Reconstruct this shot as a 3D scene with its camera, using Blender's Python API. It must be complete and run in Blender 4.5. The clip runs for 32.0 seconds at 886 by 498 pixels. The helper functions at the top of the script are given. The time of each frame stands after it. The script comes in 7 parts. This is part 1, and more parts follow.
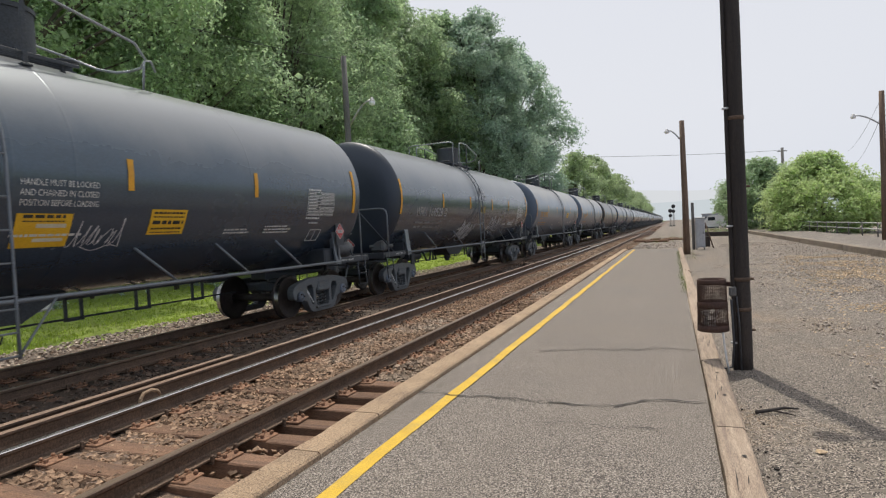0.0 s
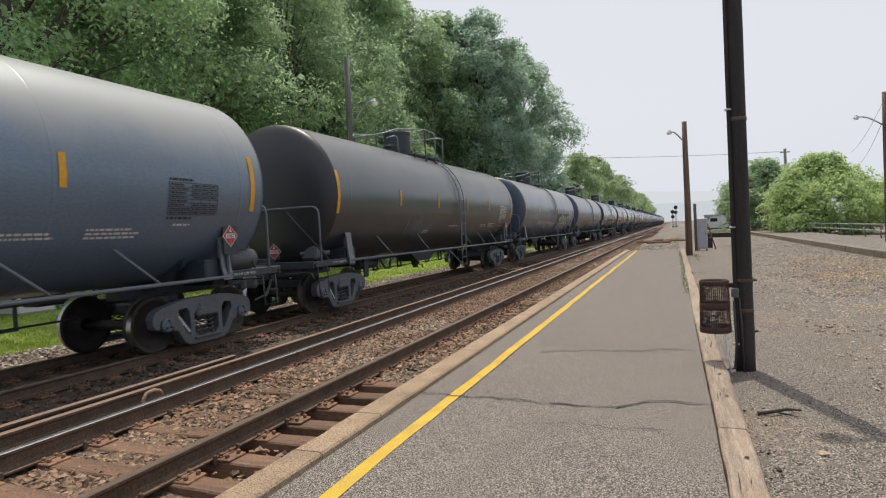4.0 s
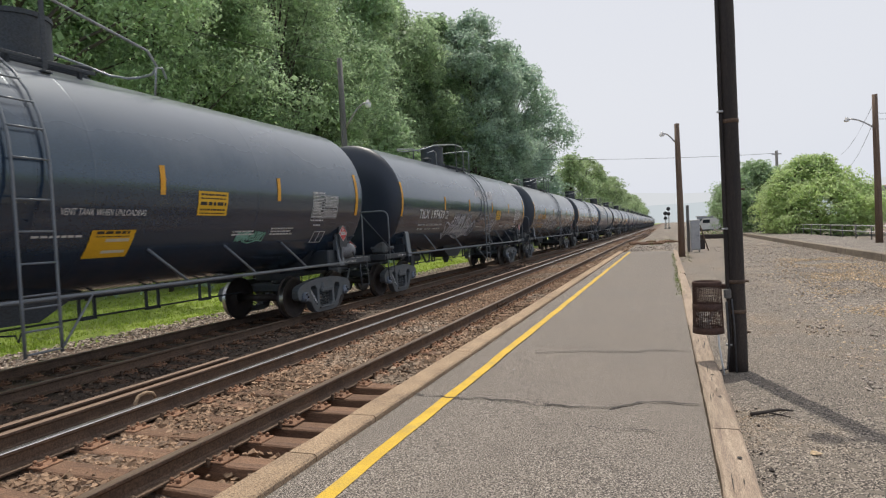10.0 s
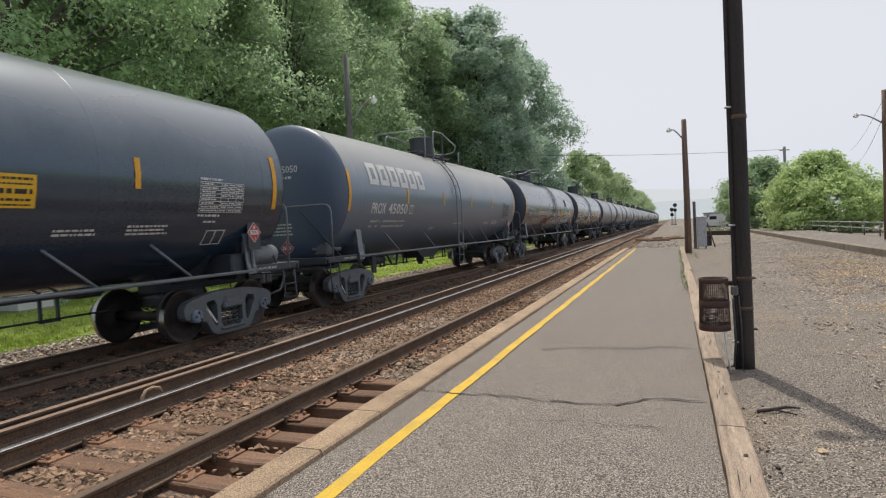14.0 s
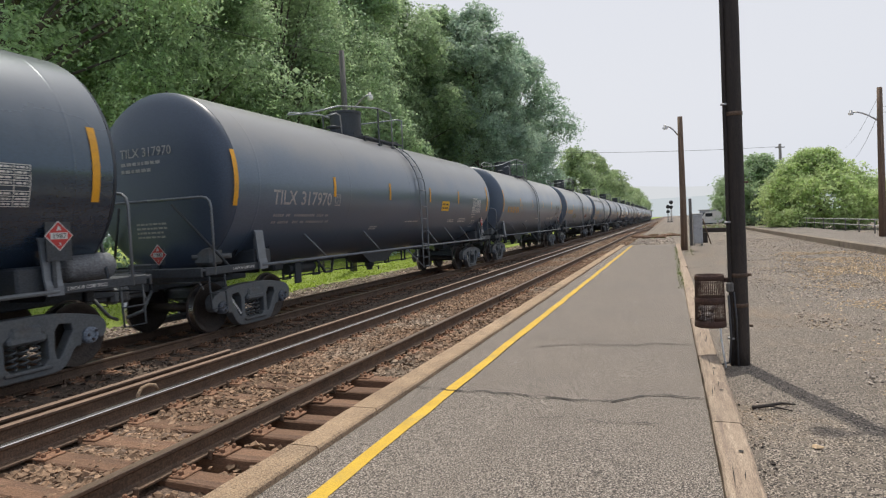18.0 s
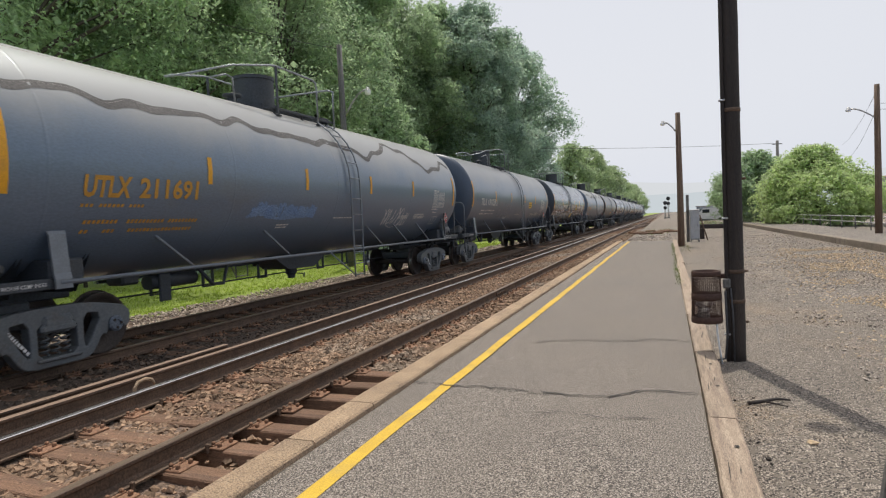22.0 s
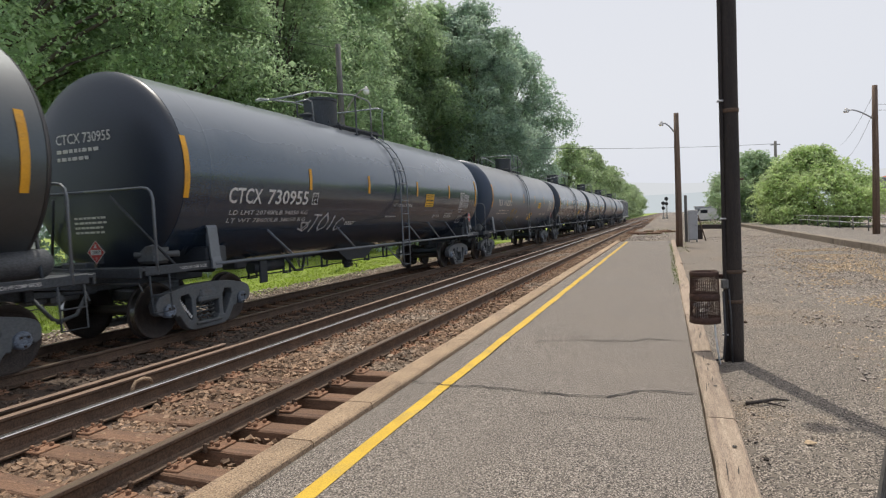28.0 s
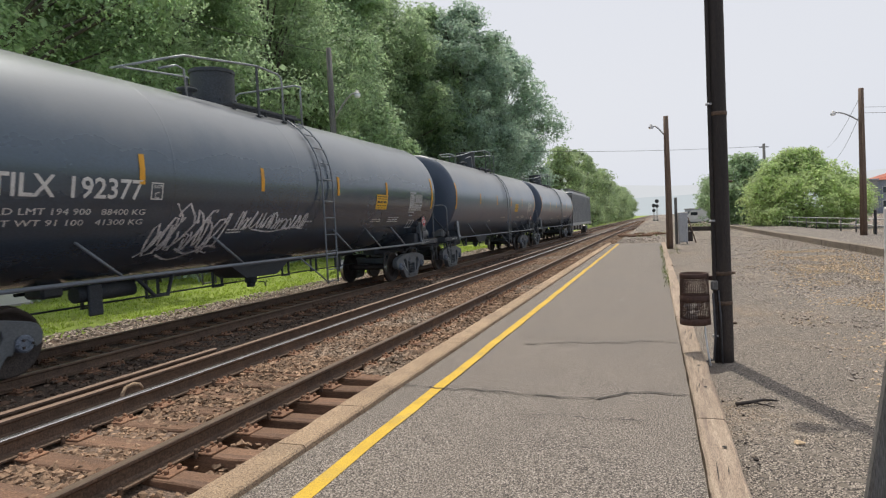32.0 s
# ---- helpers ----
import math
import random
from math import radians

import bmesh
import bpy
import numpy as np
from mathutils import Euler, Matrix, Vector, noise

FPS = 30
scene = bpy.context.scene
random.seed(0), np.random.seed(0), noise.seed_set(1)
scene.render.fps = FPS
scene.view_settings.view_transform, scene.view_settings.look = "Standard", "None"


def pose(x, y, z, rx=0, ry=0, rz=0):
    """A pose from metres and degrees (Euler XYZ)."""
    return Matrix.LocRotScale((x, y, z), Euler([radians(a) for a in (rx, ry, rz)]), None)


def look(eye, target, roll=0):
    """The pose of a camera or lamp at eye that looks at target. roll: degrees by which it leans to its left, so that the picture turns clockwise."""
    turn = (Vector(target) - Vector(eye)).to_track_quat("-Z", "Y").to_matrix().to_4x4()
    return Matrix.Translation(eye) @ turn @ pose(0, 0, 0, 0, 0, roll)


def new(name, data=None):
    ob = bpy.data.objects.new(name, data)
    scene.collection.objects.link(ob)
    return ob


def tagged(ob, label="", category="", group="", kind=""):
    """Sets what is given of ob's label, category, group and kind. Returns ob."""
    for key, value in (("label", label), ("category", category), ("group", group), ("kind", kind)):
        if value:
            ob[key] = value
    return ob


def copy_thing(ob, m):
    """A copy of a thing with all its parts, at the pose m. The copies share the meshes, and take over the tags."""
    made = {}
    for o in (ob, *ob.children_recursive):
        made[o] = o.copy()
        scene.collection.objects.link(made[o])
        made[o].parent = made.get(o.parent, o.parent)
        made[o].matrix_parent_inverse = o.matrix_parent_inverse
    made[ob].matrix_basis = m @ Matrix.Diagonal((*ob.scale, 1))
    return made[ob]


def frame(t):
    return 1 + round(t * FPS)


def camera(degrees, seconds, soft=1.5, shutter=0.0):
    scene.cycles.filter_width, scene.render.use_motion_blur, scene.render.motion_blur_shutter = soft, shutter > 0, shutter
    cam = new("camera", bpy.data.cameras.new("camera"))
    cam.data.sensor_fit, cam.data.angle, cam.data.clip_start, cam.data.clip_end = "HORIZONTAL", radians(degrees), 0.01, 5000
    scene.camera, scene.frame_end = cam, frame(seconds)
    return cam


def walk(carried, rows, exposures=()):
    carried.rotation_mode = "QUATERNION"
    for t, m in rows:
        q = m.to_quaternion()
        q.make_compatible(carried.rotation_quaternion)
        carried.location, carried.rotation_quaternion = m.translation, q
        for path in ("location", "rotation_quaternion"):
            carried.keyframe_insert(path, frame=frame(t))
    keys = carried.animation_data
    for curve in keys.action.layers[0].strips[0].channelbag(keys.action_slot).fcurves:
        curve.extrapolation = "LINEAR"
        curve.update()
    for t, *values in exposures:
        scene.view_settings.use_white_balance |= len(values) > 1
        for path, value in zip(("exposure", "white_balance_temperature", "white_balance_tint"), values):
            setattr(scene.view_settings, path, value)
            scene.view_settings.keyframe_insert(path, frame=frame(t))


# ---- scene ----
# ---------------------------------------------------------------- camera
cam = camera(72.94, 32.0, soft=1.2, shutter=0.05)
PATH = [
    (0.0, 0.001, -0.000, 1.500, -1.67, 3.01, 21.02),
    (0.5, 0.001, -0.000, 1.500, -1.62, 3.11, 21.01),
    (1.0, 0.001, -0.001, 1.500, -1.61, 3.16, 20.92),
    (1.5, 0.001, -0.001, 1.500, -1.53, 3.20, 20.93),
    (2.0, 0.001, -0.002, 1.500, -1.51, 3.17, 20.98),
    (2.5, 0.001, -0.003, 1.500, -1.57, 3.02, 21.16),
    (3.0, 0.000, -0.004, 1.500, -1.56, 3.04, 21.18),
    (3.5, 0.000, -0.004, 1.500, -1.58, 2.92, 21.21),
    (5.5, 0.000, -0.011, 1.500, -1.63, 3.04, 21.19),
    (6.0, -0.000, -0.011, 1.500, -1.68, 2.99, 21.12),
    (6.5, -0.000, -0.009, 1.500, -1.73, 3.01, 21.14),
    (7.0, -0.001, -0.008, 1.500, -1.72, 3.12, 21.00),
    (7.5, -0.001, -0.006, 1.501, -1.77, 3.15, 20.93),
    (8.0, -0.001, -0.006, 1.501, -1.78, 3.14, 20.84),
    (8.5, -0.001, -0.005, 1.501, -1.74, 3.06, 20.86),
    (9.0, -0.001, -0.006, 1.500, -1.67, 3.05, 20.85),
    (9.5, -0.001, -0.007, 1.500, -1.56, 3.02, 20.80),
    (10.0, -0.002, -0.008, 1.500, -1.47, 2.96, 20.60),
    (10.5, -0.002, -0.007, 1.501, -1.43, 2.95, 20.66),
    (11.0, -0.002, -0.005, 1.502, -1.52, 2.84, 20.68),
    (11.5, -0.003, -0.002, 1.502, -1.57, 2.81, 20.72),
    (12.0, -0.004, 0.000, 1.502, -1.55, 2.69, 20.92),
    (12.5, -0.004, 0.001, 1.502, -1.67, 2.71, 21.17),
    (13.0, -0.004, -0.000, 1.501, -1.68, 2.83, 21.22),
    (13.5, -0.004, -0.002, 1.501, -1.73, 2.89, 21.13),
    (14.0, -0.004, -0.002, 1.500, -1.82, 2.87, 21.15),
    (14.5, -0.004, -0.003, 1.500, -1.88, 2.93, 21.14),
    (16.5, -0.005, 0.001, 1.497, -2.09, 2.76, 21.01),
    (17.0, -0.004, 0.001, 1.497, -2.06, 2.82, 20.88),
    (17.5, -0.003, 0.001, 1.498, -2.15, 3.01, 20.89),
    (18.0, -0.003, 0.001, 1.498, -2.11, 2.88, 20.83),
    (18.5, -0.003, 0.000, 1.498, -2.13, 2.85, 20.75),
    (19.0, -0.003, -0.001, 1.498, -2.07, 2.85, 20.70),
    (19.5, -0.004, -0.002, 1.498, -2.04, 2.81, 20.69),
    (20.0, -0.004, -0.002, 1.498, -2.10, 2.79, 20.68),
    (20.5, -0.004, -0.001, 1.497, -2.16, 2.87, 20.53),
    (21.0, -0.004, 0.001, 1.496, -2.34, 2.67, 20.54),
    (21.5, -0.005, 0.003, 1.496, -2.51, 2.56, 20.59),
    (22.0, -0.006, 0.004, 1.496, -2.57, 2.67, 20.59),
    (22.5, -0.008, 0.006, 1.495, -2.77, 2.87, 20.62),
    (23.0, -0.009, 0.009, 1.495, -2.90, 2.68, 20.59),
    (23.5, -0.010, 0.012, 1.494, -2.87, 2.66, 20.47),
    (24.0, -0.010, 0.014, 1.494, -2.86, 2.61, 20.37),
    (24.5, -0.010, 0.014, 1.494, -2.86, 2.52, 20.37),
    (25.0, -0.010, 0.014, 1.494, -2.85, 2.65, 20.38),
    (25.5, -0.010, 0.013, 1.494, -2.79, 2.60, 20.38),
    (27.5, -0.008, 0.003, 1.496, -2.62, 2.77, 20.39),
    (28.0, -0.008, 0.002, 1.497, -2.60, 2.54, 20.43),
    (28.5, -0.007, -0.000, 1.497, -2.48, 2.57, 20.39),
    (29.0, -0.007, -0.001, 1.497, -2.28, 2.48, 20.27),
    (29.5, -0.005, -0.002, 1.498, -2.11, 2.52, 20.19),
    (30.0, -0.003, -0.003, 1.498, -2.08, 2.75, 20.11),
    (30.5, -0.001, -0.003, 1.498, -2.03, 2.92, 20.02),
    (31.0, -0.000, -0.004, 1.498, -2.11, 2.82, 19.99),
    (31.5, -0.000, -0.004, 1.497, -2.21, 2.84, 19.73),
    (32.0, -0.001, -0.003, 1.497, -2.33, 2.79, 19.64),
]

walk(cam, [(t, pose(x, y, z, 90 + p, 0, w) @ pose(0, 0, 0, 0, 0, -r)) for t, x, y, z, p, r, w in PATH])
scene.view_settings.exposure = 0.0

# ---------------------------------------------------------------- world and sun
SUN_EL, SUN_AZ = 70.0, 19.7        # height, and turn from +Y towards -X
world = bpy.data.worlds.new("hazy_sky")
scene.world = world
world.use_nodes = True
wn, wl = world.node_tree.nodes, world.node_tree.links
wn.clear()
w_out, w_bg, w_sky = wn.new("ShaderNodeOutputWorld"), wn.new("ShaderNodeBackground"), wn.new("ShaderNodeTexSky")
w_sky.sky_type = "NISHITA"
w_sky.sun_disc = False
w_sky.sun_elevation, w_sky.sun_rotation = radians(SUN_EL), radians(-SUN_AZ)
w_sky.air_density, w_sky.dust_density, w_sky.ozone_density = 1.0, 6.0, 1.0
w_mix = wn.new("ShaderNodeMix")
w_mix.data_type = "RGBA"
w_co, w_xyz, w_rng = wn.new("ShaderNodeTexCoord"), wn.new("ShaderNodeSeparateXYZ"), wn.new("ShaderNodeMapRange")
wl.new(w_co.outputs["Generated"], w_xyz.inputs[0])
wl.new(w_xyz.outputs["Z"], w_rng.inputs[0])
w_rng.inputs[1].default_value, w_rng.inputs[2].default_value = 0.0, 1.0
w_rng.inputs[3].default_value, w_rng.inputs[4].default_value = 0.93, 0.62
wl.new(w_rng.outputs[0], w_mix.inputs[0])
w_veil, w_turn, w_glow = wn.new("ShaderNodeMix"), wn.new("ShaderNodeVectorMath"), wn.new("ShaderNodeMapRange")
el, az = radians(SUN_EL), radians(SUN_AZ)
sun_way = Vector((-math.sin(az) * math.cos(el), math.cos(az) * math.cos(el), math.sin(el)))
# smoke haze veils the whole sky: brightest and warmest round the sun, dimmer and bluer away from it
w_turn.operation = "DOT_PRODUCT"
w_turn.inputs[1].default_value = sun_way
wl.new(w_co.outputs["Generated"], w_turn.inputs[0])
w_glow.interpolation_type = "SMOOTHSTEP"
w_glow.inputs[1].default_value, w_glow.inputs[2].default_value = -0.45, 0.55
w_glow.inputs[3].default_value, w_glow.inputs[4].default_value = 0.0, 1.0
wl.new(w_turn.outputs["Value"], w_glow.inputs[0])
w_veil.data_type = "RGBA"
wl.new(w_glow.outputs[0], w_veil.inputs[0])
w_veil.inputs[6].default_value, w_veil.inputs[7].default_value = (3.8, 5.2, 8.0, 1), (7.9, 8.05, 8.55, 1)
wl.new(w_veil.outputs[2], w_mix.inputs[7])
wl.new(w_sky.outputs[0], w_mix.inputs[6])
wl.new(w_mix.outputs[2], w_bg.inputs[0])
w_bg.inputs[1].default_value = 0.105
wl.new(w_bg.outputs[0], w_out.inputs[0])

sun_data = bpy.data.lights.new("sun", "SUN")
sun_data.energy, sun_data.angle, sun_data.color = 3.1, radians(0.7), (1.0, 0.94, 0.84)
sun = new("sun", sun_data)
sun.matrix_world = look(sun_way * 60, (0, 0, 0))

# ---------------------------------------------------------------- materials
def mat(name, a, b, scale=3.0, fine=60.0, rough=0.8, metal=0.0, bump=0.3, dist=0.01, vary=0.0, c=None, c_scale=0.6,
        c_amount=0.5, grain=0.35, spec=0.5, stretch=(1, 1, 1), coat=0.0, specks=()):
    """a and b: the two colours of the coarse pattern; c: stains at a larger scale; vary: spread of brightness from object to object."""
    m = bpy.data.materials.new(name)
    m.use_nodes = True
    n, l = m.node_tree.nodes, m.node_tree.links
    p = n["Principled BSDF"]
    co, mp = n.new("ShaderNodeTexCoord"), n.new("ShaderNodeMapping")
    mp.inputs["Scale"].default_value = stretch
    l.new(co.outputs["Object"], mp.inputs["Vector"])

    def noise_at(s, detail, rgh=0.6):
        t = n.new("ShaderNodeTexNoise")
        t.inputs["Scale"].default_value, t.inputs["Detail"].default_value, t.inputs["Roughness"].default_value = s, detail, rgh
        l.new(mp.outputs[0], t.inputs["Vector"])
        return t.outputs[0]

    def ramp(value, lo, hi):
        r = n.new("ShaderNodeMapRange")
        r.inputs[1].default_value, r.inputs[2].default_value = lo, hi
        l.new(value, r.inputs[0])
        return r.outputs[0]

    def mix(fac, x, y, kind="MIX"):
        k = n.new("ShaderNodeMix")
        k.data_type, k.blend_type = "RGBA", kind
        for sock, v in ((0, fac), (6, x), (7, y)):
            if isinstance(v, (int, float)):
                k.inputs[sock].default_value = v
            elif isinstance(v, tuple):
                k.inputs[sock].default_value = (*v, 1)
            else:
                l.new(v, k.inputs[sock])
        return k.outputs[2]

    coarse, grainy = noise_at(scale, 5), noise_at(fine, 3)
    col = mix(ramp(coarse, 0.35, 0.65), a, b)
    if c:
        col = mix(mix(1.0, ramp(noise_at(c_scale, 6, 0.65), 0.5, 0.68), (c_amount,) * 3, "MULTIPLY"), col, c)
    if grain:
        g = n.new("ShaderNodeMapRange")
        g.inputs[1].default_value, g.inputs[2].default_value = 0.36, 0.64
        g.inputs[3].default_value, g.inputs[4].default_value = 1 - grain, 1 + grain
        l.new(grainy, g.inputs[0])
        col = mix(1.0, col, g.outputs[0], "MULTIPLY")
    for s_scale, s_col, s_lo, s_hi in specks:
        col = mix(ramp(noise_at(s_scale, 1.5, 0.5), s_lo, s_hi), col, s_col)
    if vary:
        o, g = n.new("ShaderNodeObjectInfo"), n.new("ShaderNodeMapRange")
        g.inputs[3].default_value, g.inputs[4].default_value = 1 - vary, 1 + vary
        l.new(o.outputs["Random"], g.inputs[0])
        col = mix(1.0, col, g.outputs[0], "MULTIPLY")
    l.new(col, p.inputs["Base Color"])
    rr = n.new("ShaderNodeMapRange")
    rr.inputs[3].default_value, rr.inputs[4].default_value = max(rough - 0.1, 0.03), min(rough + 0.1, 1)
    l.new(coarse, rr.inputs[0])
    l.new(rr.outputs[0], p.inputs["Roughness"])
    p.inputs["Metallic"].default_value = metal
    p.inputs["Specular IOR Level"].default_value = spec
    p.inputs["Coat Weight"].default_value = coat
    p.inputs["Coat Roughness"].default_value = max(rough, 0.08)
    if bump:
        bp = n.new("ShaderNodeBump")
        bp.inputs["Strength"].default_value, bp.inputs["Distance"].default_value = bump, dist
        l.new(grainy, bp.inputs["Height"])
        l.new(bp.outputs[0], p.inputs["Normal"])
    return m


def leaf_mat(name, a, b, thin=0.35):
    """Foliage: colour by leaf clump, light passing through."""
    m = mat(name, a, b, scale=0.5, fine=3.0, rough=0.5, bump=0, grain=0.22, vary=0.12, spec=0.45)
    n, l = m.node_tree.nodes, m.node_tree.links
    p = n["Principled BSDF"]
    col = p.inputs["Base Color"].links[0].from_socket
    geo, g = n.new("ShaderNodeNewGeometry"), n.new("ShaderNodeMapRange")
    g.inputs[3].default_value, g.inputs[4].default_value = 0.8, 1.2
    l.new(geo.outputs["Random Per Island"], g.inputs[0])
    k = n.new("ShaderNodeMix")
    k.data_type, k.blend_type = "RGBA", "MULTIPLY"
    k.inputs[0].default_value = 1
    l.new(col, k.inputs[6])
    l.new(g.outputs[0], k.inputs[7])
    l.new(k.outputs[2], p.inputs["Base Color"])
    tr, mx = n.new("ShaderNodeBsdfTranslucent"), n.new("ShaderNodeMixShader")
    l.new(k.outputs[2], tr.inputs[0])
    mx.inputs[0].default_value = thin
    l.new(p.outputs[0], mx.inputs[1])
    l.new(tr.outputs[0], mx.inputs[2])
    l.new(mx.outputs[0], n["Material Output"].inputs[0])
    return m


def glow_mat(name, col, strength):
    m = bpy.data.materials.new(name)
    m.use_nodes = True
    p = m.node_tree.nodes["Principled BSDF"]
    p.inputs["Base Color"].default_value = (0, 0, 0, 1)
    p.inputs["Specular IOR Level"].default_value = 0
    p.inputs["Emission Color"].default_value = (*col, 1)
    p.inputs["Emission Strength"].default_value = strength
    return m


M = {}
M["asphalt"] = mat("asphalt", (0.128, 0.108, 0.091), (0.150, 0.128, 0.107), 0.8, 95, 0.9, bump=0.6, dist=0.008, c=(0.110, 0.099, 0.090), c_scale=0.5, grain=0.9,
                   specks=((115, (0.43, 0.385, 0.335), 0.57, 0.61), (90, (0.035, 0.03, 0.026), 0.57, 0.62), (60, (0.36, 0.31, 0.27), 0.64, 0.67)))
M["yellow_paint"] = mat("yellow_paint", (0.62, 0.40, 0.03), (0.52, 0.33, 0.03), 4, 120, 0.7, bump=0.3, dist=0.004, c=(0.3, 0.24, 0.1), c_scale=3, grain=0.25)
M["kerb_stone"] = mat("kerb_stone", (0.40, 0.285, 0.18), (0.32, 0.225, 0.145), 3, 90, 0.92, bump=0.9, dist=0.015, c=(0.19, 0.145, 0.105), c_scale=1.5, vary=0.1, grain=0.35,
                      specks=((110, (0.52, 0.41, 0.29), 0.60, 0.68), (80, (0.14, 0.10, 0.07), 0.61, 0.67)))
M["yard_kerb"] = mat("yard_kerb", (0.25, 0.205, 0.16), (0.20, 0.165, 0.13), 3, 60, 0.9, bump=0.6, dist=0.02, c=(0.13, 0.11, 0.095), c_scale=1.5, vary=0.12)
M["timber_grey"] = mat("timber_grey", (0.40, 0.315, 0.235), (0.29, 0.22, 0.165), 6, 60, 0.9, bump=0.6, dist=0.01, stretch=(6, 0.5, 6), c=(0.12, 0.09, 0.08), c_scale=2, vary=0.12)
M["crack"] = mat("crack_dirt", (0.035, 0.032, 0.03), (0.05, 0.045, 0.04), 8, 60, 1.0, bump=0)
M["gravel"] = mat("gravel", (0.115, 0.097, 0.080), (0.145, 0.122, 0.100), 1.2, 90, 0.95, bump=1.0, dist=0.012, c=(0.27, 0.18, 0.095), c_scale=0.55, c_amount=0.6, grain=0.9,
                  specks=((100, (0.50, 0.43, 0.36), 0.56, 0.60), (75, (0.014, 0.012, 0.010), 0.56, 0.60), (45, (0.35, 0.30, 0.24), 0.61, 0.65), (13, (0.17, 0.144, 0.118), 0.55, 0.66)))
M["ballast_bed"] = mat("ballast_bed", (0.20, 0.14, 0.10), (0.15, 0.105, 0.08), 2, 45, 0.95, bump=0.8, dist=0.03, grain=0.6)
M["ballast_stone"] = mat("ballast_stone", (0.25, 0.165, 0.105), (0.17, 0.11, 0.07), 1.3, 30, 0.9, bump=0.3, c=(0.25, 0.215, 0.17), c_scale=0.35, c_amount=0.85, grain=0.3)
M["ballast_oily"] = mat("ballast_oily", (0.125, 0.088, 0.062), (0.08, 0.058, 0.043), 1.3, 30, 0.85, bump=0.3, grain=0.4)
M["ballast_tan"] = mat("ballast_tan", (0.36, 0.30, 0.245), (0.27, 0.22, 0.18), 1.3, 30, 0.9, bump=0.3, grain=0.3)
M["bed_oily"] = mat("bed_oily", (0.115, 0.083, 0.06), (0.085, 0.062, 0.046), 2, 45, 0.9, bump=0.8, dist=0.03, grain=0.5)
M["pebble"] = mat("pebble", (0.27, 0.235, 0.205), (0.36, 0.31, 0.26), 6, 30, 0.9, bump=0.2, c=(0.33, 0.25, 0.17), c_scale=0.3, grain=0.3)
M["pebble_tan"] = mat("pebble_tan", (0.50, 0.375, 0.235), (0.40, 0.30, 0.195), 6, 30, 0.9, bump=0.2, grain=0.3)
for key in ("ballast_stone", "ballast_oily", "ballast_tan", "pebble", "pebble_tan"):
    n, l = M[key].node_tree.nodes, M[key].node_tree.links
    p = n["Principled BSDF"]
    src = p.inputs["Base Color"].links[0].from_socket
    geo, g, k = n.new("ShaderNodeNewGeometry"), n.new("ShaderNodeMapRange"), n.new("ShaderNodeMix")
    g.inputs[3].default_value, g.inputs[4].default_value = (0.75, 1.5) if key.startswith("pebble") else (0.5, 1.7)
    k.data_type, k.blend_type = "RGBA", "MULTIPLY"
    k.inputs[0].default_value = 1
    l.new(geo.outputs["Random Per Island"], g.inputs[0])
    l.new(src, k.inputs[6])
    l.new(g.outputs[0], k.inputs[7])
    l.new(k.outputs[2], p.inputs["Base Color"])
M["grass_soil"] = mat("grass_soil", (0.25, 0.32, 0.05), (0.19, 0.26, 0.04), 0.7, 25, 0.95, bump=0.6, dist=0.04, c=(0.15, 0.16, 0.05), c_scale=0.3)
M["grass"] = leaf_mat("grass_blade", (0.33, 0.43, 0.06), (0.26, 0.35, 0.045), 0.45)
M["weed"] = leaf_mat("weed", (0.14, 0.22, 0.04), (0.2, 0.22, 0.07), 0.35)
# paler and bluer than leaf_mid: distance haze put into the leaf colour
M["leaf_dark"] = leaf_mat("leaf_dark", (0.39, 0.51, 0.41), (0.45, 0.57, 0.42), 0.58)
M["leaf_mid"] = leaf_mat("leaf_mid", (0.35, 0.475, 0.29), (0.41, 0.53, 0.30), 0.6)
M["leaf_far"] = leaf_mat("leaf_far", (0.36, 0.46, 0.27), (0.42, 0.52, 0.28), 0.5)
M["leaf_light"] = leaf_mat("leaf_light", (0.48, 0.61, 0.29), (0.55, 0.67, 0.30), 0.55)
M["bark"] = mat("bark", (0.075, 0.06, 0.05), (0.11, 0.095, 0.08), 5, 30, 0.95, bump=0.8, dist=0.03, stretch=(1, 1, 0.25))
M["rail_rust"] = mat("rail_rust", (0.135, 0.088, 0.058), (0.09, 0.06, 0.042), 5, 60, 0.75, metal=0.2, bump=0.3, c=(0.17, 0.10, 0.06), c_scale=1.2)
M["rail_head"] = mat("rail_head", (0.80, 0.77, 0.74), (0.68, 0.64, 0.61), 6, 80, 0.28, metal=1.0, bump=0.08, stretch=(8, 0.3, 8), grain=0.15)
M["rail_head_dull"] = mat("rail_head_dull", (0.38, 0.27, 0.20), (0.28, 0.20, 0.15), 6, 80, 0.5, metal=0.6, bump=0.15, stretch=(8, 0.3, 8), grain=0.2)
M["rail_head_brown"] = mat("rail_head_brown", (0.22, 0.165, 0.12), (0.16, 0.115, 0.085), 6, 80, 0.42, metal=0.6, bump=0.15, stretch=(8, 0.3, 8), grain=0.2)
M["rust_plate"] = mat("rust_plate", (0.30, 0.165, 0.095), (0.21, 0.115, 0.07), 9, 70, 0.9, bump=0.4, vary=0.15)
M["tie"] = mat("tie_wood", (0.16, 0.09, 0.055), (0.235, 0.14, 0.088), 4, 60, 0.92, bump=0.7, dist=0.015, stretch=(0.5, 5, 5), vary=0.25, c=(0.06, 0.045, 0.04), c_scale=1.5)
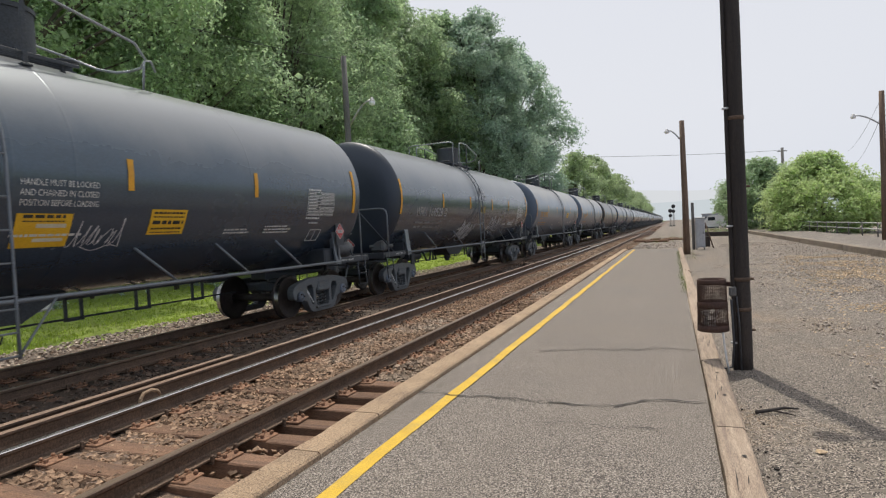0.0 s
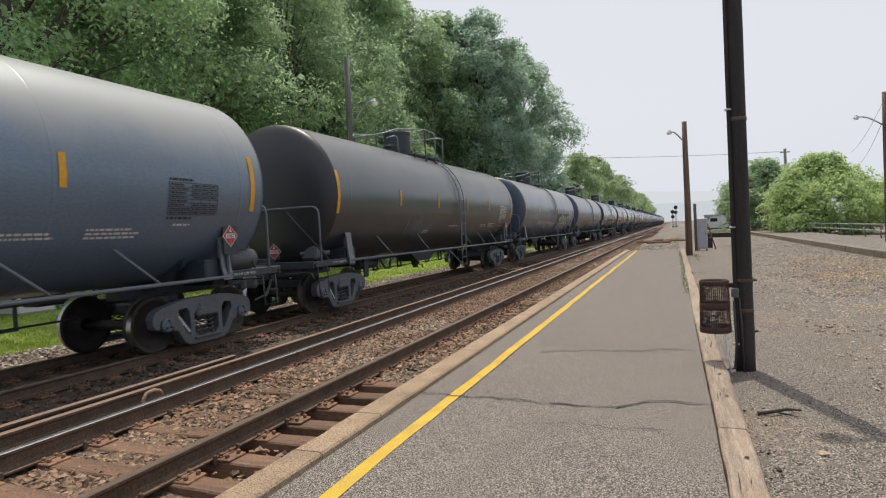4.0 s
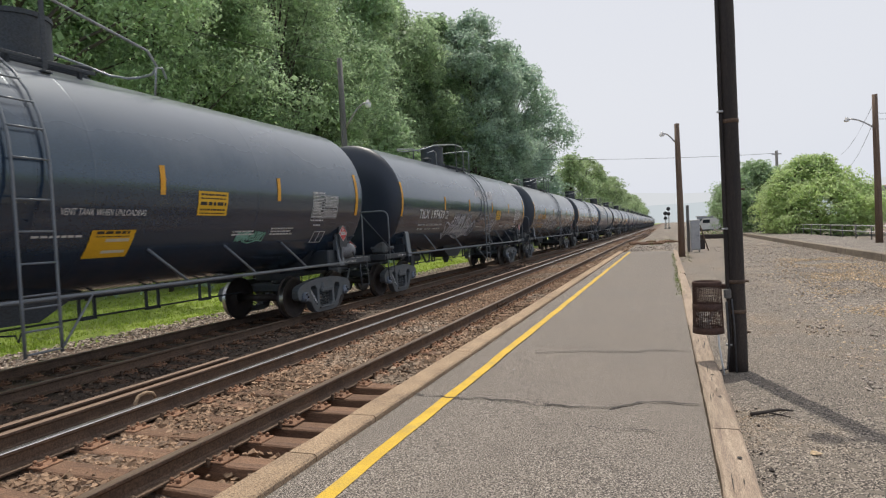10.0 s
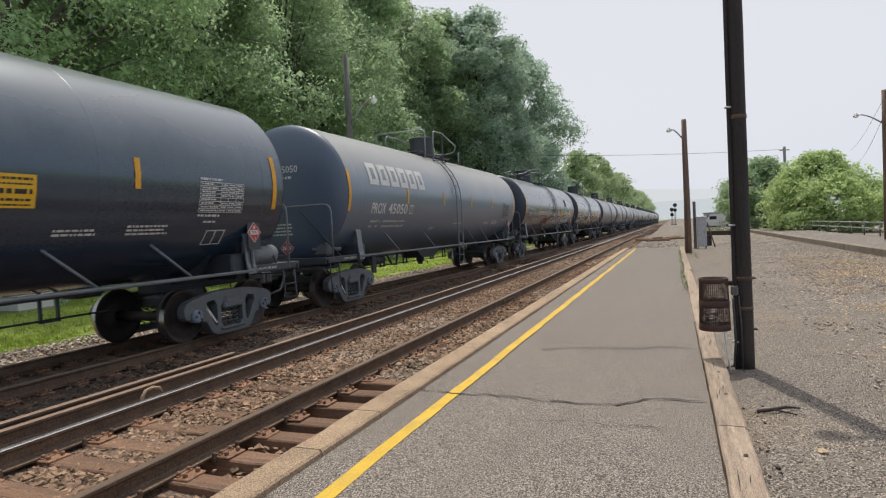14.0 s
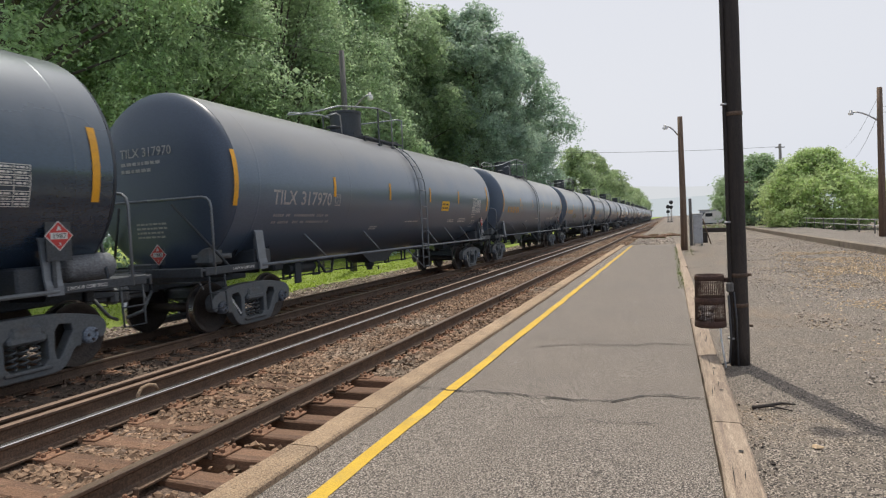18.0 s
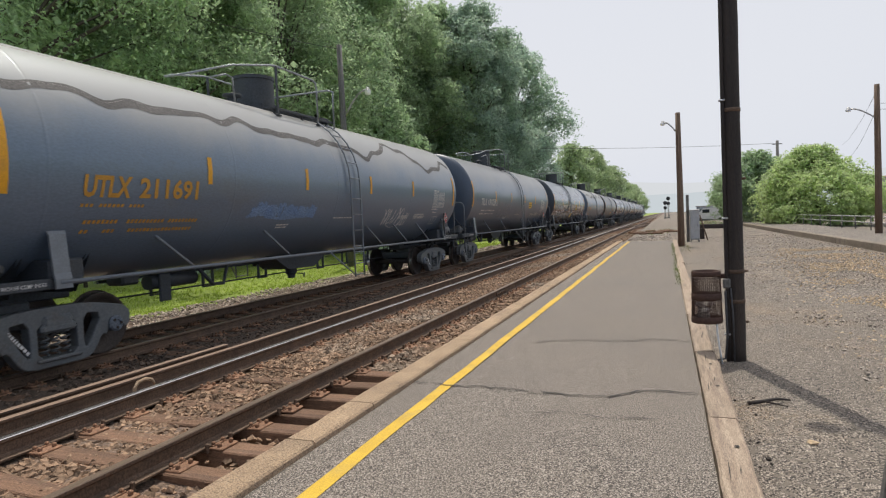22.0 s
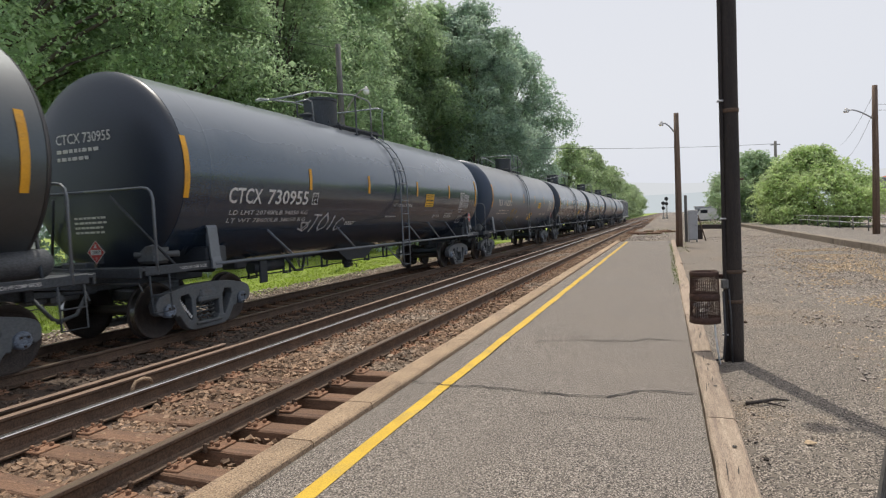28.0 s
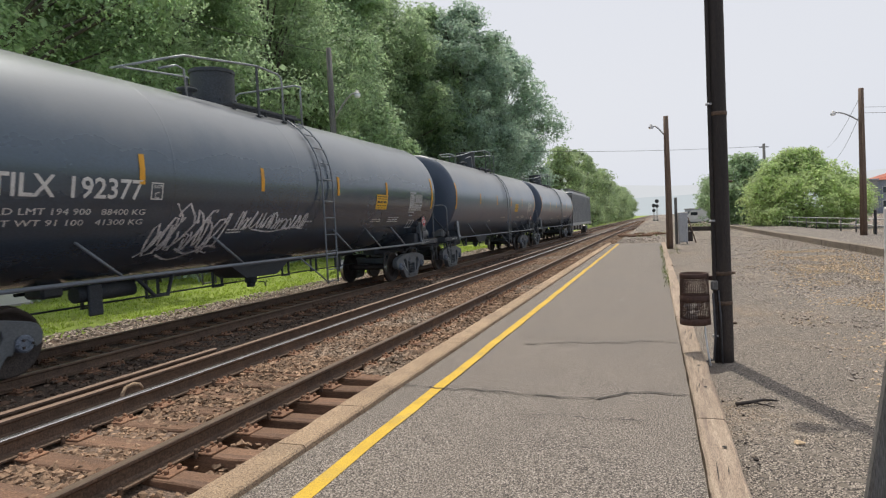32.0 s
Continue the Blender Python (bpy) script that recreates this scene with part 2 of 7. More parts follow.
M["creosote"] = mat("creosote_wood", (0.022, 0.017, 0.015), (0.04, 0.031, 0.026), 5, 70, 0.8, bump=0.6, dist=0.012, stretch=(5, 5, 0.35), c=(0.065, 0.046, 0.034), c_scale=0.8)
M["pole_wood"] = mat("pole_wood", (0.13, 0.085, 0.06), (0.18, 0.125, 0.09), 4, 60, 0.9, bump=0.5, stretch=(5, 5, 0.35))
M["pole_grey"] = mat("pole_grey", (0.17, 0.165, 0.155), (0.12, 0.115, 0.11), 4, 60, 0.9, bump=0.5, stretch=(5, 5, 0.35))
M["galv"] = mat("galvanised", (0.46, 0.46, 0.46), (0.38, 0.38, 0.38), 8, 60, 0.5, metal=0.6, bump=0.1)
M["bin_rust"] = mat("bin_rust", (0.085, 0.045, 0.033), (0.055, 0.033, 0.027), 12, 90, 0.7, metal=0.3, bump=0.3, c=(0.14, 0.065, 0.04), c_scale=6)
M["litter"] = mat("litter_paper", (0.55, 0.53, 0.5), (0.3, 0.28, 0.27), 14, 60, 0.8, bump=0.5)
M["concrete"] = mat("concrete", (0.36, 0.35, 0.33), (0.29, 0.28, 0.265), 2, 70, 0.9, bump=0.3, c=(0.2, 0.19, 0.175), c_scale=0.9)
M["white_paint"] = mat("white_paint", (0.72, 0.72, 0.70), (0.64, 0.64, 0.62), 2, 40, 0.6, bump=0.1, grain=0.1)
M["roof_red"] = mat("roof_red", (0.42, 0.13, 0.075), (0.34, 0.11, 0.07), 1, 20, 0.85)
M["wall_grey"] = mat("wall_grey", (0.33, 0.35, 0.38), (0.28, 0.30, 0.33), 0.4, 10, 0.9)
M["glass"] = mat("dark_glass", (0.03, 0.035, 0.04), (0.04, 0.045, 0.05), 2, 10, 0.12, bump=0, grain=0)
M["glass"].node_tree.nodes["Principled BSDF"].inputs["Specular IOR Level"].default_value = 0.8
M["signal_black"] = mat("signal_black", (0.02, 0.02, 0.022), (0.03, 0.03, 0.03), 4, 40, 0.6)
M["lamp_glass"] = mat("lamp_glass", (0.92, 0.93, 0.94), (0.86, 0.87, 0.88), 9, 40, 0.2, bump=0, grain=0.05)
M["wire"] = mat("wire_black", (0.05, 0.05, 0.055), (0.07, 0.07, 0.07), 4, 40, 0.6, bump=0)
M["hill"] = glow_mat("far_hill_haze", (0.585, 0.635, 0.665), 1.0)
M["hill_far"] = glow_mat("farther_hill_haze", (0.685, 0.705, 0.73), 1.0)

# railcars
def tank_mat(name, a, b, stain, rough, dust_sheen=0.0, dust_sheen_col=(0.235, 0.21, 0.185)):
    """Gloss paint whose sheen is cool; road dust on the upper skin, thickest along the top, in runs and smears, painted
    paler to carry sky sheen too.
    """
    m = mat(name, a, b, 0.7, 40, rough, bump=0.06, dist=0.004, c=stain, c_scale=0.9, c_amount=0.5, grain=0.12, spec=0.9, stretch=(1, 0.5, 1), coat=0.45)
    n, l = m.node_tree.nodes, m.node_tree.links
    p = n["Principled BSDF"]
    p.inputs["Specular Tint"].default_value = (0.74, 0.91, 1.0, 1)
    p.inputs["Coat Roughness"].default_value = rough * 0.6
    if not dust_sheen:
        return m
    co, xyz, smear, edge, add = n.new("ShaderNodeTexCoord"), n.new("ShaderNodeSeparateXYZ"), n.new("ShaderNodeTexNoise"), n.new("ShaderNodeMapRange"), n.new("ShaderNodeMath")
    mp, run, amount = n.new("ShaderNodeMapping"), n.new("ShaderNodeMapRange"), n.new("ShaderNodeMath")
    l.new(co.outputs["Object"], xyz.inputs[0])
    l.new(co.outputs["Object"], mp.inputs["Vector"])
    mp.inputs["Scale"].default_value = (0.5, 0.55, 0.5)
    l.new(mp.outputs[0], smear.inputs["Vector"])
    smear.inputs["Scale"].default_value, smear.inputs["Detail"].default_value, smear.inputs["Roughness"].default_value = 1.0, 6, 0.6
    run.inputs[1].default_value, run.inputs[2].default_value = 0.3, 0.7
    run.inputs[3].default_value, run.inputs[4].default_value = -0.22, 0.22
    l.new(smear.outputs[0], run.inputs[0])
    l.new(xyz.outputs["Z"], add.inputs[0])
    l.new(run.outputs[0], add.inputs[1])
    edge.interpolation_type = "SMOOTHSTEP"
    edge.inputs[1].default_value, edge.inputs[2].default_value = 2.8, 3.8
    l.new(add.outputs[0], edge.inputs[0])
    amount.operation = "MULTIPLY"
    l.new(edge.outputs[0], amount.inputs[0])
    amount.inputs[1].default_value = dust_sheen
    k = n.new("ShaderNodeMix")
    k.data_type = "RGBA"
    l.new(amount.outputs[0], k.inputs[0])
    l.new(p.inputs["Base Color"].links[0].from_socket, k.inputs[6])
    k.inputs[7].default_value = (*dust_sheen_col, 1)
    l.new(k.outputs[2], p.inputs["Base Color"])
    # dust takes the shine away
    for sock, clean, dusty in (("Coat Weight", 0.45, 0.3), ("Specular IOR Level", 0.9, 0.8)):
        dull = n.new("ShaderNodeMapRange")
        dull.inputs[3].default_value, dull.inputs[4].default_value = clean, dusty
        l.new(edge.outputs[0], dull.inputs[0])
        l.new(dull.outputs[0], p.inputs[sock])
    base_rough = p.inputs["Roughness"].links[0].from_socket
    matt = n.new("ShaderNodeMath")
    matt.operation = "MULTIPLY_ADD"
    matt.inputs[1].default_value = 0.10
    l.new(edge.outputs[0], matt.inputs[0])
    l.new(base_rough, matt.inputs[2])
    l.new(matt.outputs[0], p.inputs["Roughness"])
    return m


# pale upper colour is part dust, part sky sheen painted in, most so on black
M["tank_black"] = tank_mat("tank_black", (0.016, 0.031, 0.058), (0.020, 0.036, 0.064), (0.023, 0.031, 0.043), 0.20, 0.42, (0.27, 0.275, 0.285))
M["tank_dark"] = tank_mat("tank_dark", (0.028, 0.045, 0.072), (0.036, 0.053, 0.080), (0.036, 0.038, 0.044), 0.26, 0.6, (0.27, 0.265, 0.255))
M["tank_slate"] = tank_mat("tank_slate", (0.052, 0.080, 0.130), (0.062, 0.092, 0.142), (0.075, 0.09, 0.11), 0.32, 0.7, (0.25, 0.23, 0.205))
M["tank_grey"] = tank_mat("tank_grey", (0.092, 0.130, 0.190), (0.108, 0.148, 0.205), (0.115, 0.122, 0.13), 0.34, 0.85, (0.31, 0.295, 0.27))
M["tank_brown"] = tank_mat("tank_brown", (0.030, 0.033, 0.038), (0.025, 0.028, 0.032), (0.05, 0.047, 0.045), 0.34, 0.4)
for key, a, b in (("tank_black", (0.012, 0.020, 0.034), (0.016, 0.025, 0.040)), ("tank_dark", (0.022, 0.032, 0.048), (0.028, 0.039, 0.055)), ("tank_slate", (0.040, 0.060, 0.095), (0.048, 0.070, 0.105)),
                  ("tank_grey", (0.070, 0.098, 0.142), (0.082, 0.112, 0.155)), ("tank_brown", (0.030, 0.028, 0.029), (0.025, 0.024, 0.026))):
    M[key + "_head"] = mat(key + "_head", a, b, 0.7, 40, 0.42, bump=0.06, dist=0.004, grain=0.12, spec=0.6)      # the ends are darker and rougher than the shell
M["spill_edge"] = mat("spill_edge", (0.07, 0.066, 0.064), (0.11, 0.103, 0.098), 1.2, 30, 0.7, bump=0)
M["spill"] = mat("dried_spill", (0.33, 0.305, 0.285), (0.25, 0.23, 0.215), 0.9, 30, 0.7, bump=0.1, c=(0.17, 0.155, 0.14), c_scale=0.7)
M["car_black"] = mat("car_black", (0.030, 0.037, 0.046), (0.040, 0.048, 0.056), 3, 40, 0.6, bump=0.15, c=(0.055, 0.052, 0.048), c_scale=1.2)
M["car_rail"] = mat("car_rail", (0.165, 0.185, 0.205), (0.14, 0.158, 0.175), 3, 40, 0.4, bump=0.05, grain=0.1)
M["pipe_pale"] = mat("pipe_pale", (0.30, 0.32, 0.335), (0.23, 0.25, 0.265), 5, 50, 0.38, metal=0.3, bump=0.1)
M["bogie"] = mat("bogie_steel", (0.105, 0.118, 0.125), (0.135, 0.145, 0.15), 5, 30, 0.6, metal=0.2, grain=0.15, bump=0.25, c=(0.10, 0.075, 0.055), c_scale=2.5)
M["wheel"] = mat("wheel_steel", (0.045, 0.037, 0.032), (0.065, 0.052, 0.044), 5, 50, 0.6, metal=0.5, bump=0.2)
M["wheel_tread"] = mat("wheel_tread", (0.45, 0.44, 0.43), (0.36, 0.35, 0.34), 7, 50, 0.3, metal=1.0, bump=0.1)
M["cap_blue"] = mat("bearing_cap", (0.12, 0.145, 0.18), (0.15, 0.175, 0.21), 8, 50, 0.45, vary=0.4)
M["reservoir"] = mat("reservoir_grey", (0.13, 0.14, 0.15), (0.10, 0.105, 0.115), 3, 40, 0.5, vary=0.5)
M["stripe"] = mat("reflective_yellow", (0.72, 0.36, 0.015), (0.66, 0.32, 0.012), 5, 60, 0.5, bump=0.05, grain=0.12, c=(0.4, 0.22, 0.05), c_scale=3)
M["letter_white"] = mat("letter_white", (0.62, 0.62, 0.60), (0.52, 0.52, 0.51), 6, 60, 0.6, bump=0, grain=0.15)
M["letter_dim"] = mat("letter_dim", (0.36, 0.36, 0.36), (0.26, 0.26, 0.26), 6, 60, 0.6, bump=0, grain=0.3)
M["letter_yellow"] = mat("letter_yellow", (0.52, 0.27, 0.03), (0.42, 0.22, 0.03), 6, 60, 0.6, bump=0, grain=0.15)
M["sticker"] = mat("sticker_yellow", (0.74, 0.44, 0.02), (0.68, 0.39, 0.02), 6, 60, 0.5, bump=0, grain=0.08)
M["sticker_pale"] = mat("sticker_pale", (0.62, 0.58, 0.46), (0.56, 0.5, 0.38), 6, 60, 0.5, bump=0, grain=0.08)
M["ink"] = mat("ink_black", (0.02, 0.02, 0.02), (0.03, 0.03, 0.03), 6, 60, 0.6, bump=0)
M["placard_red"] = mat("placard_red", (0.48, 0.035, 0.03), (0.42, 0.03, 0.03), 6, 60, 0.5, bump=0, grain=0.1)
M["spray_white"] = mat("spray_white", (0.62, 0.62, 0.63), (0.36, 0.36, 0.38), 4, 40, 0.7, bump=0, grain=0.4)
M["spray_orange"] = mat("spray_orange", (0.50, 0.22, 0.07), (0.38, 0.17, 0.06), 3, 40, 0.7, bump=0)
M["spray_blue"] = mat("spray_blue", (0.12, 0.20, 0.36), (0.17, 0.25, 0.38), 3, 40, 0.7, bump=0)
M["spray_faint"] = mat("spray_faint", (0.26, 0.27, 0.29), (0.16, 0.17, 0.19), 4, 40, 0.7, bump=0, grain=0.4)
M["spray_violet"] = mat("spray_violet", (0.25, 0.17, 0.27), (0.34, 0.27, 0.34), 3, 40, 0.7, bump=0)
M["spray_green"] = mat("spray_green", (0.15, 0.33, 0.26), (0.2, 0.4, 0.33), 3, 40, 0.7, bump=0)
M["spray_olive"] = mat("spray_olive", (0.10, 0.12, 0.05), (0.07, 0.085, 0.04), 3, 40, 0.7, bump=0)
M["spray_red"] = mat("spray_red", (0.23, 0.07, 0.05), (0.17, 0.06, 0.05), 3, 40, 0.7, bump=0)
M["spray_yellow"] = mat("spray_yellow", (0.38, 0.28, 0.05), (0.25, 0.19, 0.05), 3, 40, 0.7, bump=0)
M["hopper_grey"] = tank_mat("hopper_grey", (0.29, 0.29, 0.285), (0.25, 0.25, 0.245), (0.2, 0.18, 0.16), 0.6)

# ---------------------------------------------------------------- geometry tools
class G:
    """Gathers vertices and faces of one mesh."""

    def __init__(self):
        self.v, self.f, self.s, self.m = [], [], [], []

    def add(self, verts, faces, smooth=False, mi=0):
        o = len(self.v)
        self.v.extend(tuple(p) for p in verts)
        for f in faces:
            self.f.append(tuple(i + o for i in f))
            self.s.append(smooth)
            self.m.append(mi)
        return self

    def box(self, c, s, bevel=0.0, mi=0, rot=None, taper=1.0):
        """A box of size s round c; bevel cuts its edges; taper narrows the top."""
        hx, hy, hz = s[0] / 2, s[1] / 2, s[2] / 2
        b = min(bevel, hx * 0.9, hy * 0.9, hz * 0.9)
        pts, faces = [], []
        if b <= 0:
            for z in (-1, 1):
                k = taper if z > 0 else 1
                pts += [(-hx * k, -hy * k, z * hz), (hx * k, -hy * k, z * hz), (hx * k, hy * k, z * hz), (-hx * k, hy * k, z * hz)]
            faces = [(3, 2, 1, 0), (4, 5, 6, 7), (0, 1, 5, 4), (1, 2, 6, 5), (2, 3, 7, 6), (3, 0, 4, 7)]
        else:
            rings = ((-hz, b), (-hz + b, 0), (hz - b, 0), (hz, b))
            for z, i in rings:
                k = taper if z > 0 else 1
                x0, y0 = hx * k, hy * k
                pts += [(-x0 + b, -y0 + i, z), (x0 - b, -y0 + i, z), (x0 - i, -y0 + b, z), (x0 - i, y0 - b, z),
                        (x0 - b, y0 - i, z), (-x0 + b, y0 - i, z), (-x0 + i, y0 - b, z), (-x0 + i, -y0 + b, z)]
            faces = [tuple(range(7, -1, -1)), tuple(range(24, 32))]
            for r in range(3):
                for i in range(8):
                    j = (i + 1) % 8
                    faces.append((r * 8 + i, r * 8 + j, r * 8 + 8 + j, r * 8 + 8 + i))
        if rot is not None:
            pts = [rot @ Vector(p) for p in pts]
        return self.add([(p[0] + c[0], p[1] + c[1], p[2] + c[2]) for p in pts], faces, False, mi)

    def tube(self, pts, r, seg=8, mi=0, closed=False, smooth=True):
        """A round bar along pts; r is one radius or one for each point."""
        pts = [Vector(p) for p in pts]
        rs = r if isinstance(r, (list, tuple)) else [r] * len(pts)
        verts, faces = [], []
        up = None
        for i, p in enumerate(pts):
            d = (pts[min(i + 1, len(pts) - 1)] - pts[max(i - 1, 0)]).normalized()
            if up is None:
                up = Vector((0, 0, 1)) if abs(d.z) < 0.9 else Vector((1, 0, 0))
            a = d.cross(up).normalized()
            b = a.cross(d).normalized()
            up = b
            for k in range(seg):
                w = 2 * math.pi * k / seg
                verts.append(p + (a * math.cos(w) + b * math.sin(w)) * rs[i])
        n = len(pts)
        for i in range(n - 1):
            for k in range(seg):
                j = (k + 1) % seg
                faces.append((i * seg + k, i * seg + j, (i + 1) * seg + j, (i + 1) * seg + k))
        self.add(verts, faces, smooth, mi)
        o = len(self.v) - len(verts)
        for ring, flip in ((0, False), (n - 1, True)):
            idx = [o + ring * seg + k for k in range(seg)]
            self.f.append(tuple(idx if flip else reversed(idx)))
            self.s.append(False)
            self.m.append(mi)
        return self

    def turn(self, profile, axis="y", seg=24, smooth=True, mi=0, at=(0, 0, 0)):
        """A profile of (radius, height) turned round an axis."""
        verts, faces = [], []
        for r, h in profile:
            for k in range(seg):
                w = 2 * math.pi * k / seg
                c, s = r * math.cos(w), r * math.sin(w)
                p = {"y": (c, h, s), "x": (h, c, s), "z": (c, s, h)}[axis]
                verts.append((p[0] + at[0], p[1] + at[1], p[2] + at[2]))
        for i in range(len(profile) - 1):
            for k in range(seg):
                j = (k + 1) % seg
                q = (i * seg + k, i * seg + j, (i + 1) * seg + j, (i + 1) * seg + k)
                faces.append(q if axis != "y" else q[::-1])
        return self.add(verts, faces, smooth, mi)

    def prism(self, outline, x0, x1, mi=0):
        """An outline of (y, z) pushed from x0 to x1."""
        n = len(outline)
        verts = [(x0, y, z) for y, z in outline] + [(x1, y, z) for y, z in outline]
        faces = [tuple(range(n - 1, -1, -1)), tuple(range(n, 2 * n))]
        faces += [(i, (i + 1) % n, n + (i + 1) % n, n + i) for i in range(n)]
        return self.add(verts, faces, False, mi)

    def mesh(self, name, *mats):
        me = bpy.data.meshes.new(name)
        me.from_pydata(self.v, [], self.f)
        me.polygons.foreach_set("use_smooth", self.s)
        if len(mats) > 1:
            me.polygons.foreach_set("material_index", self.m)
        for m in mats:
            me.materials.append(m)
        me.update()
        return me


def part(name, g, material, parent=None, label="", at=None):
    """One mesh object of g, under parent."""
    me = g if isinstance(g, bpy.types.Mesh) else g.mesh(name, *(material if isinstance(material, (list, tuple)) else (material,)))
    ob = new(name, me)
    if parent:
        ob.parent = parent
    if at is not None:
        ob.matrix_basis = at if isinstance(at, Matrix) else Matrix.Translation(at)
    if label:
        tagged(ob, label)
    return ob


def thing(name, at, label, category, group="", kind=""):
    ob = new(name)
    ob.empty_display_size = 0.3
    ob.matrix_basis = at if isinstance(at, Matrix) else Matrix.Translation(at)
    return tagged(ob, label, category, group, kind)


def scatter(shapes, places, sizes, seed, flat=0.7):
    """Many small stones as one array mesh: shapes are (verts, faces) with equal counts."""
    rng = np.random.default_rng(seed)
    n = len(places)
    v0 = np.array([s[0] for s in shapes])
    f0 = np.array(shapes[0][1])
    pick = rng.integers(0, len(shapes), n)
    q = rng.normal(size=(n, 4))
    q /= np.linalg.norm(q, axis=1)[:, None]
    w, x, y, z = q.T
    R = np.stack([np.stack([1 - 2 * (y * y + z * z), 2 * (x * y - z * w), 2 * (x * z + y * w)], -1),
                  np.stack([2 * (x * y + z * w), 1 - 2 * (x * x + z * z), 2 * (y * z - x * w)], -1),
                  np.stack([2 * (x * z - y * w), 2 * (y * z + x * w), 1 - 2 * (x * x + y * y)], -1)], 1)
    v = np.einsum("nij,nkj->nki", R, v0[pick]) * np.asarray(sizes)[:, None, None]
    v[:, :, 2] *= flat
    v += np.asarray(places)[:, None, :]
    k = v0.shape[1]
    f = (f0[None] + (np.arange(n) * k)[:, None, None]).reshape(-1, f0.shape[1])
    return v.reshape(-1, 3), f


def raw_mesh(name, v, f, material):
    v, f = np.asarray(v, dtype=np.float32), np.asarray(f, dtype=np.int32)
    me = bpy.data.meshes.new(name)
    me.vertices.add(len(v))
    me.vertices.foreach_set("co", v.ravel())
    me.loops.add(f.size)
    me.loops.foreach_set("vertex_index", f.ravel())
    me.polygons.add(len(f))
    me.polygons.foreach_set("loop_start", np.arange(len(f), dtype=np.int32) * f.shape[1])
    me.polygons.foreach_set("use_smooth", np.zeros(len(f), dtype=bool))
    me.materials.append(material)
    me.update(calc_edges=True)
    return me


def stone_shapes(seed, count=14):
    rng = np.random.default_rng(seed)
    block = np.array([(x, y, z) for x in (-1, 1) for y in (-1, 1) for z in (-1, 1)], dtype=float)
    faces = [(0, 1, 3), (0, 3, 2), (4, 6, 7), (4, 7, 5), (0, 4, 5), (0, 5, 1), (2, 3, 7), (2, 7, 6), (0, 2, 6), (0, 6, 4), (1, 5, 7), (1, 7, 3)]
    out = []
    for _ in range(count):
        v = block * rng.uniform(0.35, 0.95, (8, 3)) * rng.uniform(0.65, 1.2, (1, 3))
        out.append((v, faces))
    return out


STONES = stone_shapes(3)
FONT_CACHE = {}


def text_geo(s, bold=0.0, lean=0.0):
    """Outline faces of a line of built-in lettering, one unit high, from x = 0."""
    key = (s, bold, lean)
    if key not in FONT_CACHE:
        cu = bpy.data.curves.new("lettering", "FONT")
        cu.body, cu.size, cu.resolution_u, cu.offset, cu.shear = s, 1.38, 2, bold, lean
        ob = bpy.data.objects.new("lettering", cu)
        scene.collection.objects.link(ob)
        dg = bpy.context.evaluated_depsgraph_get()
        me = ob.evaluated_get(dg).to_mesh()
        v = [tuple(p.co)[:2] for p in me.vertices]
        f = [tuple(p.vertices) for p in me.polygons]
        ob.evaluated_get(dg).to_mesh_clear()
        bpy.data.objects.remove(ob)
        bpy.data.curves.remove(cu)
        FONT_CACHE[key] = (v, f, max((p[0] for p in v), default=1))
    return FONT_CACHE[key]

# ---------------------------------------------------------------- the ground
XA, XC, GAUGE = -4.470, -8.804, 1.505         # centre lines of the two tracks, rail to rail
ZA, ZC = -0.12, -0.23                         # tops of their rails
PLAT_END = 33.6
PROFILE = [(-2600, 10), (-400, 0.5), (-60, -0.3), (-30, -0.42), (-20, -0.5), (-12.6, -0.52), (-11.6, -0.52), (-10.9, -0.47), (-10.3, -0.44),
           (-7.3, -0.44), (-6.6, -0.40), (-6.0, -0.35), (-3.2, -0.34), (-2.55, -0.34), (-2.3, -0.12), (0.3, -0.10), (0.6, -0.085), (2.0, -0.09),
           (4.0, -0.11), (6.5, -0.12), (9.6, -0.10), (14, -0.3), (60, -0.5), (400, -0.5), (2600, 6)]


def profile_z(x):
    for (a, za), (b, zb) in zip(PROFILE, PROFILE[1:]):
        if a <= x <= b:
            return za + (zb - za) * (x - a) / (b - a)
    return 0


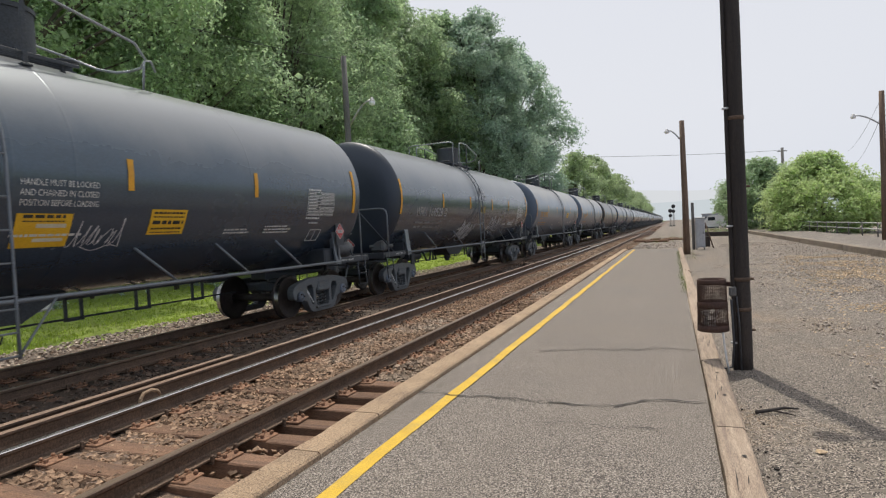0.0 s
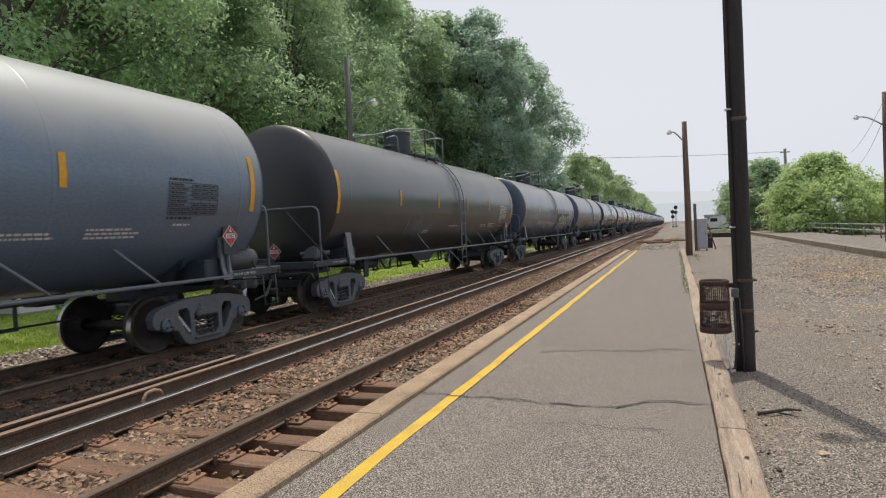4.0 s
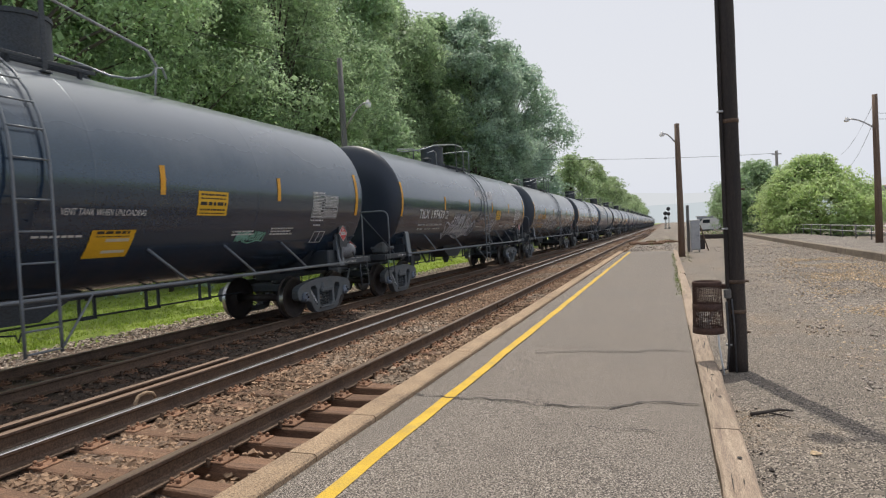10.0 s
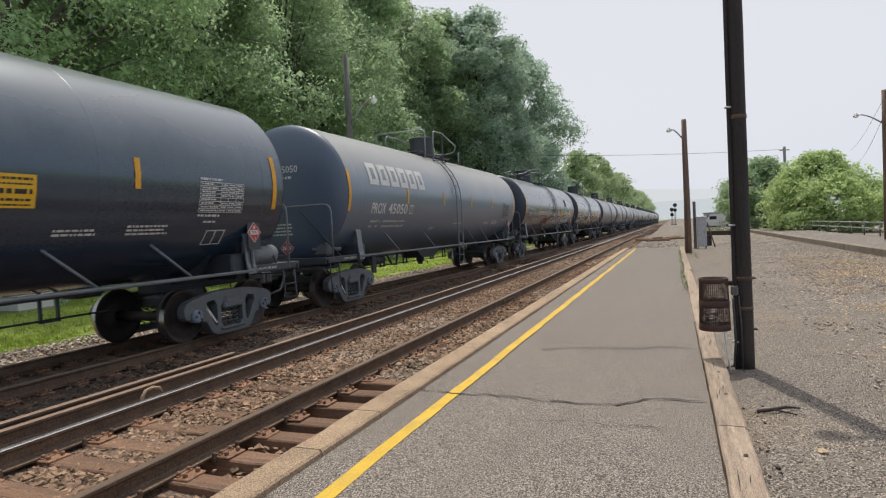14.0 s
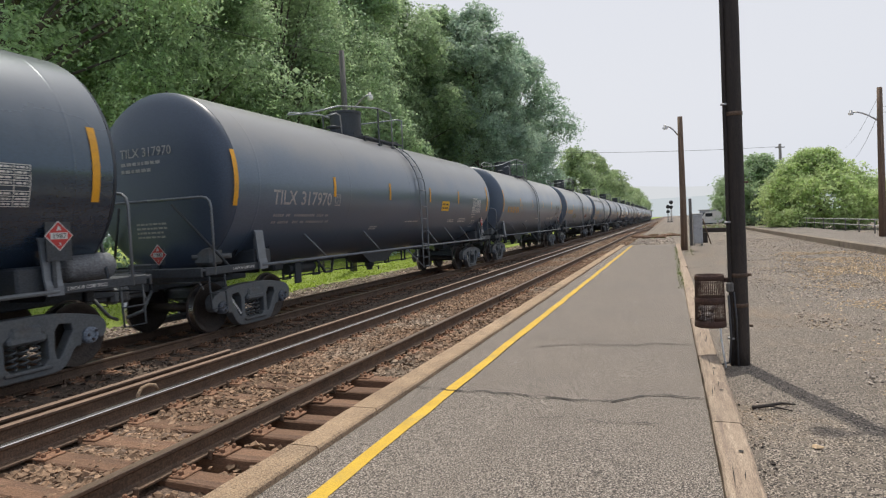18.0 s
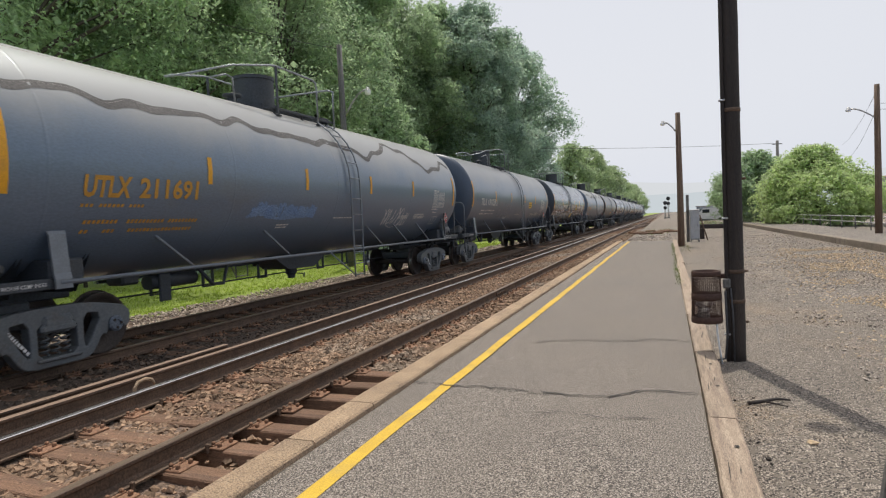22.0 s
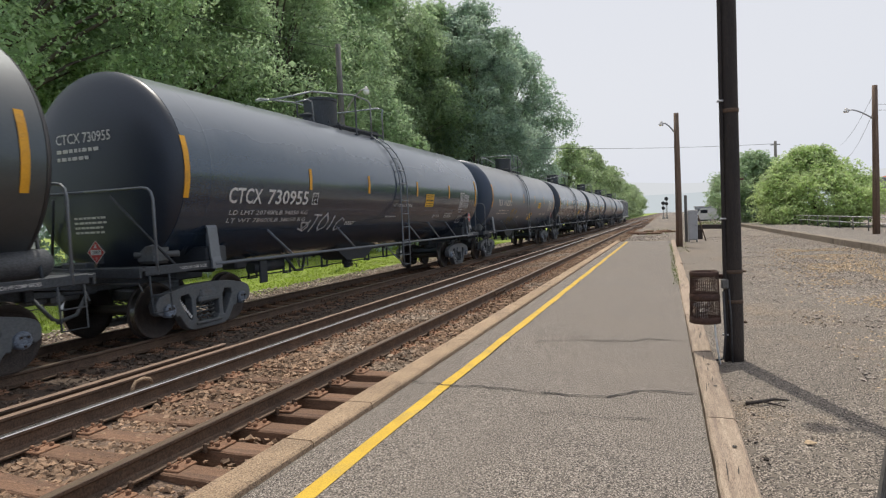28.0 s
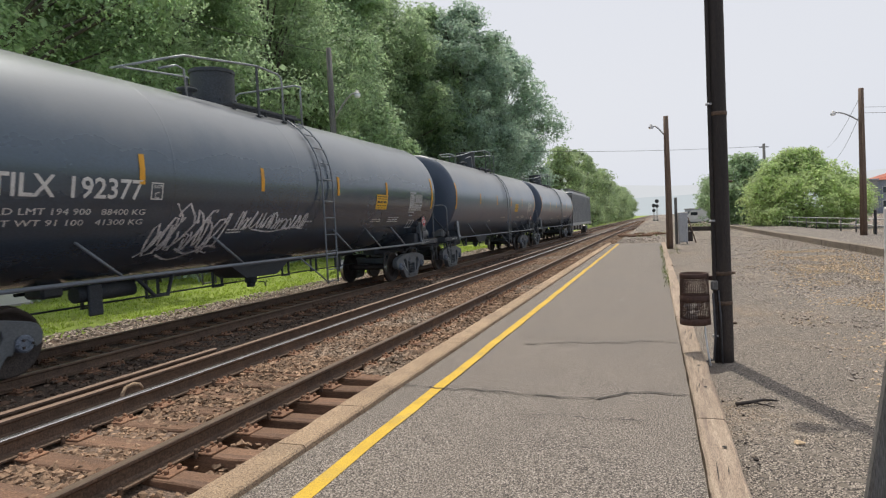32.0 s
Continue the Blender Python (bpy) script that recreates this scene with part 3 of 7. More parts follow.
def lay_ground():
    xs = sorted({x for x, _ in PROFILE} | {0.5 * i for i in range(-60, 40)})
    ys = [-2600, -600, -150, -50] + [-20 + 2.0 * i for i in range(10)] + [0.4 * i for i in range(31)] + [14 + 2.0 * i for i in range(43)] + [105, 120, 140, 170, 220, 300, 450, 800, 1500, 2600]
    g = G()
    vs = []
    for y in ys:
        for x in xs:
            z = profile_z(x)
            if -60 < x < 60:
                z += 0.012 * noise.noise((x * 0.7, y * 0.7, 0)) if -2.3 < x < 7 else 0.03 * noise.noise((x * 0.4, y * 0.4, 3))
            if -3.7 < x < -2.4 and y < 60:
                z -= 0.40 if 3.7 < y < 6.6 else 0.04
            vs.append((x, y, z))
    w = len(xs)
    gravel, bed, turf, oily = [], [], [], []
    for j in range(len(ys) - 1):
        for i in range(w - 1):
            q = (j * w + i, j * w + i + 1, j * w + w + i + 1, j * w + w + i)
            xm = (xs[i] + xs[i + 1]) / 2
            if xm < -12.2 or xm > 70:
                turf.append(q)
            elif -10.4 < xm < -5.5:
                oily.append(q)
            elif xm < -2.6:
                bed.append(q)
            else:
                gravel.append(q)
    g.add(vs, gravel, True, 0)
    for quads, mi in ((bed, 1), (turf, 2), (oily, 3)):
        g.f += quads
        g.s += [True] * len(quads)
        g.m += [mi] * len(quads)
    ob = part("ground", g, (M["gravel"], M["ballast_bed"], M["grass_soil"], M["bed_oily"]))
    tagged(ob, "grey gravel yard, track bed and mown grass", "ground", kind="structure")


lay_ground()

# ---------------------------------------------------------------- the platform
def lay_platform():
    slab = G()
    nx, ny = 6, 60
    x0, x1, y0, y1 = -2.285, 0.215, -14.0, PLAT_END
    vs = []
    for j in range(ny + 1):
        for i in range(nx + 1):
            x, y = x0 + (x1 - x0) * i / nx, y0 + (y1 - y0) * j / ny
            vs.append((x, y, 0.008 * noise.noise((x * 0.9, y * 0.5, 7))))
    slab.add(vs, [(j * (nx + 1) + i, j * (nx + 1) + i + 1, (j + 1) * (nx + 1) + i + 1, (j + 1) * (nx + 1) + i) for j in range(ny) for i in range(nx)], True)
    slab.box(((x0 + x1) / 2, (y0 + y1) / 2, -0.18), (x1 - x0 - 0.002, y1 - y0 - 0.002, 0.33))
    floor = part("platform_floor", slab, M["asphalt"])
    tagged(floor, "worn grey asphalt platform with cracks", "platform", kind="structure")

    # painted edge line, a little uneven
    rng = random.Random(4)
    g = G()
    ys = [-14 + 0.4 * i for i in range(int((PLAT_END - 0.4 + 14) / 0.4) + 1)]
    pts = []
    for y in ys:
        s = 0.02 * noise.noise((0, y * 0.6, 2))
        pts += [(-1.982 + s + rng.uniform(-0.005, 0.005), y, 0.009), (-1.872 + s + rng.uniform(-0.005, 0.005), y, 0.009)]
    g.add(pts, [(2 * i, 2 * i + 1, 2 * i + 3, 2 * i + 2) for i in range(len(ys) - 1)])
    part("edge_line", g, M["yellow_paint"], floor, "worn yellow painted safety line")

    # cracks that run across and along
    def crack(points, width, seed):
        r = random.Random(seed)
        line = []
        for (xa, ya), (xb, yb) in zip(points, points[1:]):
            k = max(2, int(math.hypot(xb - xa, yb - ya) / 0.08))
            line += [(xa + (xb - xa) * i / k + r.uniform(-0.015, 0.015), ya + (yb - ya) * i / k + r.uniform(-0.03, 0.03)) for i in range(k)]
        line.append(points[-1])
        c = G()
        vs = []
        for i, (x, y) in enumerate(line):
            w = width * r.uniform(0.15, 0.8)
            xa, ya = line[max(i - 1, 0)]
            xb, yb = line[min(i + 1, len(line) - 1)]
            d = math.hypot(xb - xa, yb - ya) or 1
            nx_, ny_ = -(yb - ya) / d, (xb - xa) / d
            vs += [(x - nx_ * w, y - ny_ * w, 0.0115), (x + nx_ * w, y + ny_ * w, 0.0115)]
        c.add(vs, [(2 * i, 2 * i + 2, 2 * i + 3, 2 * i + 1) for i in range(len(line) - 1)])
        part("crack", c, M["crack"], floor)

    crack([(-2.3, 5.12), (-1.85, 5.07), (-1.35, 5.07), (-0.8, 4.99), (-0.48, 4.99), (-0.29, 5.19), (-0.05, 5.24), (0.18, 5.22)], 0.019, 1)
    crack([(-1.9, 5.05), (-1.4, 5.02), (-1.0, 4.96)], 0.008, 11)
    crack([(-1.06, 4.46), (-0.77, 4.52), (-0.47, 4.45), (-0.1, 4.5)], 0.009, 12)
    crack([(-1.58, 7.09), (-1.0, 7.26), (-0.41, 7.27), (-0.23, 7.42), (0.18, 7.3)], 0.018, 2)
    crack([(-1.7, 7.6), (-1.2, 7.5), (-0.9, 7.45)], 0.010, 3)
    crack([(-1.2, 3.95), (-0.7, 3.85), (-0.2, 3.95)], 0.004, 4)
    crack([(-2.3, 9.3), (-1.5, 9.2), (-0.6, 9.35), (0.18, 9.2)], 0.006, 5)
    crack([(-2.3, 13.1), (-1.1, 13.3), (0.18, 13.1)], 0.009, 6)
    crack([(-2.3, 18.2), (-1.1, 18.0), (0.18, 18.3)], 0.012, 7)
    crack([(-2.3, 24.2), (0.18, 24.3)], 0.012, 8)
    for x, y, s in ((-0.55, 15.2, 0.05), (-0.62, 11.0, 0.04), (-0.52, 19.0, 0.06), (-0.3, 23.0, 0.07), (-0.5, 8.8, 0.03), (-1.6, 6.2, 0.02)):
        d = G()
        d.add([(x + s * math.cos(a) * random.uniform(0.5, 1), y + s * 1.6 * math.sin(a) * random.uniform(0.5, 1), 0.011) for a in [i * 0.785 for i in range(8)]], [tuple(range(8))])
        part("paint_drop", d, M["concrete"], floor)

    # stone kerb along the track
    rng = random.Random(8)
    y = -13.9
    joints = [-13.9, -11.4, -8.6, -6.0, -3.2, -0.6, 1.55, 3.43, 4.30, 6.9, 9.75, 12.6, 15.6, 18.4, 21.5, 24.4, 27.4, 30.4, PLAT_END]
    edging = tagged(new("kerb_edging"), "sandy concrete edge kerbs, chipped, along the platform", "kerb", kind="structure")
    for a, b in zip(joints, joints[1:]):
        k = G()
        n = max(3, int((b - a) / 0.16))
        vs = []
        for i in range(n + 1):
            yy = a + 0.006 + (b - a - 0.012) * i / n
            chip = 0.035 * max(0, noise.noise((1, yy * 2.3, 5))) + 0.004 * rng.random()
            lip = 0.012 * max(0, noise.noise((4, yy * 3.1, 9)))
            top = 0.052 + 0.006 * noise.noise((0, yy * 1.4, 1))
            vs += [(-2.535 + chip, yy, -0.5), (-2.535 + chip, yy, top - 0.03), (-2.515 + chip, yy, top), (-2.30 - lip, yy, top), (-2.285 - lip * 0.5, yy, top - 0.016), (-2.28, yy, -0.34)]
        fs = [(6 * i + j, 6 * i + 6 + j, 6 * i + 7 + j, 6 * i + 1 + j) for i in range(n) for j in range(5)]
        fs += [(5, 4, 3, 2, 1, 0), tuple(6 * n + j for j in range(6))]
        k.add(vs, fs)
        part("kerb", k, M["kerb_stone"], edging)

    # squared timbers along the yard side
    rng = random.Random(5)
    joints = [-13.5, -10.4, -7.3, -4.2, -1.1, 1.5, 4.61, 6.77, 9.2, 12.2, 15.3, 18.4, 21.4, 24.5, 27.5, 30.5, PLAT_END]
    edging = tagged(new("timber_edging"), "weathered grey timbers edging the platform", "timber edging", kind="structure")
    for a, b in zip(joints, joints[1:]):
        k = G()
        n = max(4, int((b - a) / 0.18))
        off, tilt = rng.uniform(-0.012, 0.012), rng.uniform(-0.012, 0.012)
        vs = []
        for i in range(n + 1):
            yy = a + 0.008 + (b - a - 0.016) * i / n
            e1, e2 = 0.008 * noise.noise((2, yy * 3, 1)), 0.014 * noise.noise((5, yy * 2.3, 1))
            top = 0.016 + 0.006 * noise.noise((9, yy * 1.7, 1))
            xl, xr = 0.222 + off + e1, 0.418 + off + e2
            vs += [(xl, yy, -0.2), (xl, yy, top - 0.014), (xl + 0.014, yy, top), ((xl + xr) / 2, yy, top + 0.002), (xr - 0.016, yy, top + tilt), (xr, yy, top - 0.02), (xr, yy, -0.2)]
        fs = [(7 * i + j, 7 * i + 7 + j, 7 * i + 8 + j, 7 * i + 1 + j) for i in range(n) for j in range(6)]
        fs += [tuple(range(6, -1, -1)), tuple(7 * n + j for j in range(7))]
        k.add(vs, fs)
        t = part("timber", k, M["timber_grey"], edging)
        c = G()
        for i in range(5):
            xx, yy, ln = rng.uniform(0.26, 0.38), rng.uniform(a + 0.2, b - 0.5), rng.uniform(0.12, 0.4)
            c.add([(xx, yy, 0.0245), (xx + 0.005, yy + ln * 0.5, 0.0245), (xx + 0.012, yy + ln * 0.5, 0.0245), (xx + 0.014, yy + ln, 0.0245)], [(0, 1, 3, 2)])
        for i in range(2):
            xx, yy = rng.uniform(0.28, 0.36), rng.uniform(a + 0.15, b - 0.15)
            c.add([(xx + 0.016 * math.cos(w), yy + 0.02 * math.sin(w), 0.025) for w in [q * 1.05 for q in range(6)]], [tuple(range(6))])
        part("timber_checks", c, M["crack"], edging)


lay_platform()


def far_platform():
    """The second platform, across the yard, with its stone kerb."""
    slab = G().box((8.05, 44, 0.0), (2.75, 62, 0.24))
    floor = tagged(part("platform_floor", slab, M["asphalt"]), "second asphalt platform across the gravel yard", "platform", kind="structure")
    edging = tagged(new("kerb_edging"), "pale stone kerbs along the second platform", "kerb", kind="structure")
    rng = random.Random(3)
    y = 13.0
    while y < 75:
        ln = rng.uniform(1.6, 2.6)
        k = G().box((6.53 + rng.uniform(-0.012, 0.012), y + ln / 2, -0.02 + rng.uniform(-0.01, 0.01)), (0.28, ln - 0.015, 0.3), 0.02)
        part("kerb", k, M["yard_kerb"], edging)
        y += ln


far_platform()

# ---------------------------------------------------------------- the tracks
RAIL = [(-0.075, 0), (0.075, 0), (0.075, 0.014), (0.02, 0.028), (0.009, 0.045), (0.009, 0.125), (0.024, 0.138), (0.036, 0.145),
        (0.036, 0.168), (0.030, 0.176), (-0.030, 0.176), (-0.036, 0.168), (-0.036, 0.145), (-0.024, 0.138), (-0.009, 0.125), (-0.009, 0.045), (-0.02, 0.028), (-0.075, 0.014)]


def rail(name, line, z_top, parent, head="rail_head", label=""):
    """A rail along line, points of (x, y); the head wears bright."""
    g = G()
    n, m = len(line), len(RAIL)
    vs = []
    for i, (x, y) in enumerate(line):
        xa, ya = line[max(i - 1, 0)]
        xb, yb = line[min(i + 1, n - 1)]
        d = math.hypot(xb - xa, yb - ya)
        nx, ny = (yb - ya) / d, -(xb - xa) / d
        vs += [(x + nx * a, y + ny * a, z_top - 0.176 + h) for a, h in RAIL]
    fs = [(i * m + j, i * m + (j + 1) % m, (i + 1) * m + (j + 1) % m, (i + 1) * m + j) for i in range(n - 1) for j in range(m)]
    fs += [tuple(range(m - 1, -1, -1)), tuple((n - 1) * m + j for j in range(m))]
    g.add(vs, fs)
    for i in range(n - 1):
        for j in (8, 9, 10):
            g.m[i * m + j] = 1
    return part(name, g, (M["rail_rust"], M[head]), parent, label)


def long_line(x, y0, y1, wave=0.0):
    k = max(2, int((y1 - y0) / 6))
    return [(x + wave * noise.noise((x, (y0 + (y1 - y0) * i / k) * 0.05, 0)), y0 + (y1 - y0) * i / k) for i in range(k + 1)]


def tie_mesh(seed, length):
    r = random.Random(seed)
    g = G()
    vs = []
    n = 8
    for i in range(n + 1):
        x = -length / 2 + length * i / n
        a, b, t = r.uniform(-0.008, 0.008), r.uniform(-0.008, 0.008), r.uniform(-0.006, 0.004)
        vs += [(x, -0.115 + a, -0.17), (x, -0.115 + a, -0.012 + t), (x, -0.103 + a, t), (x, 0.103 + b, t), (x, 0.115 + b, -0.012 + t), (x, 0.115 + b, -0.17)]
    fs = [(6 * i + j + 1, 6 * i + 7 + j, 6 * i + 6 + j, 6 * i + j) for i in range(n) for j in range(5)]
    fs += [tuple(range(6)), tuple(6 * n + 5 - j for j in range(6))]
    return g.add(vs, fs).mesh("tie", M["tie"])


def plate_mesh():
    """Tie plate with rail shoulders and four spikes."""
    g = G().box((0, 0, 0.010), (0.42, 0.21, 0.020), 0.006)
    for sx in (-1, 1):
        g.box((sx * 0.092, 0, 0.026), (0.022, 0.17, 0.014), 0.004)
        for sy in (-0.055, 0.055):
            g.box((sx * 0.083, sy, 0.045), (0.034, 0.03, 0.026), 0.008)
        g.box((sx * 0.165, sx * 0.06, 0.036), (0.034, 0.034, 0.036), 0.008)
        g.box((sx * 0.15, -sx * 0.06, 0.036), (0.034, 0.034, 0.036), 0.008)
    return g.mesh("tie_plate", M["rust_plate"])


def anchor_mesh():
    """Spring clip that grips the foot of the rail."""
    g = G()
    for s in (-1, 1):
        g.box((s * 0.088, 0, 0.0), (0.03, 0.035, 0.075), 0.008)
    g.box((0, 0, -0.038), (0.2, 0.03, 0.014), 0.004)
    return g.mesh("rail_anchor", M["rail_rust"])


TIES = {}
PLATE, ANCHOR = plate_mesh(), anchor_mesh()


def lay_track(name, xc, z_top, length, shift, label, heads, y_near, y_far, seed):
    track = tagged(new(name), label, "railway track", kind="structure")
    for k, s in enumerate((-1, 1)):
        rail("rail", long_line(xc + s * GAUGE / 2, -60, 620), z_top, track, heads[k])
    rng = random.Random(seed)
    base = z_top - 0.176 - 0.02
    shapes = [tie_mesh(seed * 10 + i, length) for i in range(5)]
    y, i = -12.0, 0
    rest = G()
    while y < 190:
        ym = y + rng.uniform(-0.05, 0.05)
        turn = rng.uniform(-1.5, 1.5)
        x = xc + shift + rng.uniform(-0.05, 0.05)
        if y_near <= ym <= y_far:
            part("tie", shapes[i % 5], None, track, at=pose(x, ym, base + rng.uniform(-0.008, 0.004), 0, 0, turn + (180 if rng.random() < 0.5 else 0)))
            if ym < 30:
                for s in (-1, 1):
                    part("tie_plate", PLATE, None, track, at=pose(xc + s * GAUGE / 2, ym, base, 0, 0, rng.uniform(-3, 3)))
                    if ym < 22 and i % 2 == 0:
                        for q in (-0.14, 0.14):
                            part("rail_anchor", ANCHOR, None, track, at=pose(xc + s * GAUGE / 2, ym + q, z_top - 0.165))
        else:
            rest.box((x, ym, base - 0.085), (length, 0.22, 0.17))
        y += 0.5
        i += 1
    tagged(part("far_ties", rest, M["tie"], track), kind="stuff")
    return track


track_a = lay_track("track_near", XA, ZA, 2.75, 0.12, "railway track with rusty rails on weathered wooden ties", ("rail_head", "rail_head_brown"), 1.0, 62.0, 5)
track_c = lay_track("track_far", XC, ZC, 2.6, 0.0, "railway track under the train, dark oily ties", ("rail_head_brown", "rail_head_brown"), 3.0, 55.0, 6)

# joint bars, and the turnout that leaves the near track far ahead
for x, y in ((XA + GAUGE / 2, 13.6), (XA - GAUGE / 2, 20.0), (XC + GAUGE / 2, 13.2), (XC + GAUGE / 2, 24.0)):
    zt = ZA if x > -6 else ZC
    g = G()
    for s in (-1, 1):
        g.box((s * 0.028, 0, 0), (0.024, 0.9, 0.08), 0.01)
        for q in (-0.33, -0.2, -0.07, 0.07, 0.2, 0.33):
            g.tube([(s * 0.03, q, 0), (s * 0.062, q, 0)], 0.02, 6)
    part("joint_bar", g, M["rail_rust"], track_a if x > -6 else track_c, at=(x, y, zt - 0.09))
curve = [(0.0, 62), (0.25, 72), (0.9, 84), (2.0, 96), (3.6, 108), (5.6, 120), (8.0, 131), (12.5, 147), (19, 165), (27, 182)]
siding = tagged(new("track_siding"), "branch track curving off the main line", "railway track", kind="structure")
for s in (-1, 1):
    rail("rail", [(XA + s * GAUGE / 2 + dx + 0.01 * s, y) for dx, y in curve], ZA - 0.004, siding, "rail_head_dull")
g = G()
for i in range(60):
    y = 74 + i * 1.2
    for (xa, ya), (xb, yb) in zip(curve, curve[1:]):
        if ya <= y < yb:
            g.box((XA + 0.3 + xa + (xb - xa) * (y - ya) / (yb - ya), y, ZA - 0.285), (2.7, 0.22, 0.17))
tagged(part("far_ties", g, M["tie"], siding), kind="stuff")

# spare rails laid between the two tracks, each a thing of its own
def spare_rail(x, y0, y1, label):
    ob = thing("spare_rail", (0, 0, 0), label, "rail", "spare rails between the tracks")
    rail("rail_bar", long_line(x, y0, y1, 0.03), ZA - 0.012, ob, "rail_head_dull")
    yy = y0 + 0.4
    while yy < min(y1, 40):
        part("packing_block", G().box((x, yy, ZA - 0.012 - 0.176 - 0.055), (0.26, 0.16, 0.11), 0.01), M["tie"], ob)
        yy += 2.5


spare_rail(-5.83, -10, 46, "long rusty rail lying loose beside the track")
spare_rail(-6.10, -10, 7.0, "shorter rusty rail lying loose between the tracks")
g = G()
g.tube([(-5.58, 4.92, -0.33), (-5.58, 4.93, -0.19), (-5.58, 4.98, -0.13), (-5.57, 5.07, -0.115), (-5.56, 5.15, -0.14), (-5.55, 5.18, -0.2)], 0.02, 8)
tagged(part("rail_clip", g, M["kerb_stone"]), "bent rusty steel strap standing between the rails", "strap")

# ---------------------------------------------------------------- ballast, pebbles, grass
def ballast():
    rng = np.random.default_rng(12)
    places, sizes = [], []

    def fill(x0, x1, y0, y1, count, z, lo, hi, heap=0.02):
        x, y = rng.uniform(x0, x1, count), y0 + (y1 - y0) * rng.random(count) ** 1.5
        for a, b in zip(x, y):
            places.append((a, b, z + rng.uniform(-heap, heap) + 0.03 * noise.noise((a * 0.9, b * 0.9, 4))))
            sizes.append(rng.uniform(lo, hi))

    def heap_up(name, m, label, seed):
        v, f = scatter(STONES, places, sizes, seed)
        tagged(new(name, raw_mesh(name, v, f, M[m])), label, "ballast", kind="stuff")
        places.clear()
        sizes.clear()

    fill(-5.13, -3.80, 1.2, 7.5, 7500, ZA - 0.222, 0.018, 0.042)
    fill(-5.13, -3.80, 6.5, 26, 13500, ZA - 0.205, 0.020, 0.046)
    fill(-5.13, -3.80, 26, 60, 4200, ZA - 0.20, 0.04, 0.07)
    fill(-3.60, -2.56, 1.2, 4.4, 1000, ZA - 0.255, 0.02, 0.045)
    fill(-3.60, -2.56, 4.2, 6.6, 500, ZA - 0.60, 0.02, 0.045)
    fill(-3.60, -2.56, 6.6, 26, 5600, ZA - 0.205, 0.02, 0.05)
    fill(-3.60, -2.56, 26, 60, 2400, ZA - 0.20, 0.04, 0.07)
    heap_up("ballast_stones", "ballast_stone", "brown and grey crushed stone ballast round the ties", 5)
    fill(-7.9, -5.35, 1.2, 34, 5200, -0.42, 0.02, 0.042)
    fill(-9.9, -8.15, 3, 34, 3600, ZC - 0.235, 0.025, 0.05)
    heap_up("oily_ballast", "ballast_oily", "dark oily ballast under the train", 7)
    fill(-12.4, -9.9, 4, 34, 9000, -0.48, 0.022, 0.05)
    fill(-12.4, -9.9, 34, 70, 2500, -0.47, 0.05, 0.08)
    heap_up("shoulder_ballast", "ballast_tan", "pale tan stone shoulder beside the grass", 8)

    places.clear()
    sizes.clear()
    fill(0.45, 6.3, 3.0, 22, 9000, -0.094, 0.005, 0.012, 0.003)
    fill(1.6, 6.3, 5, 20, 4200, -0.092, 0.010, 0.026, 0.005)
    fill(2.2, 6.3, 12, 40, 3600, -0.097, 0.014, 0.032, 0.004)
    fill(0.43, 0.62, 3, 14, 260, -0.094, 0.004, 0.012, 0.003)
    fill(-2.2, 0.2, 34.0, 44, 500, -0.09, 0.03, 0.08, 0.01)
    v, f = scatter(STONES, places, sizes, 6)
    places.clear()
    sizes.clear()
    for _ in range(9500):
        y = 5.6 + 20 * rng.random() ** 1.4
        x = 2.5 + 0.10 * y + rng.normal() * 0.7
        if 1.6 < x < 6.3 and noise.noise((x * 0.9, y * 0.5, 11)) > -0.12:
            places.append((x, y, -0.095))
            sizes.append(rng.uniform(0.008, 0.026))
    tv, tf = scatter(STONES, places, sizes, 16)
    tagged(new("tan_pebbles", raw_mesh("tan_pebbles", tv, tf, M["pebble_tan"])), "scattered tan stones along the middle of the yard", "pebbles", kind="stuff")
    tagged(new("yard_pebbles", raw_mesh("yard_pebbles", v, f, M["pebble"])), "loose grey and tan pebbles on the gravel yard", "pebbles", kind="stuff")


ballast()


def blades(places, height, width, seed, lean=0.5):
    """Tufts of three bent blades each."""
    rng = np.random.default_rng(seed)
    v, f = [], []
    for x, y, z in places:
        for _ in range(3):
            a, h = rng.uniform(0, 6.28), height * rng.uniform(0.5, 1.3)
            dx, dy = math.cos(a), math.sin(a)
            w, t = width * rng.uniform(0.7, 1.3), lean * h * rng.uniform(0.2, 1)
            ox, oy = x + rng.uniform(-0.05, 0.05), y + rng.uniform(-0.05, 0.05)
            o = len(v)
            v += [(ox - dy * w, oy + dx * w, z), (ox + dy * w, oy - dx * w, z), (ox + dx * t, oy + dy * t, z + h)]
            f.append((o, o + 1, o + 2))
    return v, f


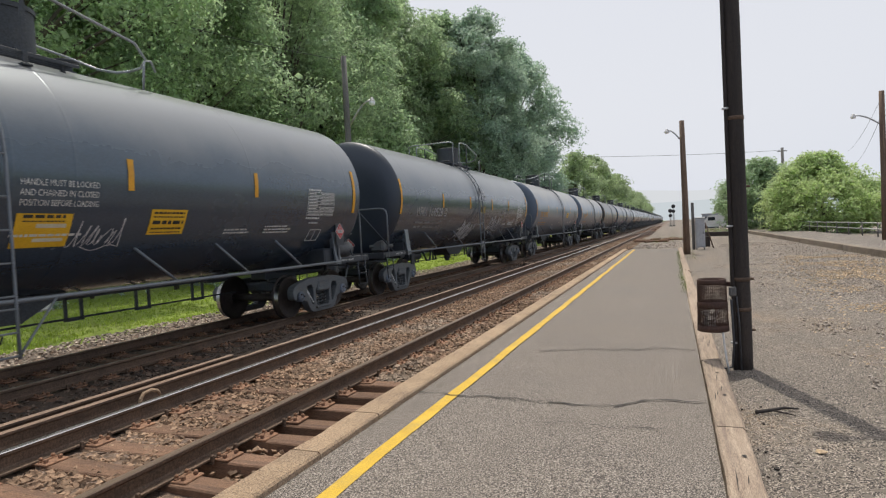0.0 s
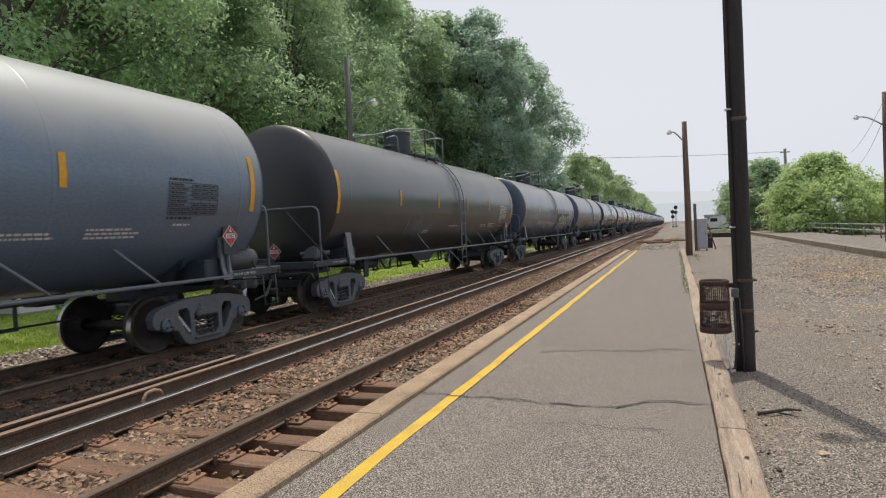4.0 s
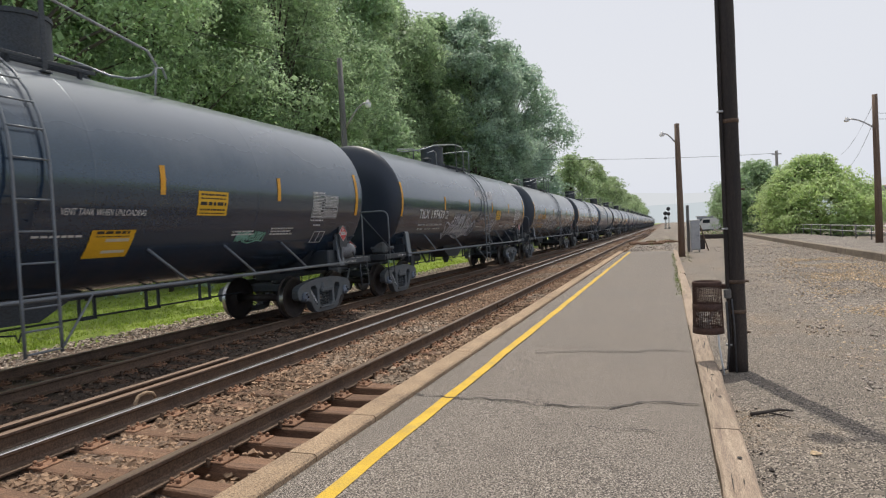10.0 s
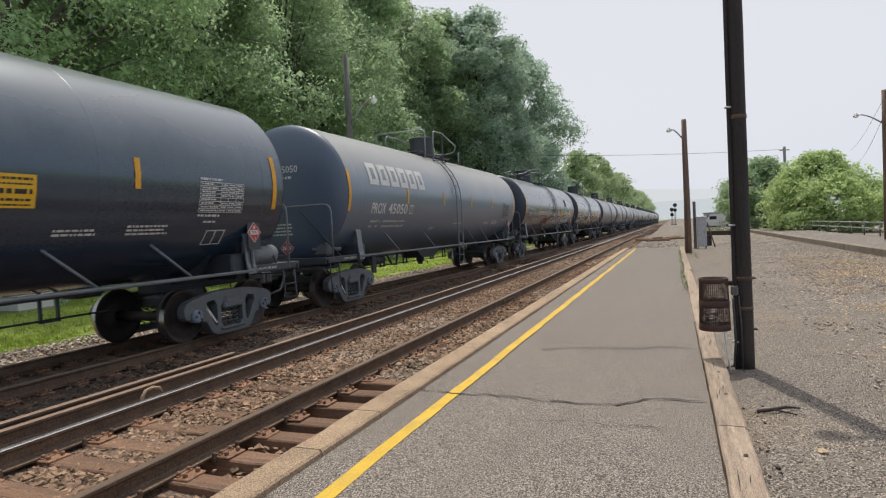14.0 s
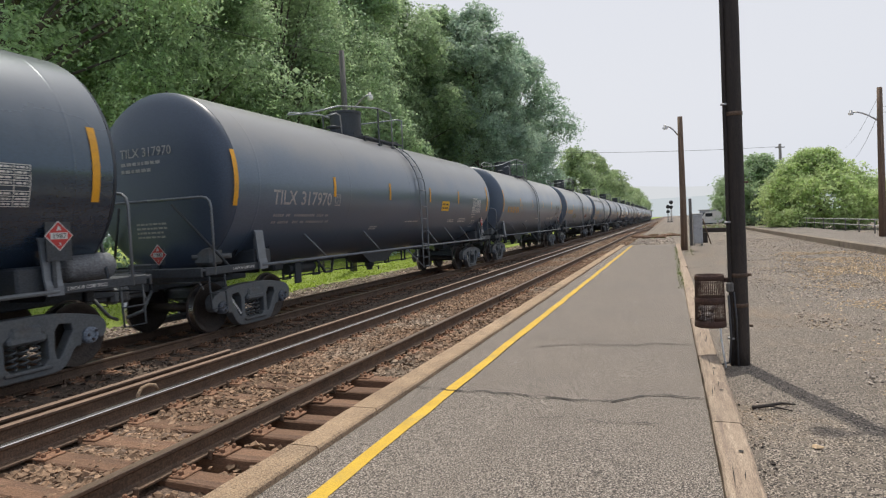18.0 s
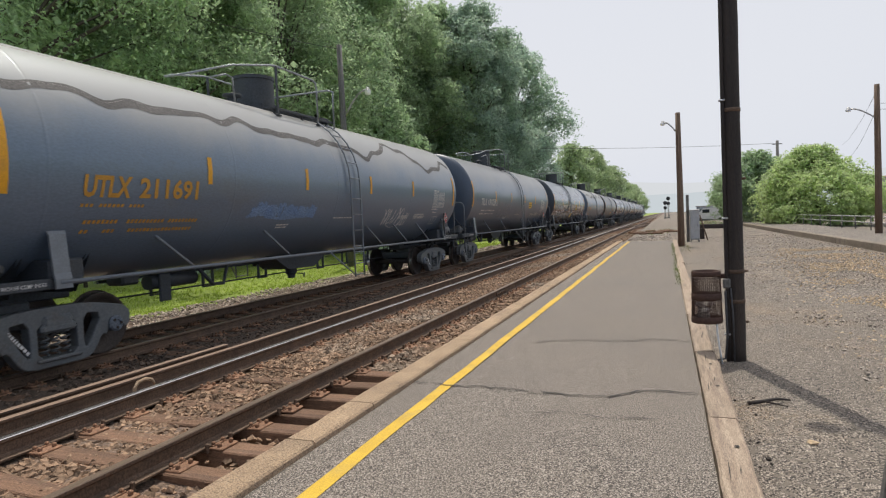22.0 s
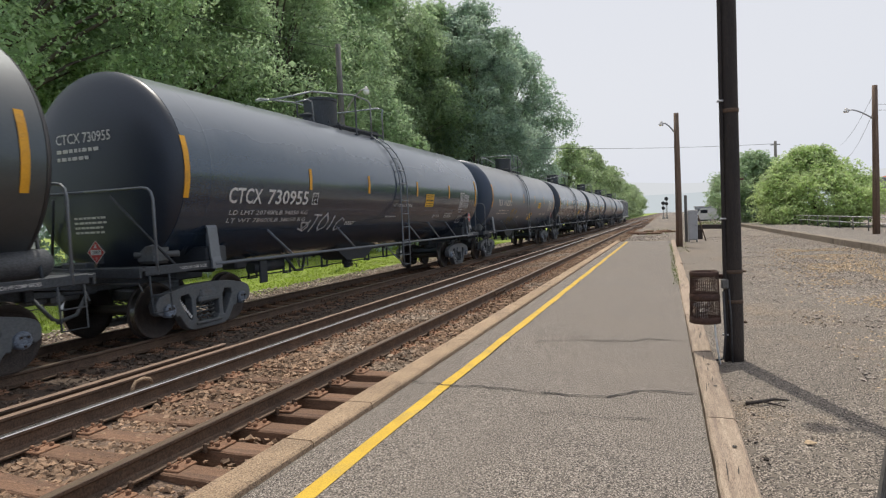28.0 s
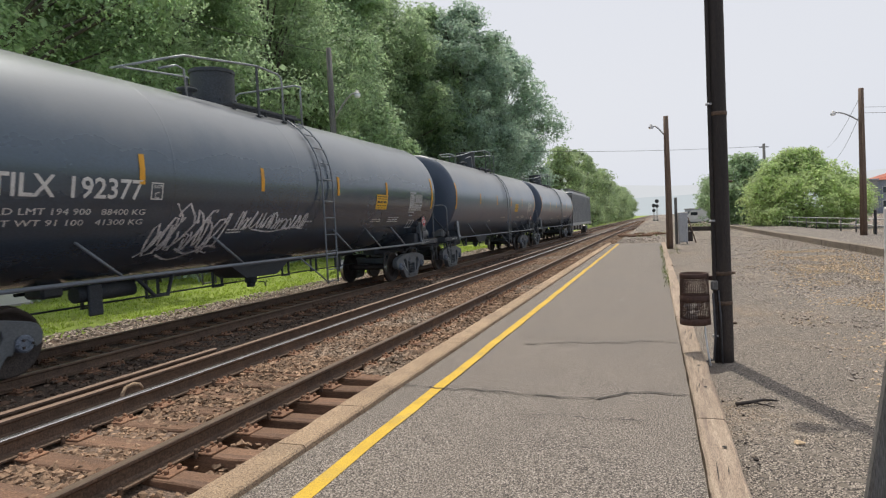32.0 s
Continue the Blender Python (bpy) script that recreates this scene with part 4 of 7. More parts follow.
def lawn():
    rng = np.random.default_rng(2)
    pl = []
    while len(pl) < 15000:
        x, y = -12.4 - 9.0 * rng.random() ** 1.6, 4 + 46 * rng.random() ** 1.3
        edge = 0.9 * noise.noise((y * 0.35, 0, 6)) + 0.5 * noise.noise((y * 1.3, x, 6))
        if x < -12.6 + edge:
            pl.append((x, y, profile_z(x) - 0.01))
    v, f = blades(pl, 0.085, 0.014, 3, 0.9)
    tagged(new("lawn_grass", raw_mesh("lawn_grass", v, f, M["grass"])), "bright green mown grass beyond the tracks", "grass", kind="stuff")
    pl = [(0.19 + rng.normal() * 0.03, y, 0.0) for y in np.concatenate([rng.uniform(13.0, 17.5, 70), rng.uniform(17.5, 30, 110)])]
    pl += [(rng.uniform(0.5, 0.9), rng.uniform(25, 34), -0.09) for _ in range(90)]
    v, f = blades(pl, 0.06, 0.006, 4)
    tagged(new("platform_weeds", raw_mesh("platform_weeds", v, f, M["weed"])), "green weeds growing along the timber edging", "weeds", kind="stuff")
    pl = [(rng.normal(-0.2, 1.2), rng.uniform(44, 60), -0.1) for _ in range(60)] + [(rng.uniform(2.5, 6), rng.uniform(60, 90), -0.1) for _ in range(500)]
    v, f = blades(pl, 0.16, 0.015, 5)
    tagged(new("yard_weeds", raw_mesh("yard_weeds", v, f, M["weed"])), "dry weeds at the end of the yard", "weeds", kind="stuff")


lawn()

# ---------------------------------------------------------------- the train
# car space: x towards the platform, y along the train (its front end at -y), z up from the rail tops
TR, TZ, TL = 1.69, 2.786, 7.75               # tank radius, height of its axis, half length of the straight shell
SPEED, PITCH = 14.6316, 18.25


def on_tank(u, w, lift=0.006):
    """A point on the side of the tank: u along it, w as height along the skin, from a little above the axis."""
    a = (0.195 + 0.965 * w if w > -0.8 else 0.087 + 0.83 * w) / TR
    r = TR + lift
    return (r * math.cos(a), u - 0.12, TZ + r * math.sin(a))


def patch(g, u0, u1, w0, w1, lift=0.006, mi=0, skew=0.0):
    """A rectangle lying on the tank's skin."""
    n = max(1, int(abs(w1 - w0) / 0.16))
    vs = []
    for i in range(n + 1):
        w = w0 + (w1 - w0) * i / n
        s = skew * (w - w0)
        vs += [on_tank(u0 + s, w, lift), on_tank(u1 + s, w, lift)]
    return g.add(vs, [(2 * i, 2 * i + 1, 2 * i + 3, 2 * i + 2) for i in range(n)], False, mi)


def lettering(s, u, w, height, width=None, bold=0.0, lean=0.0, lift=0.008):
    """Lettering that follows the tank, from u, its foot at w; width squeezes or stretches the line."""
    v, f, wide = text_geo(s, bold, lean)
    k = height if width is None else width / wide
    return G().add([on_tank(u + x * k, w + y * height, lift) for x, y in v], f)


def bars(g, u, w, width, height, rng, lift=0.008, mi=0):
    """Writing too small to read: short bars in a line."""
    x = 0.0
    while x < width:
        step = rng.uniform(0.06, 0.2) * min(1.0, height * 14)
        patch(g, u + x, u + min(x + step, width), w, w + height, lift, mi)
        x += step + height * 0.5


def small_letters(g, u, w, width, height, rng, lift=0.008):
    """A line of letters too small to read: narrow bars, one for each."""
    x = 0.0
    while x < width:
        if rng.random() > 0.14:
            patch(g, u + x, u + x + 0.042, w, w + height * rng.uniform(0.85, 1.0), lift, 0, 0.2)
        x += 0.07


def stroke(g, pts, width, lift=0.007):
    """A sprayed line on the tank through pts (u, w)."""
    vs = []
    for i, (u, w) in enumerate(pts):
        ua, wa = pts[max(i - 1, 0)]
        ub, wb = pts[min(i + 1, len(pts) - 1)]
        d = math.hypot(ub - ua, wb - wa) or 1
        nx, ny = -(wb - wa) / d * width / 2, (ub - ua) / d * width / 2
        vs += [on_tank(u - nx, w - ny, lift), on_tank(u + nx, w + ny, lift)]
    g.add(vs, [(2 * i, 2 * i + 2, 2 * i + 3, 2 * i + 1) for i in range(len(pts) - 1)])


def scribble(u, w, width, height, seed, thick=0.035, loops=9):
    """A sprayed tag of looping strokes that spells nothing."""
    rng = random.Random(seed)
    line, x = [], 0.0
    while x < width:
        cw, ch = rng.uniform(0.10, 0.2) * height * 2.2, height * rng.uniform(0.6, 1.0)
        ph, kk = rng.uniform(0, 6.28), rng.uniform(0.8, 2.2)
        for i in range(13):
            a = i / 13
            line.append((u + x + cw * (a * 1.25 + 0.35 * math.sin(ph + a * 6.0 * kk)), w + ch * (0.5 + 0.5 * math.cos(ph * 0.5 + a * 6.28 * kk)) + 0.08 * height * math.sin(x * 3)))
        x += cw * 1.05
    line += [(u + x - i * width * 0.09, w - 0.06 * height + 0.1 * height * math.sin(i * 0.8)) for i in range(10)]
    g = G()
    stroke(g, line, thick)
    return g


GLYPH = {"S": "97 51 16 36 75 93 70 12", "C": "87 49 15 12 30 82", "O": "49 15 12 40 81 85 49", "D": "00 09 59 84 50 00", "P": "00 09 79 76 05", "E": "80 00 09 89 09 05 65",
         "B": "00 09 78 65 05 83 70 00", "I": "40 49", "N": "00 09 80 89", "G": "87 49 15 12 40 82 84 54", "T": "09 89 49 40", "A": "00 49 80 63 23", "H": "09 00 05 85 89 80"}


def sprayed(word, u, w, width, height, seed, thick=0.03):
    """A word sprayed by hand in single strokes, uneven and leaning."""
    rng = random.Random(seed)
    g = G()
    step = width / len(word)
    for i, ch in enumerate(word):
        lift, tall = rng.uniform(-0.05, 0.08) * height, height * rng.uniform(0.85, 1.1)
        pts = []
        for q in GLYPH[ch].split():
            y = int(q[1]) / 9
            pts.append((u + step * (i + 0.88 * int(q[0]) / 8 + 0.18 * y + rng.uniform(-0.05, 0.05)), w + lift + tall * (y + rng.uniform(-0.05, 0.05))))
        fine = []
        for a, b in zip(pts, pts[1:]):
            fine += [(a[0] + (b[0] - a[0]) * q / 3, a[1] + (b[1] - a[1]) * q / 3) for q in range(3)]
        stroke(g, fine + pts[-1:], thick)
    return g


# ---- shared meshes of a tank car
def head_depth(r):
    """How far the flat dished head stands out at radius r."""
    return 0.30 * math.sqrt(max(0.0, 1 - min(r / TR, 1.0) ** 4.5))


def head_profile(e):
    """Shallow dished head with a tight knuckle at the shell's edge."""
    rs = [0.001, 0.3, 0.6, 0.9, 1.15, 1.35, 1.48, 1.57, 1.63, 1.665, 1.68, 1.688]
    return [(r, e * (TL + 0.15 + head_depth(r))) for r in rs]


CAR = {}
shell = G().turn([(TR - 0.03, -TL - 0.17), (TR, -TL - 0.16)], "y", 56, at=(0, 0, TZ))
shell.turn([(TR, -TL - 0.16 + (2 * TL + 0.32) * i / 8) for i in range(9)], "y", 56, at=(0, 0, TZ))
shell.turn([(TR, TL + 0.16), (TR - 0.03, TL + 0.17)], "y", 56, at=(0, 0, TZ))
CAR["tank"] = shell.mesh("tank", M["tank_dark"])
CAR["head"] = {e: G().turn(head_profile(e), "y", 56, at=(0, 0, TZ)).mesh("tank_head", M["tank_dark"]) for e in (-1, 1)}


def ring_mesh(y, w, lift):
    return G().turn([(TR + 0.0005, y - w / 2), (TR + lift, y - w / 2 + 0.01), (TR + lift, y + w / 2 - 0.01), (TR + 0.0005, y + w / 2)], "y", 56, at=(0, 0, TZ)).mesh("jacket_seam", M["tank_dark"])


CAR["seams"] = [ring_mesh(y, wd, 0.0025) for y, wd in ((-TL + 0.42, 0.05), (-3.9, 0.04), (-0.35, 0.05), (0.45, 0.05), (3.9, 0.04), (TL - 0.42, 0.05))]


def stripe_mesh(u, w0, w1, width):
    return patch(G(), u - width / 2, u + width / 2, w0, w1, 0.010).mesh("reflective_stripe", M["stripe"])


CAR["stripes"] = [stripe_mesh(u, a, b, wd) for u, a, b, wd in
                  ((-7.76, -0.72, 0.32, 0.115), (-4.42, -0.46, 0.0, 0.10), (-1.53, -0.46, 0.0, 0.10), (1.40, -0.46, 0.0, 0.10), (4.14, -0.46, 0.0, 0.10), (7.76, -0.72, 0.32, 0.115))]

CAR["stripes_new"] = CAR["stripes"][:1] + [stripe_mesh(u, -0.46, 0.0, 0.10) for u in (-4.2, -1.48, 1.72, 4.62)] + CAR["stripes"][5:]


def housing_mesh():
    """Round protective housing over the valves, with its lid rim and cut-outs."""
    at = (0, -0.85, TZ + TR - 0.06)
    g = G()
    for prof in ([(0.52, 0.0), (0.52, 0.09)], [(0.52, 0.09), (0.45, 0.09)], [(0.45, 0.09), (0.45, 0.72)], [(0.45, 0.72), (0.47, 0.72)], [(0.47, 0.72), (0.47, 0.79)], [(0.47, 0.79), (0.40, 0.81), (0.001, 0.82)]):
        g.turn(prof, "z", 28, at=at)
    for i in range(8):
        a = i * 0.785 + 0.2
        g.box((0.49 * math.cos(a), -0.85 + 0.49 * math.sin(a), TZ + TR + 0.06), (0.05, 0.05, 0.07), 0.01)
    return g.mesh("valve_housing", M["car_black"])


CAR["housing"] = housing_mesh()
CAR["valve"] = (G().turn([(0.16, 0.0), (0.16, 0.05), (0.10, 0.07), (0.10, 0.16), (0.20, 0.18), (0.20, 0.22), (0.001, 0.27)], "z", 16, at=(0.12, -1.75, TZ + TR - 0.03))).mesh("relief_valve", M["car_black"])


def walkway_mesh():
    g = G()
    for x in (-0.74, 0.74):
        for q in (-0.15, 0.15):
            g.box((x + q, 0.62, TZ + TR - 0.10), (0.02, 2.5, 0.05), 0.004)
        for y in (-0.45, 0.6, 1.7):
            g.box((x + math.copysign(0.05, x), y, TZ + TR - 0.22), (0.05, 0.05, 0.24))
        for i in range(42):
            g.box((x, -0.60 + i * 0.0595, TZ + TR - 0.09), (0.29, 0.014, 0.02))
    g.box((0, 1.72, TZ + TR + 0.0), (1.5, 0.36, 0.035), 0.006)
    return g.mesh("walkway", M["car_black"])


CAR["walkway"] = walkway_mesh()
CAR["walkway"].transform(Matrix.Translation((0, -0.75, 0)))


def top_rails(bend):
    """Pipe guard round the valve platform: a rail on each side that dips to meet at the front, a flat post, and a hoop over the ladder."""
    zt, zb = TZ + TR + 0.79, TZ + TR - 0.28
    out = []
    for s in (-1, 1):
        x = s * 0.93
        g = G()
        g.tube([(x, 0.33, zb), (x, 0.33, zt - 0.16), (x, 0.29, zt - 0.05), (x, 0.18, zt), (x, bend, zt + 0.01), (x * 0.98, bend - 0.15, zt), (x * 0.82, -2.5, zt - 0.22), (x * 0.6, -2.9, zt - 0.36), (x * 0.3, -3.05, zt - 0.42), (0, -3.08, zt - 0.43)], 0.023, 7)
        g.box((x, bend - 0.02, (zt + zb) / 2), (0.025, 0.075, zt - zb), 0.006, 1)
        g.box((x, bend - 0.02, zb + 0.02), (0.10, 0.14, 0.03), 0.006, 1)
        g.box((x, 0.33, zb + 0.02), (0.10, 0.14, 0.03), 0.006, 1)
        g.tube([(x * 0.9, -2.55, zb + 0.1), (x * 0.9, -2.6, zt - 0.5), (x * 0.88, -2.75, zt - 0.46), (x * 0.7, -3.0, zt - 0.55)], 0.019, 7)
        if s < 0:
            g.tube([(x, 0.33, zb + 0.6), (x, bend, zb + 0.58)], 0.02, 7)
        out.append(g.mesh("top_handrail", M["pipe_pale"], M["car_black"]))
    g = G().tube([(0.93, 1.08, zb + 0.02), (0.93, 1.08, zt - 0.22), (0.95, 1.08, zt - 0.12), (0.8, 1.08, zt - 0.06), (-0.8, 1.08, zt - 0.06), (-0.95, 1.08, zt - 0.12), (-0.93, 1.08, zt - 0.22), (-0.93, 1.08, zb + 0.02)], 0.023, 7)
    out.append(g.mesh("top_handrail", M["pipe_pale"]))
    return out


CAR["top_rails"], CAR["top_rails_long"] = top_rails(-1.25), top_rails(-0.55)


def ladder_side(s):
    """Ladder that follows the tank from the walkway to below the side rail."""
    g = G()
    rungs = []
    for y in (0.22, 0.68):
        line = [(s * (TR + 0.065) * math.cos(a), y, TZ + (TR + 0.065) * math.sin(a)) for a in [math.radians(d) for d in (58, 46, 34, 22, 11, 0)]]
        line += [(s * (TR + 0.07), y, 1.9), (s * (TR + 0.07), y, 1.2), (s * (TR + 0.07), y, 0.52)]
        g.tube(line, 0.020, 7)
    for i in range(9):
        a = math.radians(53 - 12.5 * i) if i < 5 else None
        x, z = ((TR + 0.065) * math.cos(a), TZ + (TR + 0.065) * math.sin(a)) if a is not None else (TR + 0.07, TZ - 0.02 - (i - 4) * 0.38)
        rungs.append(G().tube([(s * x, 0.22, z), (s * x, 0.68, z)], 0.014, 6).mesh("rung", M["car_rail"]))
    for i in range(3):
        z = 1.1 - i * 0.27
        rungs.append(G().tube([(s * (TR + 0.07), 0.22, z), (s * (TR + 0.07), 0.68, z)], 0.014, 6).mesh("rung", M["car_rail"]))
    g.tube([(s * (TR + 0.07), 0.22, 0.56), (s * 1.50, -0.45, 1.15)], 0.016, 6)
    return g.mesh("ladder", M["car_rail"]), rungs


CAR["ladder"] = {s: ladder_side(s) for s in (-1, 1)}
CAR["side_rail"] = {s: G().tube([(s * 1.48, -7.15, 1.18), (s * 1.48, 7.15, 1.15)], 0.030, 8).mesh("side_rail", M["car_rail"]) for s in (-1, 1)}
CAR["strut"] = {s: G().tube([(s * 1.47, 0.34, 1.16), (s * 1.30, -0.32, 1.74)], 0.022, 6).mesh("strut", M["car_rail"]) for s in (-1, 1)}


def jack_post(s, e):
    """Bent steel plate that carries the tank's side down to the sill, with its gusset."""
    g = G()
    lean = [(1.36, 1.92), (1.43, 1.80), (1.475, 1.30), (1.50, 1.22), (1.50, 1.10)]
    vs = []
    for x, z in lean:
        w = 0.15 if z > 1.85 else 0.115
        for d in (0.0, 0.035):
            vs += [(s * (x - d), e * 7.1 - w, z), (s * (x - d), e * 7.1 + w, z)]
    fs = []
    for i in range(len(lean) - 1):
        a, b = 4 * i, 4 * i + 4
        fs += [(a, a + 1, b + 1, b), (a + 2, b + 2, b + 3, a + 3), (a, b, b + 2, a + 2), (a + 1, a + 3, b + 3, b + 1)]
    fs += [(0, 2, 3, 1), (16, 17, 19, 18)]
    g.add(vs, fs)
    g.box((s * 1.36, e * 7.1, 1.45), (0.16, 0.03, 0.55), 0.008)
    return g.mesh("bolster_post", M["car_rail"])


def bolster_box(s, e):
    return G().box((s * 0.90, e * 6.95, 1.30), (0.95, 0.50, 0.36), 0.03).mesh("bolster_box", M["car_black"])


CAR["boxes"] = {(s, e): bolster_box(s, e) for s in (-1, 1) for e in (-1, 1)}
CAR["posts"] = {(s, e): jack_post(s, e) for s in (-1, 1) for e in (-1, 1)}


def saddle(e):
    g = G()
    n = 12
    for y0 in (e * 6.45, e * 7.4):
        vs = []
        for i in range(n + 1):
            a = math.radians(-132 + 84 * i / n)
            vs += [((TR + 0.01) * math.cos(a), y0 - 0.03, TZ + (TR + 0.01) * math.sin(a)), ((TR + 0.01) * math.cos(a), y0 + 0.03, TZ + (TR + 0.01) * math.sin(a)),
                   (1.35 * math.cos(a) * 0.9, y0 - 0.03, 0.98), (1.35 * math.cos(a) * 0.9, y0 + 0.03, 0.98)]
        g.add(vs, [(4 * i, 4 * i + 4, 4 * i + 6, 4 * i + 2) for i in range(n)] + [(4 * i + 1, 4 * i + 3, 4 * i + 7, 4 * i + 5) for i in range(n)])
    g.box((0, e * 7.55, 1.03), (0.42, 3.0, 0.36), 0.02)
    g.box((0, e * 8.55, 1.08), (0.56, 0.16, 0.5), 0.02)
    return g.mesh("stub_sill", M["car_black"])


CAR["sill"] = {e: saddle(e) for e in (-1, 1)}


def end_platform(e):
    g = G()
    g.box((0, e * 8.40, 1.20), (2.86, 0.52, 0.05), 0.01)
    g.box((0, e * 8.66, 1.16), (2.86, 0.05, 0.16), 0.01)
    for s in (-1, 1):
        g.box((s * 1.40, e * 7.85, 1.17), (0.07, 1.46, 0.14), 0.012)
        g.tube([(s * 1.42, e * 8.5, 1.1), (s * 1.45, e * 8.5, 0.52), (s * 1.45, e * 8.12, 0.52), (s * 1.42, e * 8.12, 1.1)], 0.016, 6)
        g.tube([(s * 1.45, e * 8.5, 0.80), (s * 1.45, e * 8.12, 0.80)], 0.014, 6)
    return g.mesh("end_platform", M["car_black"])


CAR["end_platform"] = {e: end_platform(e) for e in (-1, 1)}


def end_rail(s, e):
    """Pipe handrail over the end platform, one half of the hoop."""
    y, zt = e * 8.34, 2.46
    return G().tube([(s * 1.42, y, 1.1), (s * 1.42, y, zt - 0.20), (s * 1.39, y, zt - 0.08), (s * 1.32, y, zt - 0.02), (s * 1.2, y, zt), (0, y, zt)], 0.022, 8).mesh("end_handrail", M["car_rail"])


CAR["end_rail"] = {(s, e): end_rail(s, e) for s in (-1, 1) for e in (-1, 1)}
CAR["brace"] = {(s, e): G().tube([(s * 1.40, e * 7.95, 1.22), (s * 0.62, e * 8.42, 2.36)], 0.024, 6).mesh("end_brace", M["car_black"]) for s in (-1, 1) for e in (-1, 1)}


def coupler(e):
    g = G()
    g.box((0, e * 8.85, 0.86), (0.16, 0.5, 0.20), 0.03)
    g.box((0.06, e * 9.08, 0.86), (0.30, 0.16, 0.28), 0.05)
    g.tube([(0.24, e * 8.6, 0.88), (0.28, e * 8.85, 0.55), (0.16, e * 9.1, 0.46)], 0.03, 6)
    g.tube([(0.1, e * 8.62, 0.98), (1.30, e * 8.60, 1.0), (1.38, e * 8.60, 0.86)], 0.015, 6)
    return g.mesh("coupler", M["bogie"])


CAR["sill_text"] = {}
for e in (-1, 1):
    v, f, w = text_geo("2 INCH HF COMP SHOES", 0.01)
    CAR["sill_text"][e] = G().add([(1.441, e * 7.6 - 0.3 + x * 0.6 / w, 1.145 + y * 0.05) for x, y in v], f).mesh("shoe_stencil", M["letter_white"])

CAR["coupler"] = {e: coupler(e) for e in (-1, 1)}


def outlet_mesh():
    g = G()
    g.turn([(0.001, 0.52), (0.09, 0.52), (0.10, 0.60), (0.14, 0.64), (0.14, 0.80)], "z", 14, smooth=False)
    g.prism([(-1.2, 1.13), (-0.6, 0.78), (0.5, 0.76), (1.2, 1.13)], -0.36, 0.36)
    g.tube([(0.1, 0.12, 0.62), (0.14, 0.3, 0.6), (0.14, 0.34, 0.5), (0.12, 0.4, 0.62)], 0.014, 5)
    return g.mesh("bottom_outlet", M["car_black"])


CAR["outlet"] = outlet_mesh()


def brake_line():
    """Hangers and rods below the tank."""
    g = G()
    for y in (-4.1, -2.75, -0.95, 1.6, 2.95, 4.3):
        for q in (0, 0.28):
            g.box((-0.25, y + q, 1.03), (0.05, 0.045, 0.84), 0.006)
        g.box((-0.25, y + 0.14, 0.62), (0.05, 0.33, 0.03))
    g.box((-0.25, 0.1, 0.98), (0.05, 10.6, 0.05))
    g.tube([(-0.27, -6.0, 0.66), (-0.27, 5.6, 0.64)], 0.018, 6)
    g.box((0.35, -4.35, 0.80), (0.06, 0.26, 0.50), 0.02)
    g.box((0.1, -5.0, 1.02), (0.4, 0.36, 0.22), 0.04)
    g.tube([(0.4, -3.6, 1.1), (0.4, -3.2, 0.72), (0.4, -2.9, 0.70), (0.4, -2.75, 1.1)], 0.035, 6)
    g.box((-0.5, 5.2, 1.1), (0.4, 0.5, 0.4), 0.04)
    g.tube([(0.2, -4.6, 0.9), (0.2, -3.5, 0.9)], 0.13, 12)
    return g.mesh("brake_rigging", M["car_black"])


CAR["brake"] = brake_line()
CAR["reservoir"] = G().turn([(0.001, -0.42), (0.13, -0.40), (0.19, -0.33), (0.20, -0.1), (0.205, 0.0), (0.20, 0.1), (0.19, 0.33), (0.13, 0.40), (0.001, 0.42)], "y", 18, at=(1.10, 7.85, 1.42)).mesh("air_reservoir", M["reservoir"])
CAR["cylinder"] = (G().box((0.9, -7.9, 1.42), (0.42, 0.34, 0.34), 0.05).tube([(0.7, -8.1, 1.4), (1.25, -7.7, 1.4)], 0.05, 8)).mesh("brake_cylinder", M["bogie"])


# ---- bogies
def rounded(points, times=2):
    """A closed outline with its corners cut round."""
    for _ in range(times):
        out = []
        for (a, b), (c, d) in zip(points, points[1:] + points[:1]):
            out += [(a * 0.78 + c * 0.22, b * 0.78 + d * 0.22), (a * 0.22 + c * 0.78, b * 0.22 + d * 0.78)]
        points = out
    return points


def cast_plate(outlines, x, thick, bevel):
    """A thick plate across x, its outer edge and its openings given as (y, z), with softened edges."""
    cu = bpy.data.curves.new("casting", "CURVE")
    cu.dimensions, cu.fill_mode, cu.extrude, cu.bevel_depth, cu.bevel_resolution = "2D", "BOTH", thick / 2 - bevel, bevel, 1
    for line in outlines:
        sp = cu.splines.new("POLY")
        sp.points.add(len(line) - 1)
        for q, (y, z) in zip(sp.points, line):
            q.co = (y, z, 0, 1)
        sp.use_cyclic_u = True
    ob = bpy.data.objects.new("casting", cu)
    scene.collection.objects.link(ob)
    dg = bpy.context.evaluated_depsgraph_get()
    me = ob.evaluated_get(dg).to_mesh()
    g = G().add([(p.co[2] + x, p.co[0], p.co[1]) for p in me.vertices], [tuple(p.vertices) for p in me.polygons])
    ob.evaluated_get(dg).to_mesh_clear()
    bpy.data.objects.remove(ob)
    bpy.data.curves.remove(cu)
    return g


